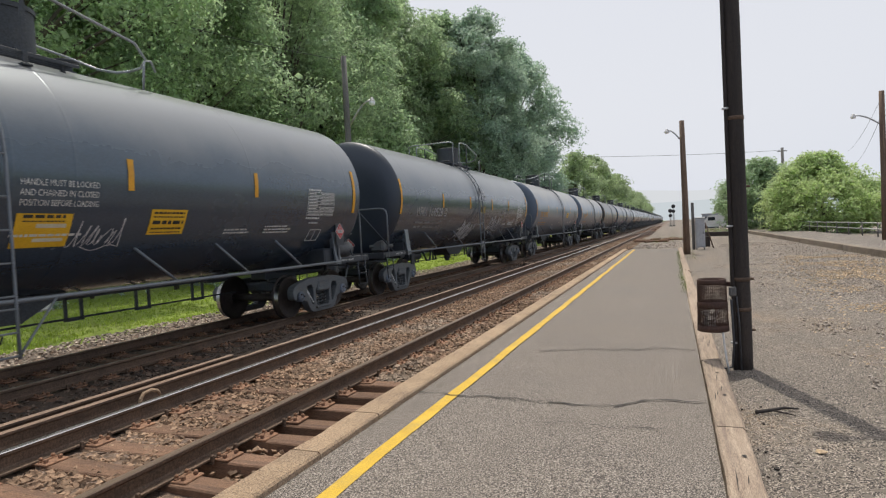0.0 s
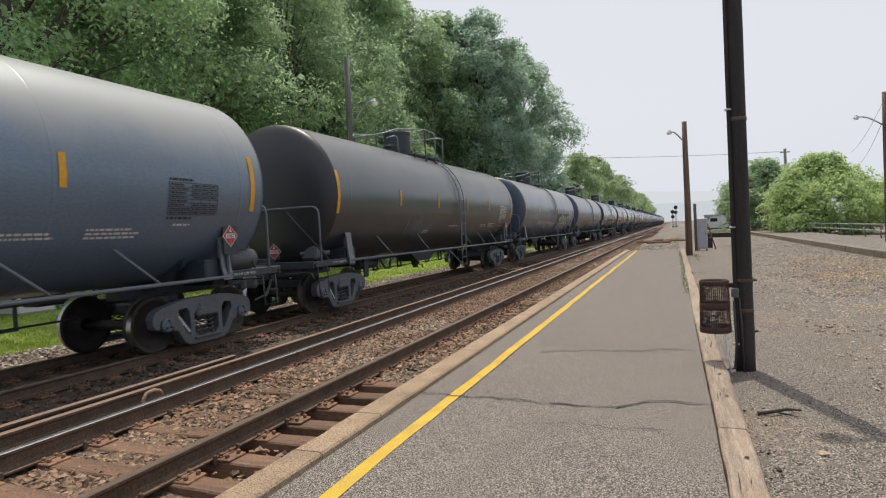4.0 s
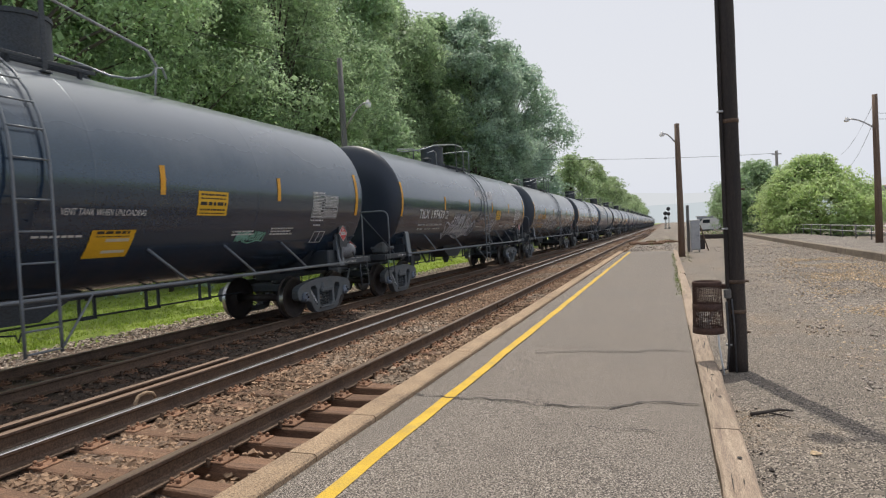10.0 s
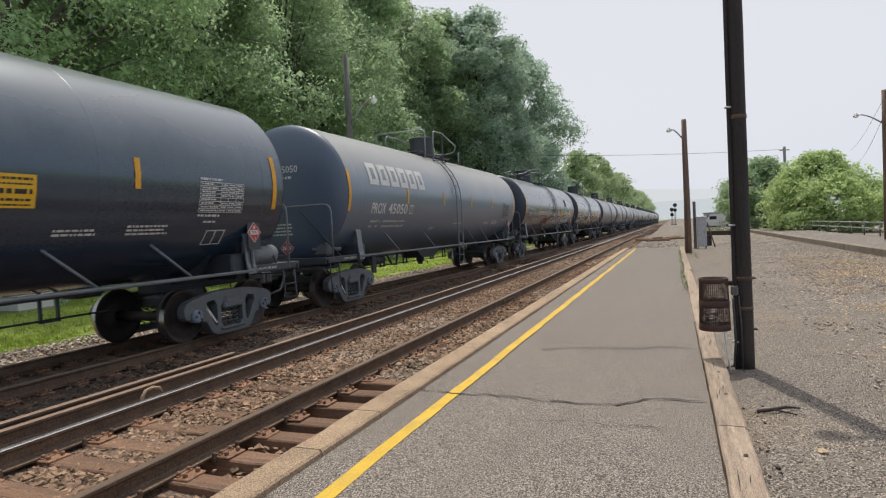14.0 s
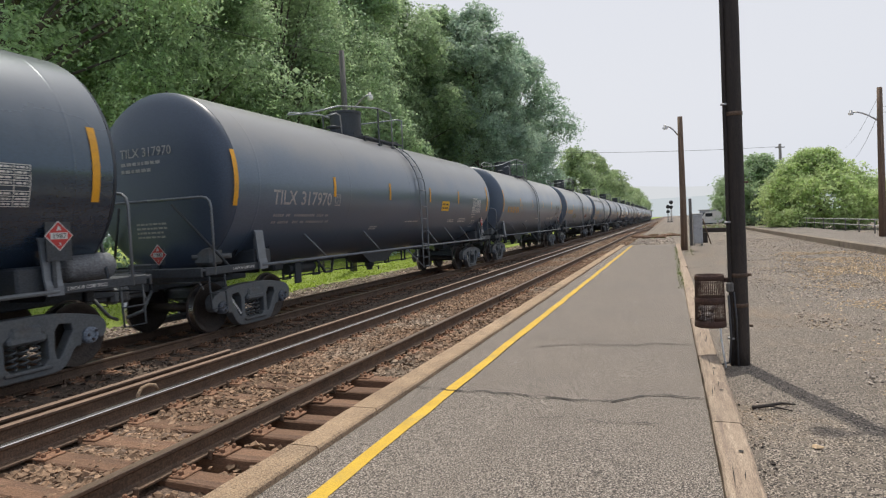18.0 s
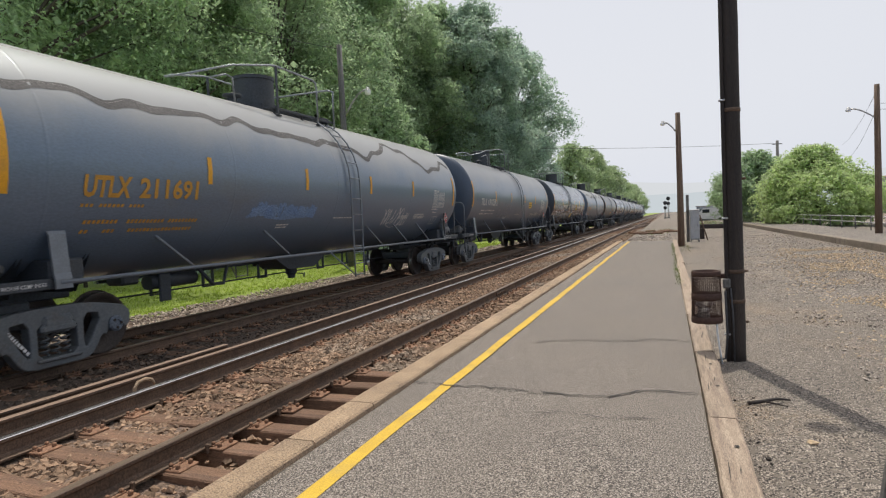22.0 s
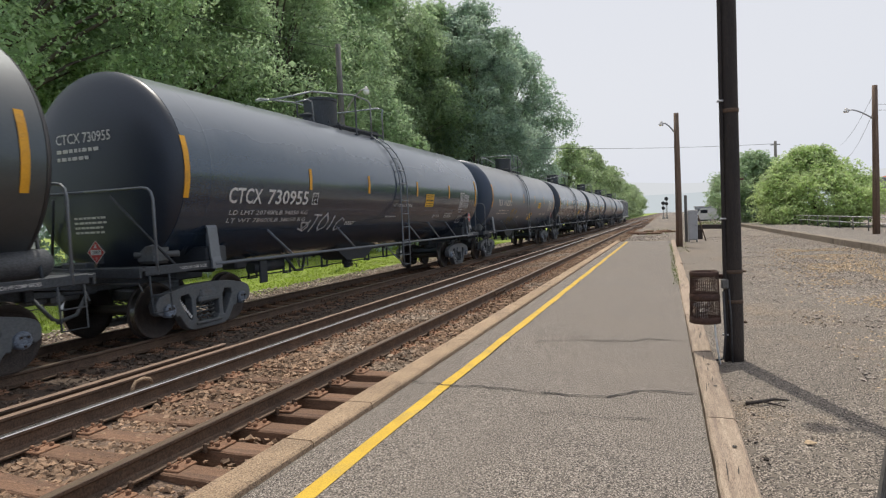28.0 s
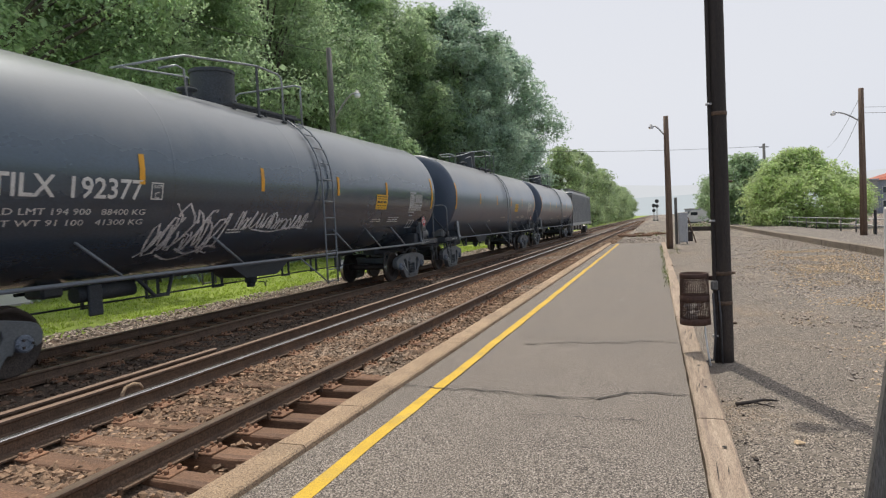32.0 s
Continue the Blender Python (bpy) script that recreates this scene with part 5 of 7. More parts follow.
def side_frame(s):
    """Cast side frame: arched top, two rounded windows, the spring nest opening and a pedestal over each axle end."""
    half = [(0.0, 0.83), (0.45, 0.82), (0.80, 0.76), (1.06, 0.70), (1.15, 0.60), (1.13, 0.44), (1.04, 0.40), (1.02, 0.56), (0.78, 0.58), (0.75, 0.34), (0.66, 0.36), (0.52, 0.13), (0.40, 0.06), (0.0, 0.06)]
    edge = half + [(-y, z) for y, z in reversed(half[1:-1])]
    holes = [[(q * 0.71, 0.67), (q * 0.37, 0.71), (q * 0.36, 0.22), (q * 0.45, 0.20)] for q in (-1, 1)] + [[(-0.29, 0.70), (0.29, 0.70), (0.30, 0.11), (-0.30, 0.11)]]
    g = cast_plate([rounded(edge, 1)] + [rounded(h, 1) for h in holes], s * 1.02, 0.17, 0.016)
    g.box((s * 1.02, 0, 0.15), (0.25, 0.62, 0.05), 0.015)
    g.box((s * 1.04, 0, 0.56), (0.24, 0.50, 0.11), 0.03)
    return g.mesh("side_frame", M["bogie"])


def coil(s, y, x):
    g = G()
    pts = [(s * x + 0.055 * math.cos(i * 0.9), y + 0.055 * math.sin(i * 0.9), 0.19 + 0.0105 * i) for i in range(31)]
    return g.tube(pts, 0.014, 5).mesh("spring", M["bogie"])


def wheelset():
    """Axle, two flanged wheels and bearing caps, round the axle's middle."""
    g = G().tube([(-1.0, 0, 0), (1.0, 0, 0)], 0.085, 12)
    for s in (-1, 1):
        prof = [(0.10, 0.70), (0.13, 0.70), (0.16, 0.735), (0.36, 0.742), (0.40, 0.715), (0.485, 0.692), (0.492, 0.705), (0.478, 0.722), (0.462, 0.735)]
        g.turn([(r, s * x) for r, x in prof], "x", 32, smooth=True)
        g.turn([(0.462, s * 0.735), (0.455, s * 0.832)], "x", 32, mi=1)
        g.turn([(0.455, s * 0.832), (0.40, s * 0.835), (0.37, s * 0.79), (0.20, s * 0.765), (0.14, s * 0.81), (0.10, s * 0.81)], "x", 32, smooth=True)
        g.turn([(0.10, s * 1.0), (0.118, s * 1.02), (0.118, s * 1.13), (0.095, s * 1.155), (0.06, s * 1.155), (0.05, s * 1.14), (0.001, s * 1.14)], "x", 16, smooth=False, mi=2)
        for i in range(3):
            a = i * 2.094
            g.box((s * 1.155, 0.078 * math.cos(a), 0.055 * math.sin(a)), (0.03, 0.03, 0.03), mi=0)
    return g.mesh("wheelset", M["wheel"], M["wheel_tread"], M["cap_blue"])


BOGIE = {"frame": {s: side_frame(s) for s in (-1, 1)}, "wheelset": wheelset(),
         "bolster": G().box((0, 0, 0.62), (2.3, 0.42, 0.22), 0.04).box((0, 0, 0.80), (0.5, 0.5, 0.16), 0.03).mesh("bolster", M["bogie"]),
         "spring": [coil(s, y, x) for s in (-1, 1) for y in (-0.13, 0.02, 0.17) for x in (1.0, )],
         "beam": {e: G().box((0, e * 0.52, 0.40), (1.7, 0.07, 0.10), 0.02).box((0.76, e * 0.47, 0.42), (0.10, 0.06, 0.30), 0.02).box((-0.76, e * 0.47, 0.42), (0.10, 0.06, 0.30), 0.02).mesh("brake_beam", M["bogie"]) for e in (-1, 1)}}


def frame_marks():
    """Cast marks picked out in white on the sloping leg of a side frame, too small to read."""
    rng, g, q = random.Random(4), G(), 0.0
    while q < 0.40:
        d = rng.uniform(0.02, 0.05)
        vs = []
        for a in (q, q + d):
            for b in (-0.022, 0.022):
                vs.append((1.104, -0.66 + 0.62 * a + 0.8 * b, 0.60 - 0.80 * a + 0.62 * b))
        g.add(vs, [(0, 2, 3, 1)])
        q += d + 0.014
    return g.mesh("cast_marks", M["letter_white"])


BOGIE["marks"] = frame_marks()


def add_bogie(car, y):
    b = part("bogie", BOGIE["bolster"], None, car, at=(0, y, 0))
    for s in (-1, 1):
        part("side_frame", BOGIE["frame"][s], None, b)
    tagged(part("cast_marks", BOGIE["marks"], None, b), kind="stuff")
    for m in BOGIE["spring"]:
        part("spring", m, None, b)
    for e in (-1, 1):
        part("brake_beam", BOGIE["beam"][e], None, b)
        part("wheelset", BOGIE["wheelset"], None, b, at=(0, e * 0.89, 0.46))
    return b


def tank_car(label):
    car = thing("tank_car", (0, 0, 0), label, "tank car", "cars of the freight train")
    part("tank", CAR["tank"], None, car)
    for e in (-1, 1):
        part("tank_head", CAR["head"][e], None, car)
    for m in CAR["seams"]:
        part("jacket_seam", m, None, car)
    part("valve_housing", CAR["housing"], None, car)
    part("relief_valve", CAR["valve"], None, car)
    part("walkway", CAR["walkway"], None, car)
    for m in CAR["top_rails"]:
        part("top_handrail", m, None, car)
    for s in (-1, 1):
        lad = part("ladder", CAR["ladder"][s][0], None, car)
        for m in CAR["ladder"][s][1]:
            part("rung", m, None, lad)
        part("side_rail", CAR["side_rail"][s], None, car)
        for y in (-5.1, -2.4, 1.9, 3.6, 5.3):
            part("strut", CAR["strut"][s], None, car, at=(0, y, 0))
        for e in (-1, 1):
            part("bolster_post", CAR["posts"][s, e], None, car)
            part("bolster_box", CAR["boxes"][s, e], None, car)
            part("end_handrail", CAR["end_rail"][s, e], None, car)
            part("end_brace", CAR["brace"][s, e], None, car)
    for e in (-1, 1):
        part("stub_sill", CAR["sill"][e], None, car)
        part("end_platform", CAR["end_platform"][e], None, car)
        part("coupler", CAR["coupler"][e], None, car)
        tagged(part("shoe_stencil", CAR["sill_text"][e], None, car), "white stencil reading 2 INCH HF COMP SHOES", kind="stuff")
        add_bogie(car, e * 6.95)
    part("bottom_outlet", CAR["outlet"], None, car)
    part("brake_rigging", CAR["brake"], None, car)
    part("air_reservoir", CAR["reservoir"], None, car, "dark grey air tank on the end platform")
    part("brake_cylinder", CAR["cylinder"], None, car)
    return car


PAINT = {"tank", "tank_head", "jacket_seam"}
LADDER = {-1: -0.9, 0: -0.76, 1: 0.25, 2: 0.43, 5: 0.67, 6: 0.56, 7: -0.65, 10: 0.27, 11: -0.55, 12: 0.3, 15: -0.49, 13: -1.05, 16: 0.28, 17: 0.35, 19: -1.15, 20: -0.83, 21: 0.4, 23: -1.0, 24: 0.2, 25: 0.7}
TURNED = {}


def turned(me):
    """The same mesh with front and back exchanged."""
    if me.name not in TURNED:
        c = me.copy()
        c.transform(Matrix.Diagonal((1, -1, 1, 1)))
        c.flip_normals()
        TURNED[me.name] = c
    return TURNED[me.name]


def fit_top(car, k):
    """Ladder and top gear sit where each car has them; some cars run the other way round."""
    u = LADDER.get(k, 0.45)
    back = u < -0.5
    for o in car.children:
        kind = o.name.split(".")[0]
        if kind == "top_handrail" and k not in (1, 15, 16, 17):
            o.data = CAR["top_rails_long"][CAR["top_rails"].index(o.data)]
        if kind in ("valve_housing", "relief_valve", "walkway", "top_handrail"):
            if back:
                o.data = turned(o.data)
            o.location.y = -0.15 if back else (u - 0.45) * 0.5 - 0.15
        elif kind == "ladder":
            if back:
                o.data = turned(o.data)
                for r in o.children:
                    r.data = turned(r.data)
            o.location.y = u + 0.65 if back else u - 0.48



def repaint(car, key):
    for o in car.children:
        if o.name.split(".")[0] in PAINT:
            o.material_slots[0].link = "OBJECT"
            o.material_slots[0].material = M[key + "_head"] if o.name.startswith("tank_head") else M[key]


def placard_geo(place):
    """A diamond placard with red field, white number panel and symbol; place maps (a, b, lift) to a point."""
    g = G()
    d = 0.195
    g.add([place(0, -d, 0), place(d, 0, 0), place(0, d, 0), place(-d, 0, 0)], [(0, 1, 2, 3)], False, 1)
    d = 0.178
    g.add([place(0, -d, 0.002), place(d, 0, 0.002), place(0, d, 0.002), place(-d, 0, 0.002)], [(0, 1, 2, 3)], False, 0)
    g.add([place(-0.115, -0.042, 0.004), place(0.115, -0.042, 0.004), place(0.115, 0.042, 0.004), place(-0.115, 0.042, 0.004)], [(0, 1, 2, 3)], False, 1)
    v, f, w = text_geo("1987", 0.01)
    g.add([place(-0.095 + x * 0.19 / w, -0.032 + y * 0.066, 0.006) for x, y in v], f, False, 2)
    v, f, w = text_geo("3")
    g.add([place(-0.014 + x * 0.03 / w, -0.128 + y * 0.05, 0.006) for x, y in v], f, False, 1)
    g.add([place(-0.032, 0.07, 0.006), place(-0.012, 0.066, 0.006), place(0, 0.078, 0.006), place(0.012, 0.066, 0.006), place(0.032, 0.07, 0.006), place(0.02, 0.1, 0.006), place(0, 0.14, 0.006), place(-0.02, 0.1, 0.006)], [tuple(range(8))], False, 1)
    return g.mesh("placard", M["placard_red"], M["letter_white"], M["ink"])


PLACARDS = [placard_geo(lambda a, b, k: (1.52 + k, 7.18 + a, 1.86 + b)), placard_geo(lambda a, b, k: (0.72 - a, 8.22 + k, 1.75 + b)),
            placard_geo(lambda a, b, k: (0.18 + a, -8.36 - k, 1.48 + b))]
PLACARD_BACK = G().box((1.505, 7.18, 1.79), (0.02, 0.34, 0.50)).box((1.49, 7.1, 1.45), (0.03, 0.05, 0.5)).mesh("placard_board", M["car_black"])
PLACARD_POST = {"end": G().box((0.18, -8.345, 1.45), (0.26, 0.015, 0.30)).tube([(0.18, -8.33, 1.2), (0.18, -8.33, 1.5)], 0.02, 6).mesh("placard_post", M["car_black"])}


def chart_mesh():
    """Stencilled inspection table: a ruled grid with unreadable entries."""
    rng = random.Random(2)
    g = G()
    u0, u1, w0, w1 = 5.84, 6.88, -0.80, -0.28
    rows = 8
    for i in range(rows + 1):
        w = w0 + (w1 - w0) * i / rows
        patch(g, u0, u1, w - 0.005, w + 0.005)
    for u in (u0, u0 + 0.47, u0 + 0.66, u0 + 0.85, u1):
        patch(g, u - 0.005, u + 0.005, w0, w1)
    for i in range(rows):
        w = w0 + (w1 - w0) * (i + 0.3) / rows
        bars(g, u0 + 0.03, w, rng.uniform(0.25, 0.42), 0.026, rng)
        if i != 3:
            for u in (u0 + 0.49, u0 + 0.68, u0 + 0.87):
                bars(g, u, w, 0.14, 0.026, rng)
    bars(g, u0, w1 + 0.03, 0.5, 0.04, rng)
    bars(g, u0, w0 - 0.09, 0.5, 0.045, rng)
    return g.mesh("inspection_table", M["letter_white"])


CHART = chart_mesh()


def sticker_mesh(kind):
    rng = random.Random(6)
    g = G()
    if kind == "contact":
        patch(g, 2.46, 3.16, -0.78, -0.36, 0.008, 0)
        for w, h in ((-0.43, 0.03), (-0.49, 0.02), (-0.60, 0.06), (-0.69, 0.03), (-0.75, 0.02)):
            bars(g, 2.51, w, 0.6, h, rng, 0.010, 1)
    else:
        patch(g, 0.62, 1.34, -1.62, -1.06, 0.008, 0)
        patch(g, 0.88, 1.27, -1.52, -1.22, 0.010, 2)
        for w, h in ((-1.13, 0.05), (-1.19, 0.02)):
            bars(g, 0.70, w, 0.55, h, rng, 0.010, 1)
    return g.mesh("sticker", M["sticker"], M["ink"], M["sticker_pale"])


STICKER = {k: sticker_mesh(k) for k in ("contact", "notice")}


def outline_box(u, w, s, skew=0.35):
    g = G()
    for a, b, c, d in ((0, s * 1.25, 0, 0.02), (0, s * 1.25, s - 0.02, s), (0, 0.02, 0, s), (s * 0.6, s * 0.6 + 0.02, 0, s), (s * 1.25 - 0.02, s * 1.25, 0, s)):
        patch(g, u + a + skew * c * 0, u + b, w + c, w + d)
    return g


def small_print(seed):
    """Blocks of stencil too small to read along the lower skin."""
    rng = random.Random(seed)
    out = []
    for u, w, ln, k in ((-0.2, -1.18, 0.95, 1), (3.45, -1.16, 0.8, 2), (4.55, -1.10, 0.95, 3), (-2.3, -1.35, 0.5, 2), (6.0, -1.02, 0.35, 1)):
        g = G()
        for i in range(k):
            bars(g, u, w - i * 0.075, ln * rng.uniform(0.7, 1), 0.04, rng)
        out.append(g.mesh("small_print", M["letter_white"]))
    return out


PRINTS = [small_print(i) for i in range(3)]
OUTLINE = outline_box(6.15, -1.55, 0.36).mesh("stencil_frame", M["letter_white"])


def end_print(mark, number, m):
    """Marks on the dished front end."""
    g = G()
    v, f, w = text_geo(mark + " " + number, 0.012)
    y = -TL - 0.60

    def on_end(x, z):
        r = math.hypot(x, z - TZ)
        return (x, -TL - 0.15 - head_depth(r) - 0.012, z)
    k = 1.24 / w
    g.add([on_end(-0.76 + x * k, TZ + 0.50 + yy * 0.17) for x, yy in v], f)
    out = [g.mesh("end_mark", M[m])]
    g = G()
    rng = random.Random(len(number))
    for z, ln in ((TZ + 0.35, 0.95), (TZ + 0.22, 0.7)):
        x = -0.74
        while x < -0.74 + ln:
            s = rng.uniform(0.05, 0.13)
            g.add([on_end(x, z), on_end(x + s, z), on_end(x + s, z + 0.06), on_end(x, z + 0.06)], [(0, 1, 2, 3)])
            x += s + 0.03
    out.append(g.mesh("end_print", M[m]))
    g = G()
    for z in (TZ - 0.76, TZ - 0.84, TZ - 0.92, TZ - 1.00):
        x = -0.45
        while x < 0.2:
            s = rng.uniform(0.04, 0.12)
            g.add([on_end(x, z), on_end(x + s, z), on_end(x + s, z + 0.035), on_end(x, z + 0.035)], [(0, 1, 2, 3)])
            x += s + 0.02
    out.append(g.mesh("end_notice", M[m]))
    return out


# place in the train, shift, paint, mark, number, letters, print colour, load lines, extras
CARS = [
    (-2, 0.65, "tank_dark", "", "", "letter_white", "", ()),
    (-1, 0.65, "tank_dark", "CITX", "220143", "letter_white", "", ("contact", "notice", "chart", "tag_a", "handle")),
    (0, 0.65, "tank_dark", "WFRX", "160528", "letter_dim", "", ("tag_b", "chart")),
    (1, 0.55, "tank_grey", "UTLX", "210953", "letter_yellow", "", ("low_sign", "ydark")),
    (2, 0.68, "tank_grey", "NATX", "354310", "letter_yellow", "", ("rust", "ydark")),
    (3, 0.40, "tank_brown", "", "", "letter_dim", "", ("tag_c", "chart")),
    (4, 0.20, "tank_slate", "TILX", "", "letter_dim", "", ("piece", "row", "chart")),
    (5, 0.10, "tank_slate", "TILX", "318004", "letter_dim", "", ("low_sign", "yscrawl", "chart")),
    (6, 0.00, "tank_black", "TILX", "192079", "letter_white", "", ("contact", "tag_d", "pale", "chart")),
    (7, 0.00, "tank_black", "CTCX", "730836", "letter_white", "", ("contact", "notice", "chart", "green")),
    (8, 0.00, "tank_black", "TILX", "197439", "letter_white", "", ("contact", "tag_e", "chart")),
    (9, -0.15, "tank_dark", "NATX", "310258", "letter_yellow", "", ("tag_f", "chart")),
    (10, -0.30, "tank_black", "TILX", "290486", "letter_white", "", ("contact", "chart")),
    (11, -0.45, "tank_grey", "PROX", "45050", "letter_white", "", ("logo", "ydark")),
    (12, -0.40, "tank_black", "TILX", "", "letter_white", "", ("contact", "red", "tag_g", "chart")),
    (13, -0.35, "tank_black", "TILX", "316254", "letter_white", "", ("contact", "notice", "chart")),
    (14, -0.48, "tank_slate", "TILX", "317970", "letter_dim", "", ("low_sign", "chart")),
    (15, -0.38, "tank_grey", "UTLX", "", "letter_yellow", "", ("ydark", "chart_dark")),
    (16, -0.28, "tank_grey", "UTLX", "", "letter_yellow", "", ("ydark", "redfill", "chart")),
    (17, -0.25, "tank_grey", "UTLX", "211691", "letter_yellow", "", ("ydark", "tag_h", "drip", "chart")),
    (18, 0.10, "tank_slate", "TILX", "191028", "letter_white", "", ("low_sign", "tag_i", "chart")),
    (19, 0.10, "tank_black", "TILX", "199893", "letter_white", "", ("contact", "notice", "chart", "ring")),
    (20, 0.05, "tank_grey", "NATX", "364395", "letter_yellow", "", ("ydark", "tag_j", "drip")),
    (21, 0.20, "tank_brown", "TILX", "", "letter_white", "", ("contact", "notice", "chart")),
    (22, 0.35, "tank_black", "CTCX", "730955", "letter_white", "", ("contact", "chart", "tag_k")),
    (23, 0.50, "tank_slate", "TILX", "191030", "letter_white", "", ("low_sign", "notice", "chart")),
    (24, 0.50, "tank_dark", "CTCX", "301177", "letter_white", "", ("notice2", "chart")),
    (25, 0.60, "tank_dark", "TILX", "192377", "letter_white", "", ("contact", "tag_l", "chart")),
    (26, 0.65, "tank_slate", "", "", "letter_yellow", "", ("contact", "chart")),
    (27, 0.70, "tank_slate", "", "", "letter_dim", "", ()),
]
COLOUR = {"tank_black": "glossy black", "tank_dark": "dark charcoal", "tank_slate": "dusty slate-grey", "tank_grey": "faded blue-grey", "tank_brown": "dull brownish black"}
TRAIN = []
FIRST = tank_car("tank car")


MARKS = {25: (-6.6, -4.4, -0.38), 19: (-6.2, -4.0, -0.46), 8: (-6.42, -4.22, -0.46), 1: (-6.85, -4.63, -0.40), 5: (-6.8, -4.55, -0.32), 7: (-6.57, -4.1, -0.5), 9: (-6.62, -4.33, -0.39), 13: (-6.57, -4.34, -0.48), 14: (-6.69, -4.55, -0.36), 6: (-6.61, -4.41, -0.54),
         17: (-6.75, -4.67, -0.41), 18: (-6.62, -4.48, -0.34), 20: (-6.82, -4.87, -0.42), 22: (-6.76, -4.25, -0.48), 23: (-6.73, -4.5, -0.34), 24: (-7.45, -4.89, -0.38), 2: (-6.51, -4.53, -0.40)}


# sprayed tags: colour, place along and up the tank, width, height, stroke, word
TAGS = {-1: [("white", 0.6, -1.4, 0.75, 0.5, 0.016, "")],
        0: [("white", -2.3, -2.0, 1.6, 1.1, 0.045, ""), ("white", -2.1, -1.8, 1.3, 0.8, 0.04, ""), ("white", 1.4, -1.6, 1.5, 0.95, 0.04, ""), ("faint", 2.2, -1.5, 1.2, 0.5, 0.03, ""),
            ("white", -0.35, -0.1, 0.8, 0.6, 0.04, "NOHA"), ("yellow", -0.2, -0.6, 0.5, 0.3, 0.04, "")],
        3: [("faint", -3.8, -1.45, 1.8, 0.7, 0.03, "")],
        4: [("white", -0.6, -1.45, 1.2, 0.6, 0.03, "")],
        5: [("yellow", -3.9, -1.8, 0.9, 1.0, 0.07, ""), ("yellow", -3.0, -1.5, 0.7, 0.5, 0.045, ""), ("faint", -1.6, -1.8, 1.4, 0.75, 0.03, "")],
        6: [("faint", -3.1, -1.6, 1.3, 0.6, 0.035, ""), ("orange", -1.2, -1.75, 1.9, 0.8, 0.045, "EAB"), ("orange", -1.3, -1.85, 2.1, 1.0, 0.035, ""), ("yellow", 1.0, -1.65, 1.5, 0.8, 0.15, ""),
            ("green", 1.1, -1.6, 1.6, 0.75, 0.06, ""), ("orange", 1.1, -1.6, 1.4, 0.7, 0.04, ""), ("green", 2.9, -1.62, 0.75, 0.45, 0.07, "TNT")],
        7: [("green", 3.6, -1.4, 0.7, 0.3, 0.04, "")],
        8: [("white", -4.0, -1.75, 0.7, 1.2, 0.06, "S"), ("white", -3.2, -1.6, 2.3, 1.0, 0.06, ""), ("faint", -3.2, -1.6, 2.4, 1.1, 0.10, ""), ("white", -0.6, 0.12, 2.5, 0.42, 0.045, ""), ("white", 1.4, -1.45, 1.1, 0.9, 0.05, "")],
        9: [("white", -4.6, -1.42, 1.0, 0.5, 0.05, "SCOD"), ("white", -3.4, -1.22, 1.6, 0.75, 0.06, "SCOPE"), ("white", -1.75, -1.35, 1.7, 0.6, 0.045, ""), ("green", 1.6, -1.65, 1.0, 0.35, 0.04, "")],
        12: [("white", 3.0, -1.15, 2.5, 0.5, 0.04, ""), ("red", -3.2, -1.4, 1.5, 0.6, 0.10, "")],
        16: [("red", -4.2, -1.15, 1.8, 0.45, 0.06, ""), ("green", -4.0, -1.15, 1.5, 0.4, 0.04, ""), ("red", 2.8, -1.2, 1.4, 0.4, 0.05, "")],
        17: [("blue", -3.3, -1.1, 2.1, 0.35, 0.07, ""), ("white", 2.4, -1.5, 1.5, 0.65, 0.035, "")],
        18: [("faint", -3.6, -1.3, 2.3, 0.75, 0.055, "BINGI"), ("faint", -3.6, -1.35, 2.4, 0.2, 0.025, "")],
        19: [("white", -3.0, -1.4, 0.9, 0.3, 0.022, ""), ("faint", -3.2, -0.9, 1.9, 0.25, 0.018, "")],
        20: [("white", 4.6, -1.1, 1.2, 0.4, 0.025, "")],
        22: [("white", -4.3, -1.6, 1.9, 0.5, 0.05, "STOIC")],
        23: [("yellow", -4.0, -1.7, 0.8, 1.1, 0.05, "")],
        21: [("blue", 5.0, -1.5, 0.8, 0.35, 0.05, "")],
        25: [("white", -4.1, -1.95, 1.5, 1.2, 0.05, ""), ("white", -3.9, -1.8, 1.3, 1.0, 0.05, ""), ("white", -2.1, -1.35, 2.2, 0.5, 0.04, "")]}


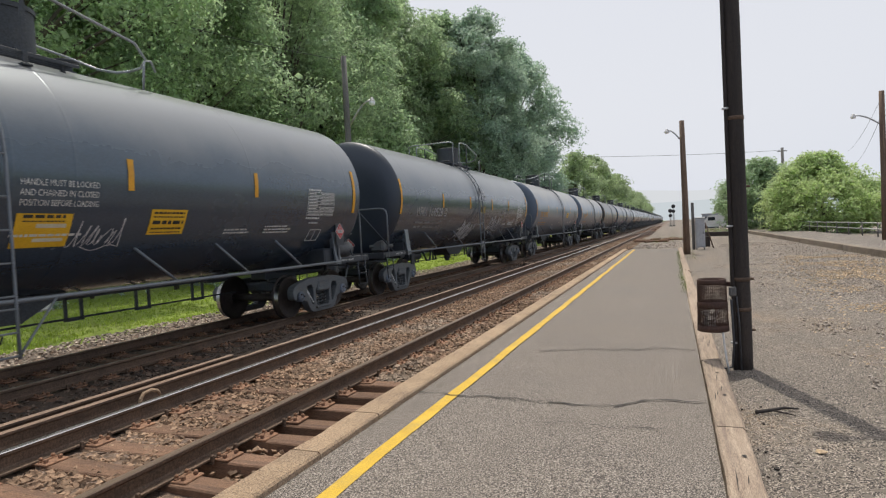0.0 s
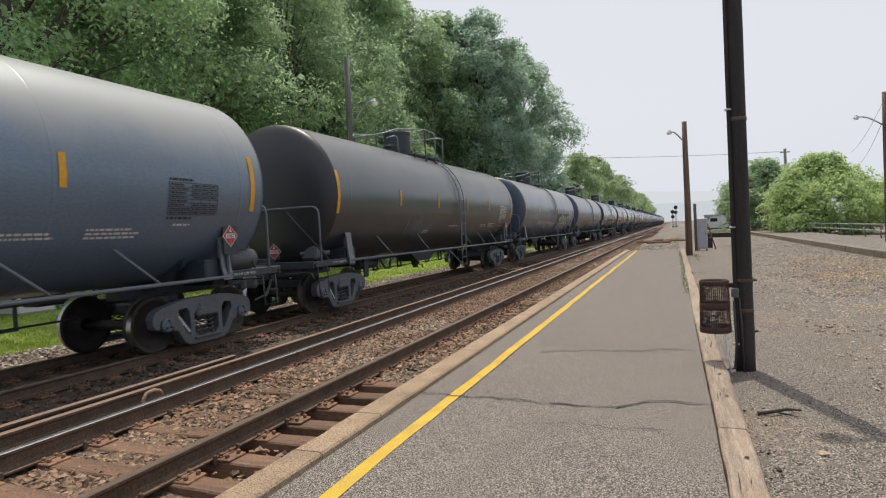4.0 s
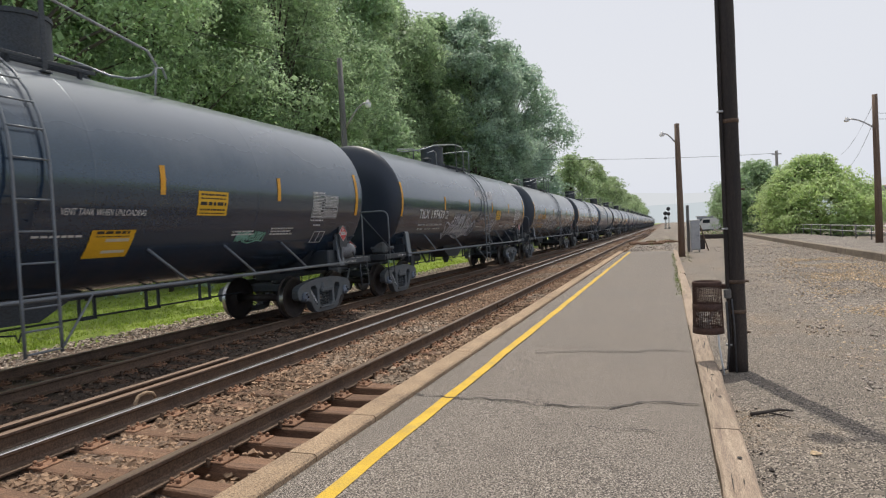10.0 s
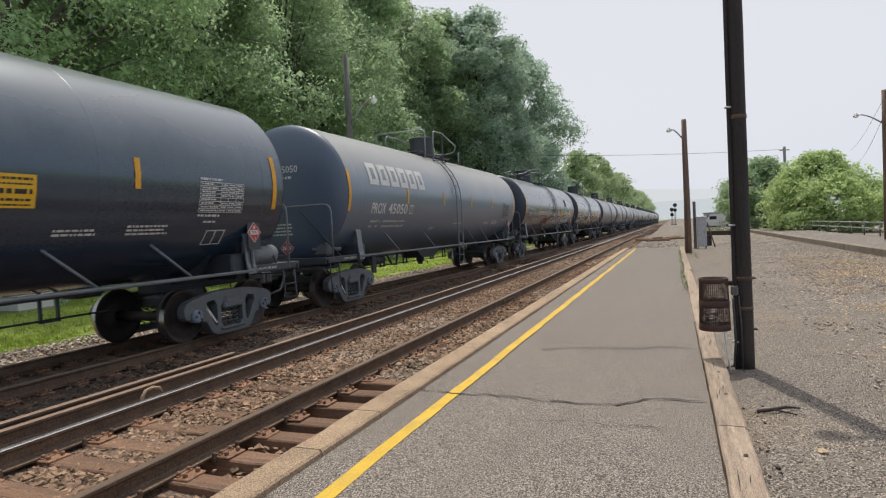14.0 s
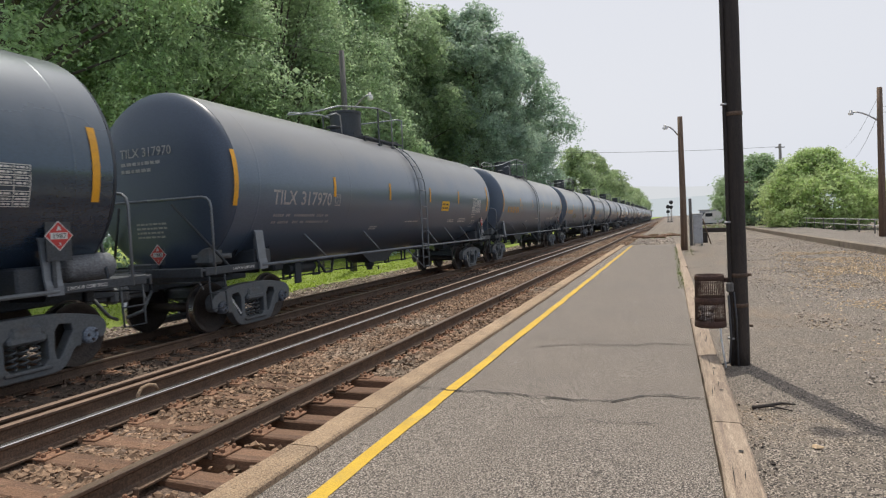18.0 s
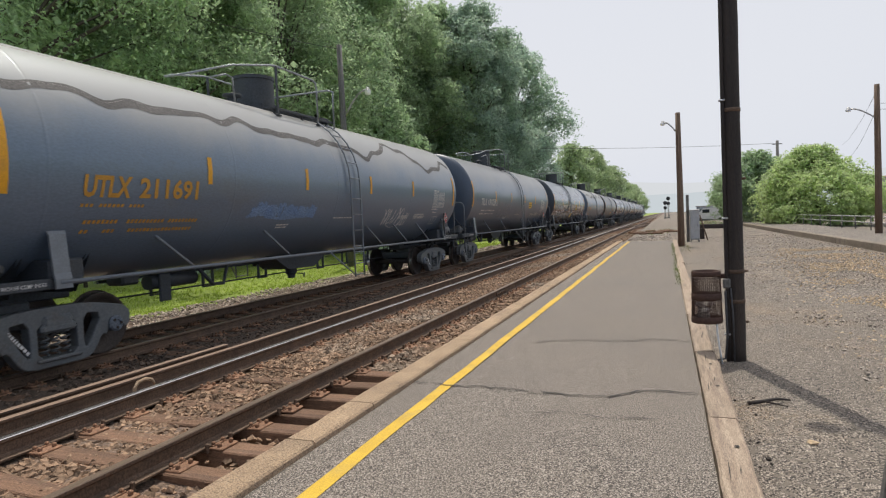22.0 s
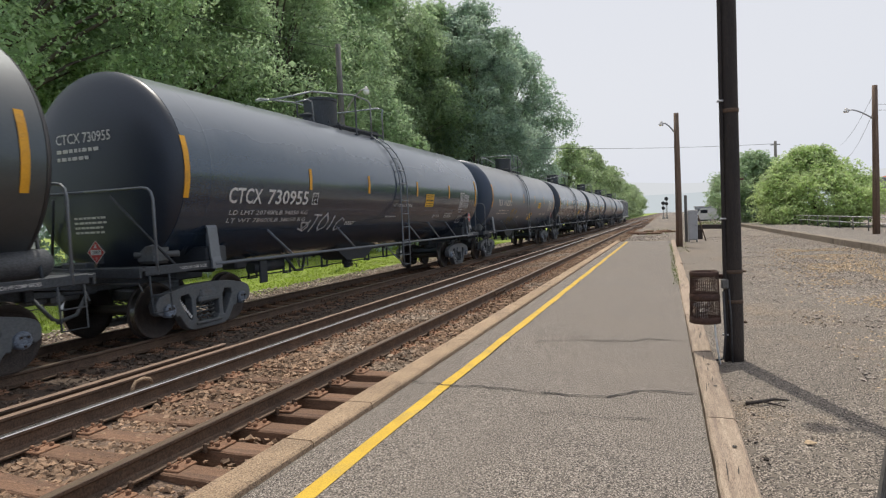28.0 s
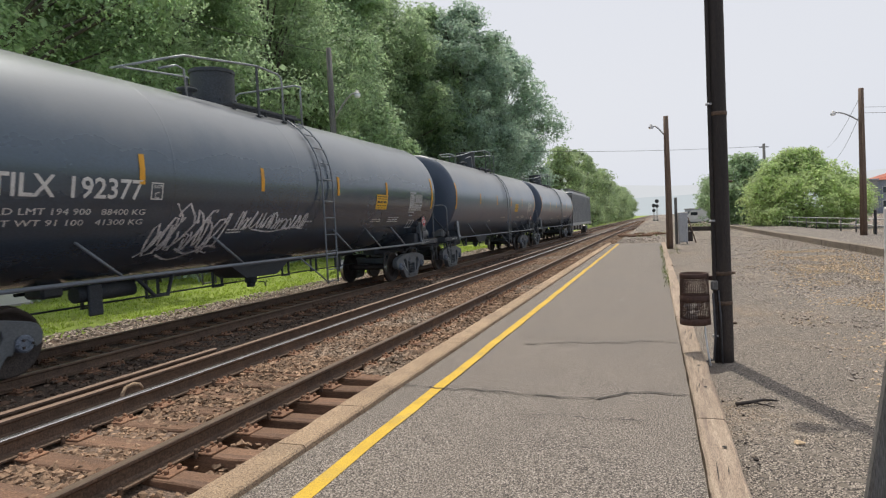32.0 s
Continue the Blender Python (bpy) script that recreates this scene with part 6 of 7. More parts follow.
def dress(k, car, paint, mark, number, letters, extras):
    repaint(car, paint)
    fit_top(car, k)
    for m in CAR["stripes_new" if paint == "tank_black" else "stripes"]:
        part("reflective_stripe", m, None, car, "yellow reflective strip")
    if mark and number:
        u0, u1, top = MARKS.get(k, (-6.62, -4.42, -0.46))
        wide = u1 - u0
        part("car_mark", lettering(mark, u0, top - 0.31, 0.30, wide * 0.375, 0.05 if letters == "letter_yellow" else 0.022, 0.12 if letters == "letter_yellow" else 0.0), M[letters], car)
        part("car_number", lettering(number, u0 + wide * 0.44, top - 0.31, 0.30, wide * 0.56, 0.04 if letters == "letter_yellow" else 0.022), M[letters], car)
        for m in end_print(mark, number, letters):
            tagged(part(m.name.split(".")[0], m, None, car), kind="stuff")
    elif mark:
        rng = random.Random(k)
        g = G()
        bars(g, -6.9, -0.76, 2.2, 0.3, rng)
        tagged(part("car_mark", g, M["letter_dim" if letters != "letter_yellow" else letters], car), kind="stuff")
        part("plate_stencil", outline_frame(-4.2, -0.55, 0.27), M[letters], car)
        part("plate_stencil", lettering("C", -4.14, -0.52, 0.11, 0.10), M[letters], car)
    loads = {10: ("LD LMT 205800LB 93300 KG", "LT WT 80200LB 36400 KG"), 24: ("LD LMT 207000LB 93850KG", "LT WT 79000LB 35850KG"), 25: ("LD LMT 194 900   88400 KG", "LT WT 91 100   41300 KG"),
             22: ("LD LMT 207400LB 94050 KG", "LT WT 78600LB 38050 KG"), 6: ("LD LMT 206700LB 93758 KG", "LT WT 79300LB 35970 KG")}
    if k in loads:
        for i, s in enumerate(loads[k]):
            part("load_stencil", lettering(s, u0 + 0.1, top - 0.58 - i * 0.19, 0.11, wide), M[letters], car)
    elif number:
        g = G()
        rng = random.Random(k + 90)
        drop = 0.18 if letters == "letter_yellow" else 0.0
        if drop:
            small_letters(g, u0, top - 0.48, 1.05, 0.06, rng)
            top -= drop
        for i in range(2):
            small_letters(g, u0 + 0.1, top - 0.60 - i * 0.18, 0.5, 0.075, rng)
            small_letters(g, u0 + 0.8, top - 0.60 - i * 0.18, 1.35, 0.075, rng)
        top += drop
        tagged(part("load_stencil", g, M[letters], car), kind="stuff")
    if number and letters != "letter_yellow":
        g = outline_frame(u1 + 0.16, top - 0.31, 0.27)
        part("plate_stencil", g, M[letters], car)
        part("plate_stencil", lettering("C", u1 + 0.22, top - 0.29, 0.11, 0.10), M[letters], car)
        part("plate_stencil", lettering("PLATE", u1 + 0.19, top - 0.13, 0.06, 0.17), M[letters], car)
    for m in PRINTS[k % 3]:
        part("small_print", m, None, car)
    dim = paint == "tank_grey"
    for m in PLACARDS:
        part("placard", m, None, car, "red hazard placard reading 1987")
    part("placard_board", PLACARD_BACK, None, car)
    part("placard_post", PLACARD_POST["end"], None, car)
    if "chart" in extras:
        part("inspection_table", CHART, None, car)
        part("stencil_frame", OUTLINE, None, car)
    elif "chart_dark" in extras or dim:
        o = part("inspection_table", CHART, None, car)
        o.material_slots[0].link = "OBJECT"
        o.material_slots[0].material = M["ink"]
    for key in ("contact", "notice"):
        if key in extras:
            o = part("sticker", STICKER[key], None, car, "yellow notice sheet")
            if k in (6, 25) and key == "contact":
                o.location.y = 1.05
            if k == -1:
                o.matrix_basis = pose(0, -0.66 if key == "contact" else -0.78, 0) @ Matrix.Translation((0, 0, TZ)) @ pose(0, 0, 0, 0, 12 if key == "contact" else -7, 0) @ Matrix.Translation((0, 0, -TZ))
            if k == 13 and key == "notice":
                o.location.y = 0.75
    if "notice2" in extras:
        g = patch(G(), 2.45, 3.35, -1.28, -0.82, 0.008, 0, 0.4)
        bars(g, 2.68, -0.98, 0.6, 0.06, random.Random(3), 0.010, 1)
        part("sticker", g, (M["sticker"], M["ink"]), car, "slanting yellow notice sheet")
    if "low_sign" in extras:
        g = patch(G(), 2.5, 3.2, -0.74, -0.40, 0.008)
        bars(g, 2.56, -0.54, 0.56, 0.06, random.Random(3), 0.010, 1)
        bars(g, 2.56, -0.67, 0.56, 0.06, random.Random(4), 0.010, 1)
        part("sticker", g, (M["sticker"], M["ink"]), car, "small yellow notice sheet")
    spray = {"white": "spray_white", "faint": "spray_faint", "yellow": "spray_yellow", "orange": "spray_orange", "green": "spray_green", "blue": "spray_blue", "red": "spray_red"}
    for colour, u, w, wide_, tall, thick, word in TAGS.get(k, ()):
        g = sprayed(word, u, w, wide_, tall, k * 7 + 3, thick) if word else scribble(u, w, wide_, tall, int(k * 7 + u * 10), thick)
        part("graffiti", g, M[spray[colour]], car, colour.replace("faint", "faint white") + " sprayed graffiti tag")
    if "piece" in extras:
        g = G()
        patch(g, 1.5, 6.4, -1.75, -0.42, 0.006)
        part("graffiti", g, M["spray_olive"], car, "olive ground of a large graffiti piece")
        for i in range(4):
            u = 2.2 + i * 0.95
            g = G()
            for q in range(4):
                h = 0.25 + 0.11 * ((i * 3 + q * 5) % 4)
                patch(g, u + q * 0.2, u + q * 0.2 + 0.15, -1.3 + 0.06 * ((i + q) % 3), -1.0 + h, 0.009, 0, 0.45 - 0.3 * (q % 2))
            patch(g, u + 0.05, u + 0.8, -0.85 + 0.1 * (i % 2), -0.7 + 0.1 * (i % 2), 0.009, 0, 0.35)
            part("graffiti", g, M["litter"], car, "pale angular graffiti letters")
        g = G()
        patch(g, 1.9, 6.0, -1.7, -1.28, 0.008, 0, 0.2)
        part("graffiti", g, M["spray_violet"], car, "violet shading of a large graffiti piece")
    if "row" in extras:
        for i in range(7):
            part("graffiti", scribble(-4.3 + i * 0.56, -1.2, 0.42, 0.32, 40 + i, 0.024), M["spray_white"], car, "small white graffiti figure")
    if "red" in extras:
        g = patch(G(), 4.0, 4.7, -0.05, 0.45, 0.007)
        part("paint_patch", g, M["ink"], car, "square of fresh black paint")
    if "logo" in extras:
        for i in range(6):
            u = -6.7 + i * 0.62
            g = G()
            for a, b, c, d in ((0, 0.15, 0.0, 0.62), (0.15, 0.5, 0.47, 0.62), (0.35, 0.5, 0.0, 0.47), (0.15, 0.35, 0.0, 0.15)):
                patch(g, u + a, u + b, c, d, 0.008)
            part("emblem", g, M["letter_white"], car, "large white block emblem")
    if "handle" in extras:
        for i, s in enumerate(("HANDLE MUST BE LOCKED", "AND CHAINED IN CLOSED", "POSITION BEFORE LOADING")):
            part("stencil", lettering(s, -0.15, -0.45 - i * 0.13, 0.085, 1.05), M["letter_white"], car)
    if "contact" in extras and paint == "tank_black":
        part("stencil", lettering("VENT TANK WHEN UNLOADING", 3.05 if k == 6 else 0.1, -1.08 if k == 6 else -0.80, 0.10, 1.35, 0.0, 0.2), M["letter_white"], car)
    if k == 24:
        for i, line in enumerate(("VENT TANK", "WHEN UNLOADING")):
            part("stencil", lettering(line, -1.38 + 0.06 * i, 0.52 - 0.12 * i, 0.075, (0.42, 0.62)[i]), M["letter_white"], car)
        g = patch(G(), -0.47, -0.41, -0.22, 0.02)
        g.add([on_tank(-0.52, -0.02), on_tank(-0.36, -0.02), on_tank(-0.44, 0.15)], [(0, 1, 2)])
        part("stencil", g, M["letter_white"], car, "white painted arrow pointing up")
    if "drip" in extras:
        g = G()
        rng = random.Random(k)
        vs = []
        for i in range(120):
            u = -7.6 + i * 0.13
            vs += [on_tank(u, 0.80 + 0.62 * noise.noise((u * 0.42, k, 0)) + 0.20 * noise.noise((u * 1.7, k, 3)) + 0.04 * rng.random(), 0.003), on_tank(u, 1.7, 0.003)]
        g.add(vs, [(2 * i, 2 * i + 2, 2 * i + 3, 2 * i + 1) for i in range(119)], True)
        rim, vs = G(), []
        for i in range(120):
            u = -7.6 + i * 0.13
            w = 0.80 + 0.62 * noise.noise((u * 0.42, k, 0)) + 0.20 * noise.noise((u * 1.7, k, 3))
            vs += [on_tank(u, w - 0.09 - 0.08 * noise.noise((u * 0.8, k, 5)), 0.002), on_tank(u, w + 0.06, 0.0035)]
        rim.add(vs, [(2 * i, 2 * i + 2, 2 * i + 3, 2 * i + 1) for i in range(119)], True)
        part("spill_edge", rim, M["spill_edge"], car, "dark edge of the dried spill")
        part("paint_patch", g, M["spill"], car, "dried spill over the top of the tank")


def outline_frame(u, w, s):
    g = G()
    for a, b, c, d in ((0, s * 0.85, 0, 0.018), (0, s * 0.85, s - 0.018, s), (0, 0.018, 0, s), (s * 0.85 - 0.018, s * 0.85, 0, s)):
        patch(g, u + a, u + b, w + c, w + d)
    return g


for k, shift, paint, mark, number, letters, _, extras in CARS:
    y0 = 16.3534 - shift + PITCH * k + 7.65
    car = FIRST if k == -2 else copy_thing(FIRST, Matrix())
    tagged(car, COLOUR[paint] + " railway tank car with yellow strips" + (" and sprayed graffiti" if k in TAGS else " and stencilled markings"))
    TRAIN.append((car, y0))
PRINT_SHIFT = {4: 0.12, 14: -0.1}
PAINTED = {"reflective_stripe", "car_mark", "car_number", "load_stencil", "plate_stencil", "small_print", "inspection_table", "stencil_frame", "sticker", "stencil"}
for (car, y0), (k, shift, paint, mark, number, letters, _, extras) in zip(TRAIN, CARS):
    dress(k, car, paint, mark, number, letters, extras)
    for o in car.children:
        if k in PRINT_SHIFT and o.name.split(".")[0] in PAINTED:
            o.location.y += PRINT_SHIFT[k]


# ---- the covered hopper at the end of the train
def hopper_car():
    car = thing("hopper_car", (0, 0, 0), "pale grey covered hopper car at the end of the train", "hopper car", "cars of the freight train")
    g = G()
    for s in (-1, 1):
        g.prism([(-7.9, 1.25), (-7.9, 4.05), (7.9, 4.05), (7.9, 1.25)], s * 1.46, s * 1.50)
    g.box((0, 0, 4.10), (3.0, 15.8, 0.10), 0.03)
    g.prism([(-7.9, 4.1), (-7.3, 4.4), (7.3, 4.4), (7.9, 4.1)], -1.1, 1.1)
    part("body", g, M["hopper_grey"], car)
    for i in range(20):
        y = -7.5 + i * 0.79
        for x in (-1.53, 1.53):
            part("side_rib", G().box((x, y, 2.65), (0.06, 0.09, 2.7), 0.01), M["hopper_grey"], car)
    part("side_sill", G().box((1.48, 0, 1.15), (0.14, 17.0, 0.26), 0.02).box((-1.48, 0, 1.15), (0.14, 17.0, 0.26), 0.02), M["hopper_grey"], car)
    for e in (-1, 1):
        part("end_slope", G().prism([(e * 7.9, 3.9), (e * 5.6, 1.2), (e * 5.5, 1.2), (e * 7.8, 4.05)], -1.45, 1.45), M["hopper_grey"], car)
        part("end_sill", G().box((0, e * 8.4, 1.1), (2.9, 0.3, 0.3), 0.03), M["hopper_grey"], car)
        part("end_post", G().box((1.35, e * 8.3, 2.4), (0.1, 0.1, 2.6), 0.01).box((-1.35, e * 8.3, 2.4), (0.1, 0.1, 2.6), 0.01), M["hopper_grey"], car)
        part("coupler", CAR["coupler"][e], None, car)
        add_bogie(car, e * 6.4)
    for y in (-3.6, -1.2, 1.2, 3.6):
        part("outlet_hopper", G().prism([(y - 1.1, 1.25), (y - 0.3, 0.5), (y + 0.3, 0.5), (y + 1.1, 1.25)], -0.9, 0.9), M["hopper_grey"], car)
    part("roof_walk", G().box((0.9, 0, 4.52), (0.5, 15.0, 0.04)).box((-0.9, 0, 4.52), (0.5, 15.0, 0.04)), M["galv"], car)
    for y in range(-6, 7, 2):
        part("roof_hatch", G().box((0, y, 4.46), (0.7, 1.2, 0.12), 0.03), M["hopper_grey"], car)
    return car


HOPPER = hopper_car()
TRAIN.append((HOPPER, TRAIN[-1][1] + 17.3))
for car, y0 in TRAIN:
    car.matrix_basis = pose(XC, y0, ZC)

# ---------------------------------------------------------------- trees
def leaf_cloud(blobs, sprays, per_spray, size, seed):
    """Leaves as small folded quads, gathered in flat drooping sprays over the skins of many clumps."""
    rng = np.random.default_rng(seed)
    V = []
    for (cx, cy, cz, r) in blobs:
        n = int(sprays * (r / 1.2) ** 1.7) + 4
        d = rng.normal(size=(n, 3))
        d[:, 2] += 0.25
        d /= np.linalg.norm(d, axis=1)[:, None]
        reach = rng.uniform(0.45, 1.05, (n, 1)) * np.where(rng.random((n, 1)) < 0.12, rng.uniform(1.05, 1.4, (n, 1)), 1.0)
        hub = d * (r * reach) * np.array([1, 1, 0.8]) + np.array([cx, cy, cz])
        up = d * 0.8 + np.array([0, 0, 0.8]) + rng.normal(scale=0.3, size=(n, 3))
        up /= np.linalg.norm(up, axis=1)[:, None]
        m = n * per_spray
        wide = np.repeat(r * rng.uniform(0.22, 0.42, n), per_spray)[:, None]
        hub, up, out = np.repeat(hub, per_spray, 0), np.repeat(up, per_spray, 0), np.repeat(d, per_spray, 0)
        off = rng.normal(size=(m, 3)) * 0.6
        off -= up * (np.sum(off * up, 1)[:, None]) * 0.65
        c = hub + off * wide
        c[:, 2] -= 0.12 * np.sum(off * off, 1) * wide[:, 0]
        nrm = up + rng.normal(scale=0.5, size=(m, 3))
        nrm /= np.linalg.norm(nrm, axis=1)[:, None]
        t = np.cross(nrm, rng.normal(size=(m, 3)) + out)
        t /= np.linalg.norm(t, axis=1)[:, None]
        b = np.cross(nrm, t)
        s = size * rng.uniform(0.6, 1.35, (m, 1))
        q = np.stack([c - t * s, c - b * s * 0.5 - nrm * s * 0.12, c + t * s - np.array([0, 0, 0.2]) * s, c + b * s * 0.5 - nrm * s * 0.12], 1)
        V.append(q.reshape(-1, 3))
        # a few broad leaves deep inside close the clump
        k = max(4, n // 3)
        c = rng.normal(size=(k, 3)) * r * 0.3 + np.array([cx, cy, cz])
        t, b = rng.normal(size=(k, 3)), rng.normal(size=(k, 3))
        t, b = t / np.linalg.norm(t, axis=1)[:, None], b / np.linalg.norm(b, axis=1)[:, None]
        s = size * 2.6
        V.append(np.stack([c - t * s, c - b * s * 0.7, c + t * s, c + b * s * 0.7], 1).reshape(-1, 3))
    V = np.concatenate(V)
    return V, np.arange(len(V)).reshape(-1, 4)


def tree_shape(seed, height, spread, base, blobs, sprays, per_spray, size, leaf, blob_r=(0.8, 1.7)):
    """Trunk with limbs, and a crown of leaf clumps with an uneven outline."""
    rng = random.Random(seed)
    g = G()
    lean = rng.uniform(-0.4, 0.4)
    top = (lean, rng.uniform(-0.3, 0.3), height * 0.8)
    r0 = 0.022 * height
    pts = [(0, 0, -0.15), (0.05, 0, 0.8), (lean * 0.3, 0.1, height * 0.3), (lean * 0.6, 0.05, height * 0.55), top]
    g.tube(pts, [r0 * 1.35, r0, r0 * 0.8, r0 * 0.5, r0 * 0.15], 9)
    clumps = []
    lobes = [(rng.uniform(0, 6.28), rng.uniform(0.3, 0.95), rng.uniform(0.6, 1.3)) for _ in range(11)]
    for i in range(blobs):
        f = (i + rng.random()) / blobs
        z = base + (height - base) * (0.02 + 0.98 * f ** 0.85)
        rel = (z - base) / (height - base)
        wid = spread * (0.62 + 0.55 * math.sin(min(rel * 0.9 + 0.18, 1.0) * math.pi) ** 0.8) * (1.0 if rel < 0.84 else max(0.4, 1 - (rel - 0.84) * 2.8))
        a = rng.uniform(0, 6.28)
        for la, lz, lk in lobes:
            if abs(rel - lz) < 0.22 and math.cos(a - la) > 0.6:
                wid *= lk
        d = wid * math.sqrt(rng.uniform(0.3, 1.0))
        clumps.append((lean * rel + d * math.cos(a), d * math.sin(a), z, rng.uniform(*blob_r) * (1.0 if rel < 0.85 else 0.75)))
    for c in clumps[:: max(1, blobs // 26)]:
        z0 = max(height * 0.18, c[2] * 0.62)
        mid = (c[0] * 0.45, c[1] * 0.45, (z0 + c[2]) / 2 + 0.3)
        g.tube([(lean * 0.4, 0.05, z0), mid, (c[0] * 0.95, c[1] * 0.95, c[2])], [r0 * 0.24, r0 * 0.13, r0 * 0.04], 6)
    v, f = leaf_cloud(clumps, sprays, per_spray, size, seed + 50)
    return g.mesh("trunk", M["bark"]), raw_mesh("crown", v, f, M[leaf])


def plant(name, shape, at, label, category, group="", scale=1.0, turn=0.0, leaf=None):
    ob = thing(name, pose(*at, 0, 0, turn) @ Matrix.Scale(scale, 4), label, category, group)
    part("trunk", shape[0], None, ob)
    c = part("crown", shape[1], None, ob)
    if leaf:
        c.material_slots[0].link = "OBJECT"
        c.material_slots[0].material = M[leaf]
    return ob


BIG = [tree_shape(sd, 21, 5.2, 3.4, 165, 24, 17, 0.125, lf, (0.8, 1.9)) for sd, lf in ((11, "leaf_dark"), (12, "leaf_mid"), (13, "leaf_dark"), (14, "leaf_mid"))]
NEAR = [tree_shape(sd, 21, 5.2, 5.0, 150, 30, 21, 0.082, "leaf_mid", (0.8, 1.9)) for sd in (17, 18)]
BACK = [tree_shape(sd, 21, 5.2, 6.0, 100, 9, 9, 0.26, "leaf_mid", (0.9, 2.2)) for sd in (15, 16)]
SMALL = [tree_shape(sd, 13, 4.0, 0.8, 75, 14, 12, 0.17, "leaf_mid") for sd in (21, 22)]
SHRUB = [tree_shape(sd, 4.2, 2.3, 0.2, 34, 12, 12, 0.10, "leaf_dark", (0.5, 0.9)) for sd in (31, 32)]
ROUND = [tree_shape(41, 5.9, 3.25, 0.1, 240, 24, 14, 0.10, "leaf_light", (0.7, 1.3)), tree_shape(42, 6.4, 2.9, 0.1, 130, 22, 14, 0.10, "leaf_mid", (0.7, 1.2))]

# places of the trees: x, y, scale, which shape, leaf colour
WOOD = [(-26.5, 46, 1.25, 0, "leaf_mid"), (-27.0, 56.5, 1.22, 1, "leaf_mid"),
        (-26.0, 67.0, 1.27, 3, "leaf_mid"), (-21.2, 67.5, 1.25, 2, "leaf_dark"), (-19.6, 78.0, 1.18, 0, "leaf_dark"), (-22.5, 88.0, 1.0, 1, "leaf_dark")]
for i, (x, y, sc, k, lf) in enumerate(WOOD):
    plant("tree", BIG[k], (x, y, profile_z(x)), "tall broad-leaved tree in full dark green leaf beyond the tracks", "tree", "trees along the railway", sc, i * 77.0, lf)
for i, (x, y, sc) in enumerate(((-25.0, 16.5, 1.2), (-26.0, 26, 1.22), (-25.4, 36, 1.2))):
    plant("tree", NEAR[i % 2], (x, y, profile_z(x)), "tall broad-leaved tree in full green leaf beyond the tracks", "tree", "trees along the railway", sc, i * 77.0)
for i, (x, y, sc) in enumerate(((-33.0, 26, 1.25), (-34.5, 37, 1.3), (-34.0, 48, 1.3), (-35, 60, 1.25), (-31.0, 74.0, 1.12), (-29.0, 84.0, 1.05), (-43, 42, 1.4), (-42, 62, 1.3))):
    plant("tree", BACK[i % 2], (x, y, profile_z(x)), "tall dark green tree deeper in the wood beyond the tracks", "tree", "trees along the railway", sc, i * 61.0)
for i in range(16):
    y = 112 + i * 17.0
    plant("tree", SMALL[i % 2], (-16.4 + 0.8 * math.sin(i * 2.1), y, profile_z(-17)), "smaller green tree in the row beside the line", "tree", "trees along the railway", 1.15 + 0.09 * math.sin(i * 1.7), i * 53.0, "leaf_far")
for i in range(30):
    y = 4 + i * 3.4
    x = -21.0 - 1.2 * abs(math.sin(i * 1.9))
    plant("shrub", SHRUB[i % 2], (x, y, profile_z(x)), "dark green undergrowth at the foot of the trees", "shrub", "undergrowth below the trees", 0.9 + 0.25 * math.sin(i * 1.3), i * 41.0)
for i in range(14):
    y = 108 + i * 17.0
    plant("shrub", SHRUB[i % 2], (-14.2 + 0.6 * math.sin(i), y, profile_z(-14)), "green scrub beside the line", "shrub", "undergrowth below the trees", 1.1, i * 67.0, "leaf_far")

plant("bush", ROUND[0], (11.4, 56, -0.2), "large rounded bright green sumac bush behind the fence", "bush", "", 1.03, 20)
plant("bush", ROUND[1], (8.5, 67, -0.2), "darker green bush beside the large one", "bush", "", 1.08, 80)
plant("tree", SMALL[0], (11.5, 150, -0.3), "distant green tree beyond the yard", "tree", "", 0.72, 10, "leaf_far")
plant("tree", SMALL[1], (17.5, 152, -0.3), "distant green tree beyond the yard", "tree", "", 0.66, 70, "leaf_far")

# ---------------------------------------------------------------- poles, lamps and wires
def lamp_arm(parent, start, reach, rise, side, big=1.0):
    """Bracket arm with a small yard lamp: hood, neck and glass."""
    x, y, z = start
    pts = [(x + side * reach * q, y, z + rise * math.sin(q * math.pi / 2)) for q in (0, 0.2, 0.4, 0.6, 0.8, 1.0)]
    part("lamp_arm", G().tube(pts, 0.026 * big, 8), M["galv"], parent)
    ex, ez = pts[-1][0], pts[-1][2]
    q = 1.0 if big > 1.5 else 0.72
    part("lamp_hood", G().turn([(0.03 * q, 0.12 * q), (0.075 * q, 0.10 * q), (0.085 * q, 0.0), (0.15 * q, -0.04 * q), (0.16 * q, -0.08 * q)], "z", 16, at=(ex + side * 0.06, y, ez)), M["galv"], parent)
    part("lamp_bowl", G().turn([(0.15 * q, -0.07 * q), (0.15 * q, -0.11 * q), (0.12 * q, -0.16 * q), (0.001, -0.18 * q)] if q < 1 else [(0.15, -0.07), (0.155, -0.14), (0.13, -0.24), (0.06, -0.28), (0.001, -0.285)], "z", 16, at=(ex + side * 0.06, y, ez)), M["lamp_glass"], parent, "milky glass bowl")


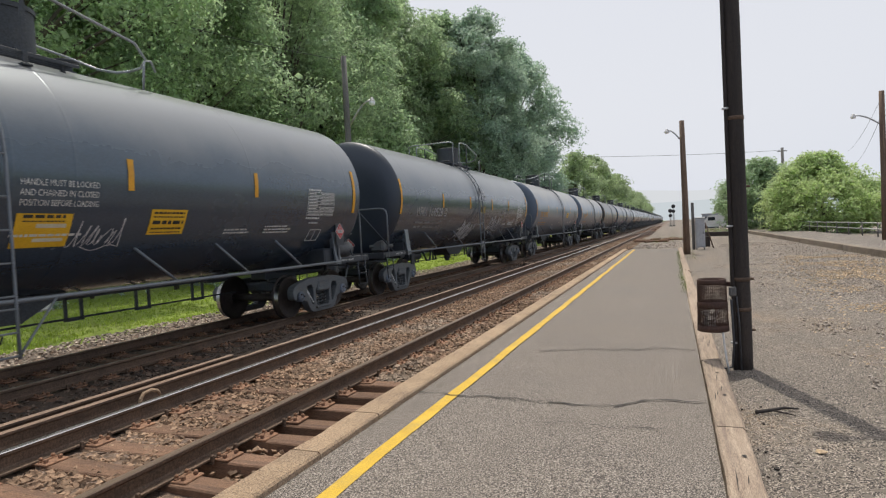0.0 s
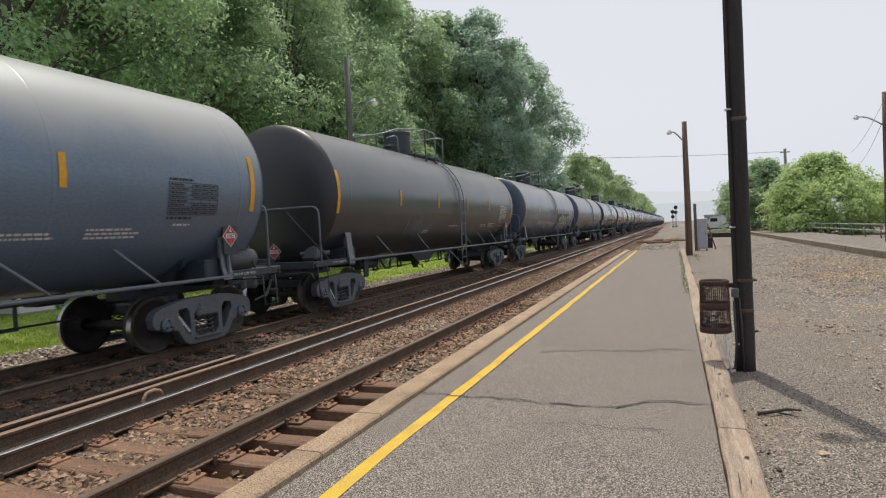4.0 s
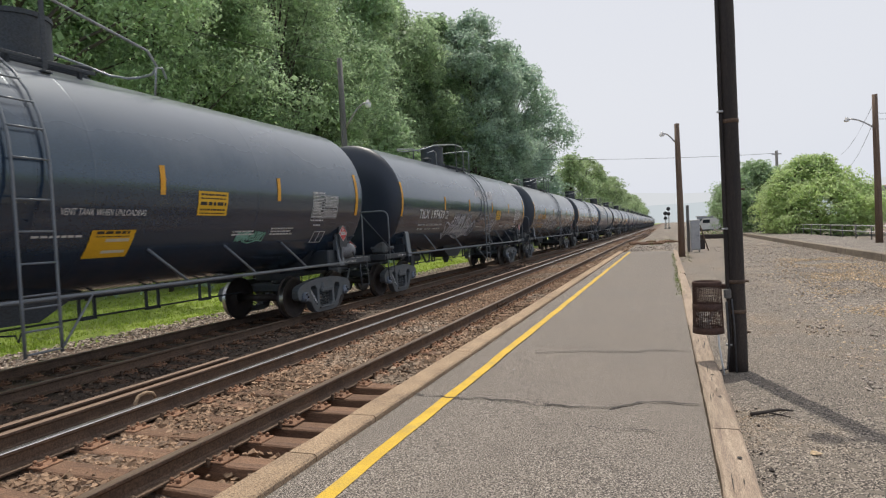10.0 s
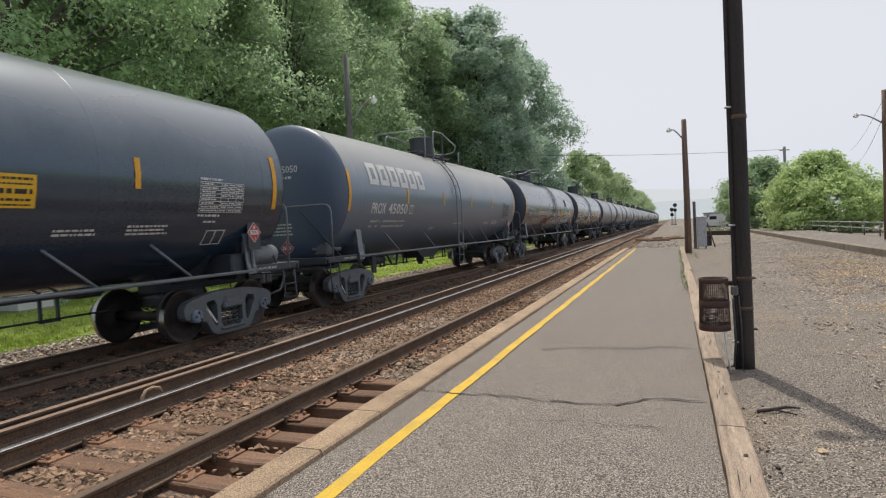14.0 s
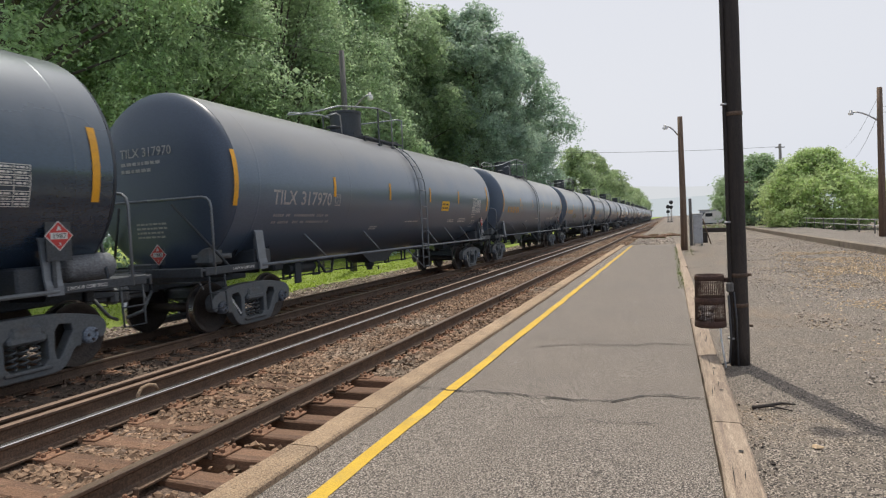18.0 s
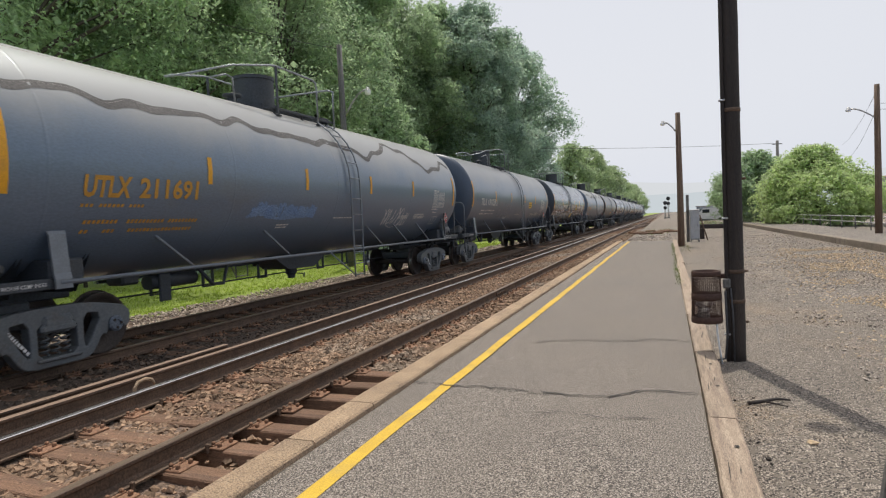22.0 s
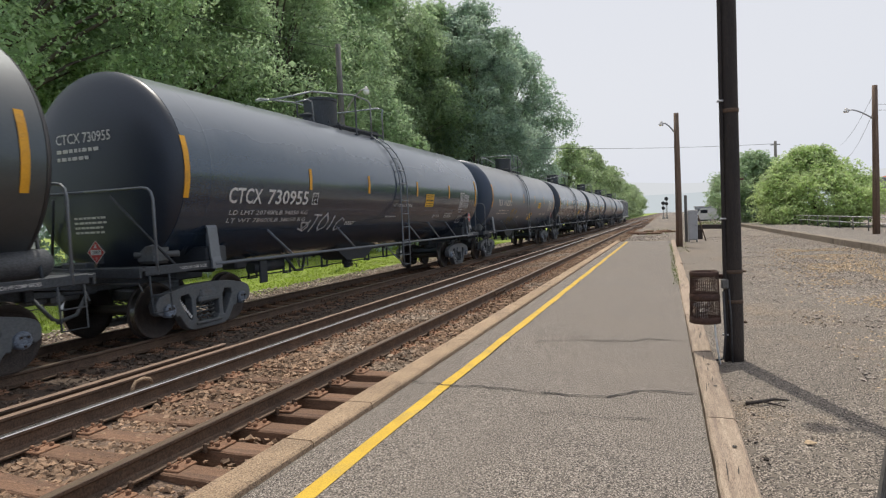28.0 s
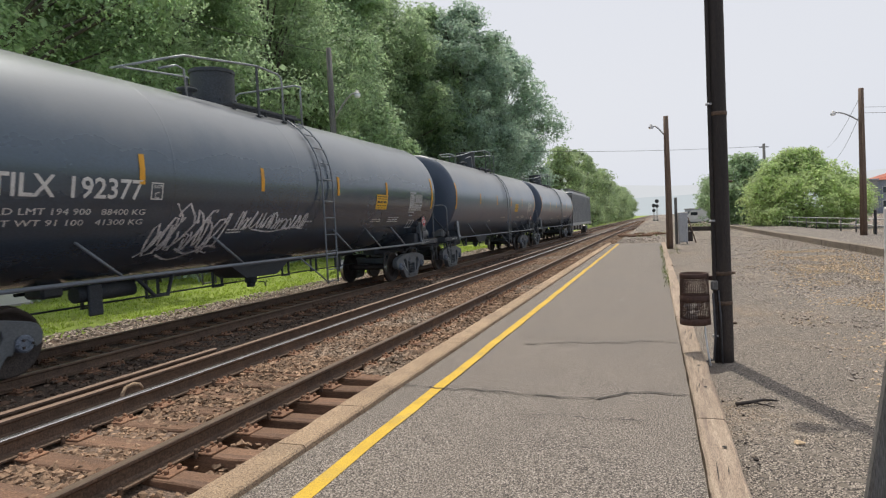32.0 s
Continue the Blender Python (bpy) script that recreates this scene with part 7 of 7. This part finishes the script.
def main_pole():
    ob = thing("lamp_pole", (0.635, 6.86, -0.1), "dark creosoted wooden lamp pole beside the platform", "pole")
    pts, rs = [], []
    for i in range(27):
        z = 6.5 * i / 26
        pts.append((0.006 * noise.noise((z, 0, 3)), 0.006 * noise.noise((z, 5, 3)), z - 0.05))
        rs.append(0.090 - 0.0020 * z + 0.0015 * noise.noise((z * 3, 1, 1)))
    part("shaft", G().tube(pts, rs, 18), M["creosote"], ob)
    for z, r in ((0.64, 0.089), (0.95, 0.0885), (2.6, 0.085)):
        part("steel_band", G().turn([(r, z - 0.02), (r + 0.006, z - 0.018), (r + 0.006, z + 0.018), (r, z + 0.02)], "z", 18), M["rail_rust"], ob)
    for z, a in ((0.42, 0.1), (0.95, 0.0), (1.9, 0.2)):
        part("pole_step", G().tube([(0.085 * math.cos(a), 0.085 * math.sin(a), z), (0.125 * math.cos(a), 0.125 * math.sin(a), z)], 0.014, 6), M["rail_rust"], ob)
    part("conduit", G().tube([(-0.085, -0.065, 0.0), (-0.075, -0.07, 0.4), (-0.082, -0.062, 1.0), (-0.082, -0.055, 3.0), (-0.078, -0.05, 5.7)], 0.019, 8), M["creosote"], ob, "dark cable conduit")
    part("cable", G().tube([(-0.32, -0.02, 0.02), (-0.2, -0.06, 0.02), (-0.11, -0.09, 0.05), (-0.09, -0.1, 0.3), (-0.1, -0.09, 0.75)], 0.012, 6), M["wire"], ob)
    part("cable", G().tube([(-0.03, -0.115, 0.0), (-0.035, -0.112, 0.5), (-0.05, -0.105, 0.78)], 0.009, 6), M["wire"], ob)
    part("junction_box", G().box((-0.085, -0.085, 0.83), (0.07, 0.05, 0.10), 0.012), M["pole_grey"], ob, "small grey junction box")
    lamp_arm(ob, (-0.06, 0, 5.7), 0.245, 0.25, -1)
    for z in (0.3, 1.5, 2.7, 3.9):
        part("conduit_strap", G().box((-0.088, -0.066, z), (0.06, 0.05, 0.02), 0.004), M["galv"], ob)


main_pole()


def litter_bin():
    """Rusted wire basket in three steel bands, hung from the pole."""
    ob = thing("litter_bin", (0.357, 6.80, 0.322), "rusty brown wire-mesh litter bin hung beside the pole", "bin")
    h, r = 0.54, 0.142

    def rad(z):
        return r + 0.006 - 0.012 * z / h
    for z, hh, nm in ((0.0, 0.065, "bottom_band"), (0.24, 0.068, "middle_band"), (0.488, 0.052, "top_band")):
        part(nm, G().turn([(rad(z) + 0.001, z), (rad(z) + 0.005, z + 0.004), (rad(z) + 0.005, z + hh - 0.004), (rad(z), z + hh), (rad(z) - 0.004, z + hh), (rad(z) - 0.004, z)], "z", 32), M["bin_rust"], ob)
    g = G()
    for i in range(44):
        a = 2 * math.pi * i / 44
        g.tube([(rad(0) * math.cos(a), rad(0) * math.sin(a), 0.02), (rad(h) * math.cos(a), rad(h) * math.sin(a), h - 0.02)], 0.0030, 4, smooth=False)
    for i in range(30):
        z = 0.055 + i * 0.0150
        g.tube([(rad(z) * math.cos(2 * math.pi * k / 28), rad(z) * math.sin(2 * math.pi * k / 28), z) for k in range(29)], 0.0030, 4, smooth=False)
    part("wire_mesh", g, M["bin_rust"], ob)
    part("base_plate", G().turn([(0.001, 0.012), (r, 0.012), (r, 0.02), (0.001, 0.02)], "z", 24), M["bin_rust"], ob)
    part("bracket", G().box((0.155, 0.03, 0.48), (0.10, 0.03, 0.05), 0.005).box((0.20, 0.03, 0.51), (0.04, 0.04, 0.04), 0.005), M["bin_rust"], ob)
    part("hang_strap", G().tube([(0.085, -0.10, 0.02), (0.088, -0.11, -0.1), (0.105, -0.115, -0.25), (0.125, -0.12, -0.41)], 0.011, 6), M["white_paint"], ob, "white plastic strap hanging below")
    rng = random.Random(7)
    for i in range(7):
        v, f = scatter(STONES, [(rng.uniform(-0.06, 0.06), rng.uniform(-0.06, 0.06), 0.06 + 0.024 * i)], [rng.uniform(0.045, 0.07)], i, 0.8)
        tagged(new("litter", raw_mesh("litter", v + np.array([0.357, 6.80, 0.322]), f, M["litter"])), "crumpled pale paper thrown into the wire bin", "litter", "litter in the bin")


litter_bin()


def yard_pole(at, height, r, wood, label, arm_z, reach, rise, side):
    ob = thing("lamp_pole", at, label, "pole", "yard lamp poles")
    part("shaft", G().tube([(0, 0, -0.15), (0.01, 0, height * 0.4), (0.0, 0.01, height * 0.75), (0, 0, height)], [r * 1.1, r, r * 0.88, r * 0.78], 14), M[wood], ob)
    lamp_arm(ob, (side * r * 0.8, 0, arm_z), reach, rise, side, 2.0 if arm_z > 7 else 1.2)
    part("conduit", G().tube([(0, -r, 0), (0, -r * 0.9, arm_z)], 0.02, 6), M[wood], ob)
    return ob


yard_pole((0.56, 28.84, -0.1), 5.95, 0.135, "pole_wood", "brown wooden lamp pole at the end of the platform", 5.15, 0.46, 0.42, -1)
right_pole = yard_pole((8.64, 31.2, 0.12), 6.45, 0.13, "pole_wood", "brown wooden lamp pole on the second platform", 5.05, 0.9, 0.45, -1)
tree_pole = yard_pole((-15.0, 26.6, -0.5), 11.0, 0.17, "pole_grey", "weathered grey wooden lamp pole before the trees", 7.5, 1.25, 1.15, 1)
ob = thing("utility_pole", (12.3, 80, -0.4), "distant wooden utility pole behind the bushes", "pole")
part("shaft", G().tube([(0, 0, 0), (0, 0, 9.6)], [0.2, 0.15], 10), M["pole_grey"], ob)
part("cross_arm", G().box((0, 0, 9.2), (1.0, 0.1, 0.1)), M["pole_grey"], ob)


def wire(a, b, sag, label, r=0.012):
    pts = [tuple(a[i] + (b[i] - a[i]) * q / 16 - (sag * 4 * (q / 16) * (1 - q / 16) if i == 2 else 0) for i in range(3)) for q in range(17)]
    tagged(part("cable", G().tube(pts, r, 5), M["wire"]), label, "cable", "overhead cables")


wire((-26, 66, 10.6), (12.3, 80, 8.9), 0.5, "thin black cable strung across the tracks", 0.02)
wire((8.64, 31.2, 6.3), (14.1, 60, 6.5), 0.35, "black cable running off the lamp pole", 0.008)
wire((8.64, 31.2, 5.6), (14.7, 60, 5.5), 0.3, "black cable running off the lamp pole", 0.009)
wire((8.64, 31.2, 5.75), (30, 34, 5.7), 0.4, "black cable leading away from the lamp pole", 0.008)
wire((8.64, 31.2, 5.5), (30, 34, 5.4), 0.4, "black cable leading away from the lamp pole", 0.008)
wire((-15, 26.6, 10.3), (-22, 12, 11.5), 0.4, "black cable leading into the trees", 0.014)
wire((-15, 26.6, 7.5), (-15.02, 26.6, 10.2), 0.0, "cable running down the grey pole", 0.02)


# ---------------------------------------------------------------- the end of the yard
def cabinet():
    ob = thing("signal_cabinet", (1.28, 32.7, -0.1), "tall grey steel signal cabinet on a concrete foot", "cabinet")
    part("body", G().box((0, 0, 0.86), (0.44, 0.40, 1.46), 0.015), M["galv"], ob)
    part("hood", G().box((0, 0, 1.61), (0.50, 0.46, 0.05), 0.015), M["galv"], ob)
    d = part("door", G().box((0, -0.207, 0.86), (0.38, 0.015, 1.34), 0.005), M["galv"], ob)
    part("handle", G().tube([(0.14, -0.225, 0.8), (0.14, -0.225, 0.95)], 0.012, 6), M["signal_black"], d)
    for s in (-0.18, 0.18):
        part("foot", G().box((s, 0, 0.06), (0.06, 0.36, 0.14), 0.01), M["concrete"], ob)


cabinet()
ob = thing("timber_post", (0.98, 33.0, -0.1), "grey weathered timber post beside the cabinet", "post")
part("post", G().box((0.0, 0, 1.2), (0.14, 0.14, 2.4), 0.02), M["pole_grey"], ob)
ob = thing("leaning_rod", (1.95, 34.0, -0.1), "rusty steel rod leaning beside the cabinet", "rod")
part("rod", G().tube([(0, 0, 0.0), (-0.36, 0, 1.35)], 0.03, 8), M["rail_rust"], ob)
ob = thing("barrier_beam", (2.3, 36.0, -0.1), "heavy dark timber beam laid on blocks across the yard", "beam")
part("beam", G().box((0.15, 0, 0.68), (1.7, 0.24, 0.24), 0.02, rot=Matrix.Rotation(0.02, 3, "Y")), M["creosote"], ob)
for s in (-0.55, 0.8):
    part("block", G().box((s, 0.05, 0.28), (0.3, 0.3, 0.56), 0.02), M["creosote"], ob)
rng = random.Random(9)
for i in range(9):
    x, y, ln = rng.uniform(-2.4, 1.4), rng.uniform(46, 54), rng.uniform(0.8, 1.9)
    ob = thing("scrap_timber", pose(x, y, -0.1, 0, 0, rng.uniform(-60, 60)), "brown broken timber lying on the gravel", "timber", "scrap timbers past the platform")
    part("plank", G().box((0, 0, 0.06), (ln, 0.18, 0.12), 0.02), M["tie"], ob)
    part("stub", G().box((ln * 0.2, 0.22, 0.07), (ln * 0.4, 0.14, 0.13), 0.02), M["tie"], ob)


def signal(x, h):
    ob = thing("railway_signal", (x, 150, -0.2), "black railway signal mast far down the line", "signal", "signals down the line")
    part("mast", G().tube([(0, 0, 0), (0, 0, h)], 0.07, 8), M["galv"], ob)
    part("backboard", G().turn([(0.001, -0.03), (0.45, -0.03), (0.45, 0.03), (0.001, 0.03)], "y", 20, at=(0, -0.1, h - 0.45)), M["signal_black"], ob)
    part("backboard", G().turn([(0.001, -0.03), (0.40, -0.03), (0.40, 0.03), (0.001, 0.03)], "y", 20, at=(0, -0.1, h - 1.6)), M["signal_black"], ob)
    part("ladder", G().tube([(0.18, 0.2, 0), (0.18, 0.2, h - 0.6)], 0.03, 5).tube([(-0.18, 0.2, 0), (-0.18, 0.2, h - 0.6)], 0.03, 5), M["galv"], ob)
    part("base", G().box((0, 0, 0.2), (0.6, 0.6, 0.5), 0.03), M["concrete"], ob)


signal(-0.35, 4.2)
signal(0.35, 5.2)


def fence():
    ob = thing("pipe_fence", (9.32, 27, 0.12), "grey two-rail pipe fence along the back of the platform", "fence")
    for i in range(13):
        part("post", G().tube([(0, i * 2.6, 0), (0, i * 2.6, 0.72)], 0.032, 8), M["pole_grey"], ob)
    for z in (0.38, 0.68):
        part("fence_rail", G().tube([(0, 0, z), (0, 31.2, z)], 0.026, 8), M["galv"], ob)


fence()
ob = thing("fence_post", (9.2, 31.6, 0.12), "short dark post beside the lamp pole", "post")
part("post", G().box((0, 0, 0.55), (0.09, 0.09, 1.1), 0.01), M["signal_black"], ob)


def building(at, w, d, h, roof, wall, rows, cols, label):
    ob = thing("building", at, label, "building")
    part("wall", G().box((0, 0, h / 2), (w, d, h)), M[wall], ob)
    g = G()
    if roof == "roof_red":
        g.add([(-w / 2 - 0.5, -d / 2 - 0.5, h), (w / 2 + 0.5, -d / 2 - 0.5, h), (w / 2 + 0.5, d / 2 + 0.5, h), (-w / 2 - 0.5, d / 2 + 0.5, h), (0, 0, h + 2.6)],
              [(0, 1, 4), (1, 2, 4), (2, 3, 4), (3, 0, 4), (3, 2, 1, 0)])
    else:
        g.box((0, 0, h + 0.15), (w + 0.4, d + 0.4, 0.3))
    part("roof", g, M[roof], ob)
    for r in range(rows):
        for c in range(cols):
            x, z = -w / 2 + w * (c + 0.5) / cols, 1.4 + r * (h - 1.2) / rows
            wn_ = part("window", G().box((x, -d / 2 - 0.03, z + 0.5), (0.9, 0.08, 1.3)), M["white_paint"], ob)
            part("pane", G().box((x, -d / 2 - 0.08, z + 0.5), (0.74, 0.03, 1.14)), M["glass"], wn_)


building((46.5, 140, -0.5), 14, 12, 6.4, "roof_red", "wall_grey", 2, 6, "pale grey-blue building with an orange-red hipped roof")
building((35.8, 136, -0.5), 6.2, 8, 6.3, "wall_grey", "concrete", 2, 2, "plain grey flat-roofed building beyond the bushes")


def parked_van(x, y, turn, label, m):
    ob = thing("parked_van", pose(x, y, -0.3, 0, 0, turn), label, "van", "vehicles parked beyond the yard")
    part("body", G().prism([(-2.4, 0.4), (-2.4, 1.9), (-2.2, 2.1), (1.0, 2.1), (1.7, 1.25), (2.4, 1.05), (2.45, 0.4)], -0.9, 0.9), M[m], ob)
    for s in (-0.9, 0.9):
        part("side_window", G().box((s, 0.6, 1.6), (0.03, 1.0, 0.5)), M["glass"], ob)
    part("windscreen", G().box((0, 1.42, 1.68), (1.5, 0.04, 0.7), rot=Matrix.Rotation(-0.7, 3, "X")), M["glass"], ob)
    for yy in (-1.5, 1.5):
        for s in (-0.85, 0.85):
            part("wheel", G().turn([(0.001, -0.1), (0.34, -0.1), (0.34, 0.1), (0.001, 0.1)], "x", 16, at=(s, yy, 0.34)), M["signal_black"], ob)


parked_van(6.3, 98, 70, "white van parked beyond the yard", "white_paint")
parked_van(9.2, 104, 95, "pale van parked beyond the yard", "white_paint")
ob = thing("shed", (5.4, 100, -0.2), "small grey shed at the end of the yard", "shed")
part("wall", G().box((0, 0, 1.1), (2.2, 2.0, 2.2)), M["wall_grey"], ob)
part("roof", G().box((0, 0, 2.26), (2.5, 2.3, 0.12)), M["concrete"], ob)


def white_shed():
    """Small white hut beyond the grass, seen between the cars."""
    ob = thing("hut", (-20.7, 13.7, -0.5), "small white gabled hut on the grass beyond the tracks", "hut")
    part("wall", G().box((0, 0, 1.0), (1.5, 1.2, 1.95), 0.015), M["white_paint"], ob)
    part("gable", G().prism([(-0.6, 1.97), (0.6, 1.97), (0.0, 2.62)], -0.74, 0.74), M["white_paint"], ob)
    part("roof", G().prism([(-0.7, 1.92), (-0.66, 1.90), (0.0, 2.66), (0.66, 1.90), (0.7, 1.92), (0.0, 2.72)], -0.80, 0.78), M["concrete"], ob)
    part("plinth", G().box((0, 0, 0.02), (1.6, 1.3, 0.1), 0.01), M["concrete"], ob)


white_shed()

# ---------------------------------------------------------------- small things on the gravel
g = G()
g.tube([(0, 0, 0.02), (0.10, 0.02, 0.035), (0.22, 0.10, 0.04), (0.33, 0.16, 0.02)], [0.016, 0.014, 0.012, 0.006], 6)
g.tube([(0.12, 0.03, 0.035), (0.22, 0.02, 0.02), (0.28, -0.01, 0.015)], [0.008, 0.006, 0.004], 5)
tagged(part("branch", g, M["creosote"], at=(0.56, 5.28, -0.088)), "broken dark branch lying on the gravel", "branch")
v, f = scatter(STONES, [(0, 0, 0.014)], [0.035], 3, 0.5)
tagged(part("stone", raw_mesh("stone", v, f, M["pebble_tan"]), None, at=(0.86, 4.5, -0.085)), "pale tan stone on the gravel", "stone")
rng = random.Random(21)
for i in range(8):
    x, y = rng.uniform(0.44, 0.62), rng.uniform(4.0, 6.0)
    v, f = scatter(STONES, [(0, 0, 0.012)], [rng.uniform(0.008, 0.018)], i, 0.6)
    tagged(part("clod", raw_mesh("clod", v, f, M["creosote"]), None, at=(x, y, -0.09)), "dark clod of dirt beside the timber", "clod", "clods beside the timber")

# a leaning post with a white board, at the edge of the view
ob = thing("sign_stand", (0.80, 3.0, -0.1), "leaning grey-brown post carrying a white board", "sign")
part("post", G().box((0.11, 0, 0.66), (0.085, 0.06, 1.42), 0.01, rot=Matrix.Rotation(0.145, 3, "Y")), M["pole_grey"], ob)
part("board", G().box((0.43, 0.05, 1.28), (0.62, 0.03, 0.6), 0.006), M["white_paint"], ob, "plain white board")

# ---------------------------------------------------------------- hills
def hills(y, z0, z1, seed, m, name, label):
    g = G()
    n = 120
    vs = []
    for i in range(n + 1):
        x = -2200 + 4400 * i / n
        h = z0 + (z1 - z0) * (0.5 + 0.5 * noise.noise((x * 0.0012, seed, 0)) + 0.10 * noise.noise((x * 0.008, seed, 1)))
        vs += [(x, y, -20), (x, y, h)]
    g.add(vs, [(2 * i, 2 * i + 2, 2 * i + 3, 2 * i + 1) for i in range(n)])
    tagged(part(name, g, M[m]), label, "hills", kind="structure")


hills(1500, 25, 60, 3, "hill", "backdrop", "hazy blue wooded hills on the horizon")
hills(2300, 60, 150, 8, "hill_far", "backdrop", "faint farther hills in the haze")


# ---------------------------------------------------------------- what moves
STEP = math.degrees(SPEED / 30 / 0.46)          # turn of a wheel in a thirtieth of a second


def motions():
    """The train rolls towards the platform at a steady speed; its wheels turn with it."""
    turning = {}
    for car, y0 in TRAIN:
        walk(car, [(t, pose(XC, y0 - SPEED * t, ZC)) for t in (0.0, 4.0, 8.0, 12.0, 16.0, 20.0, 24.0, 28.0, 32.0)])

        for o in car.children_recursive:
            if o.name.split(".")[0] == "wheelset":
                y, z = o.location.y, o.location.z
                end = y > 0
                if end not in turning:
                    walk(o, [(i / 30, pose(0, y, z, STEP * i)) for i in range(961)])
                    turning[end] = o.animation_data
                else:                              # every wheelset at this end of a bogie turns alike
                    o.rotation_mode = "QUATERNION"
                    keys = o.animation_data_create()
                    keys.action, keys.action_slot = turning[end].action, turning[end].action_slot


motions()
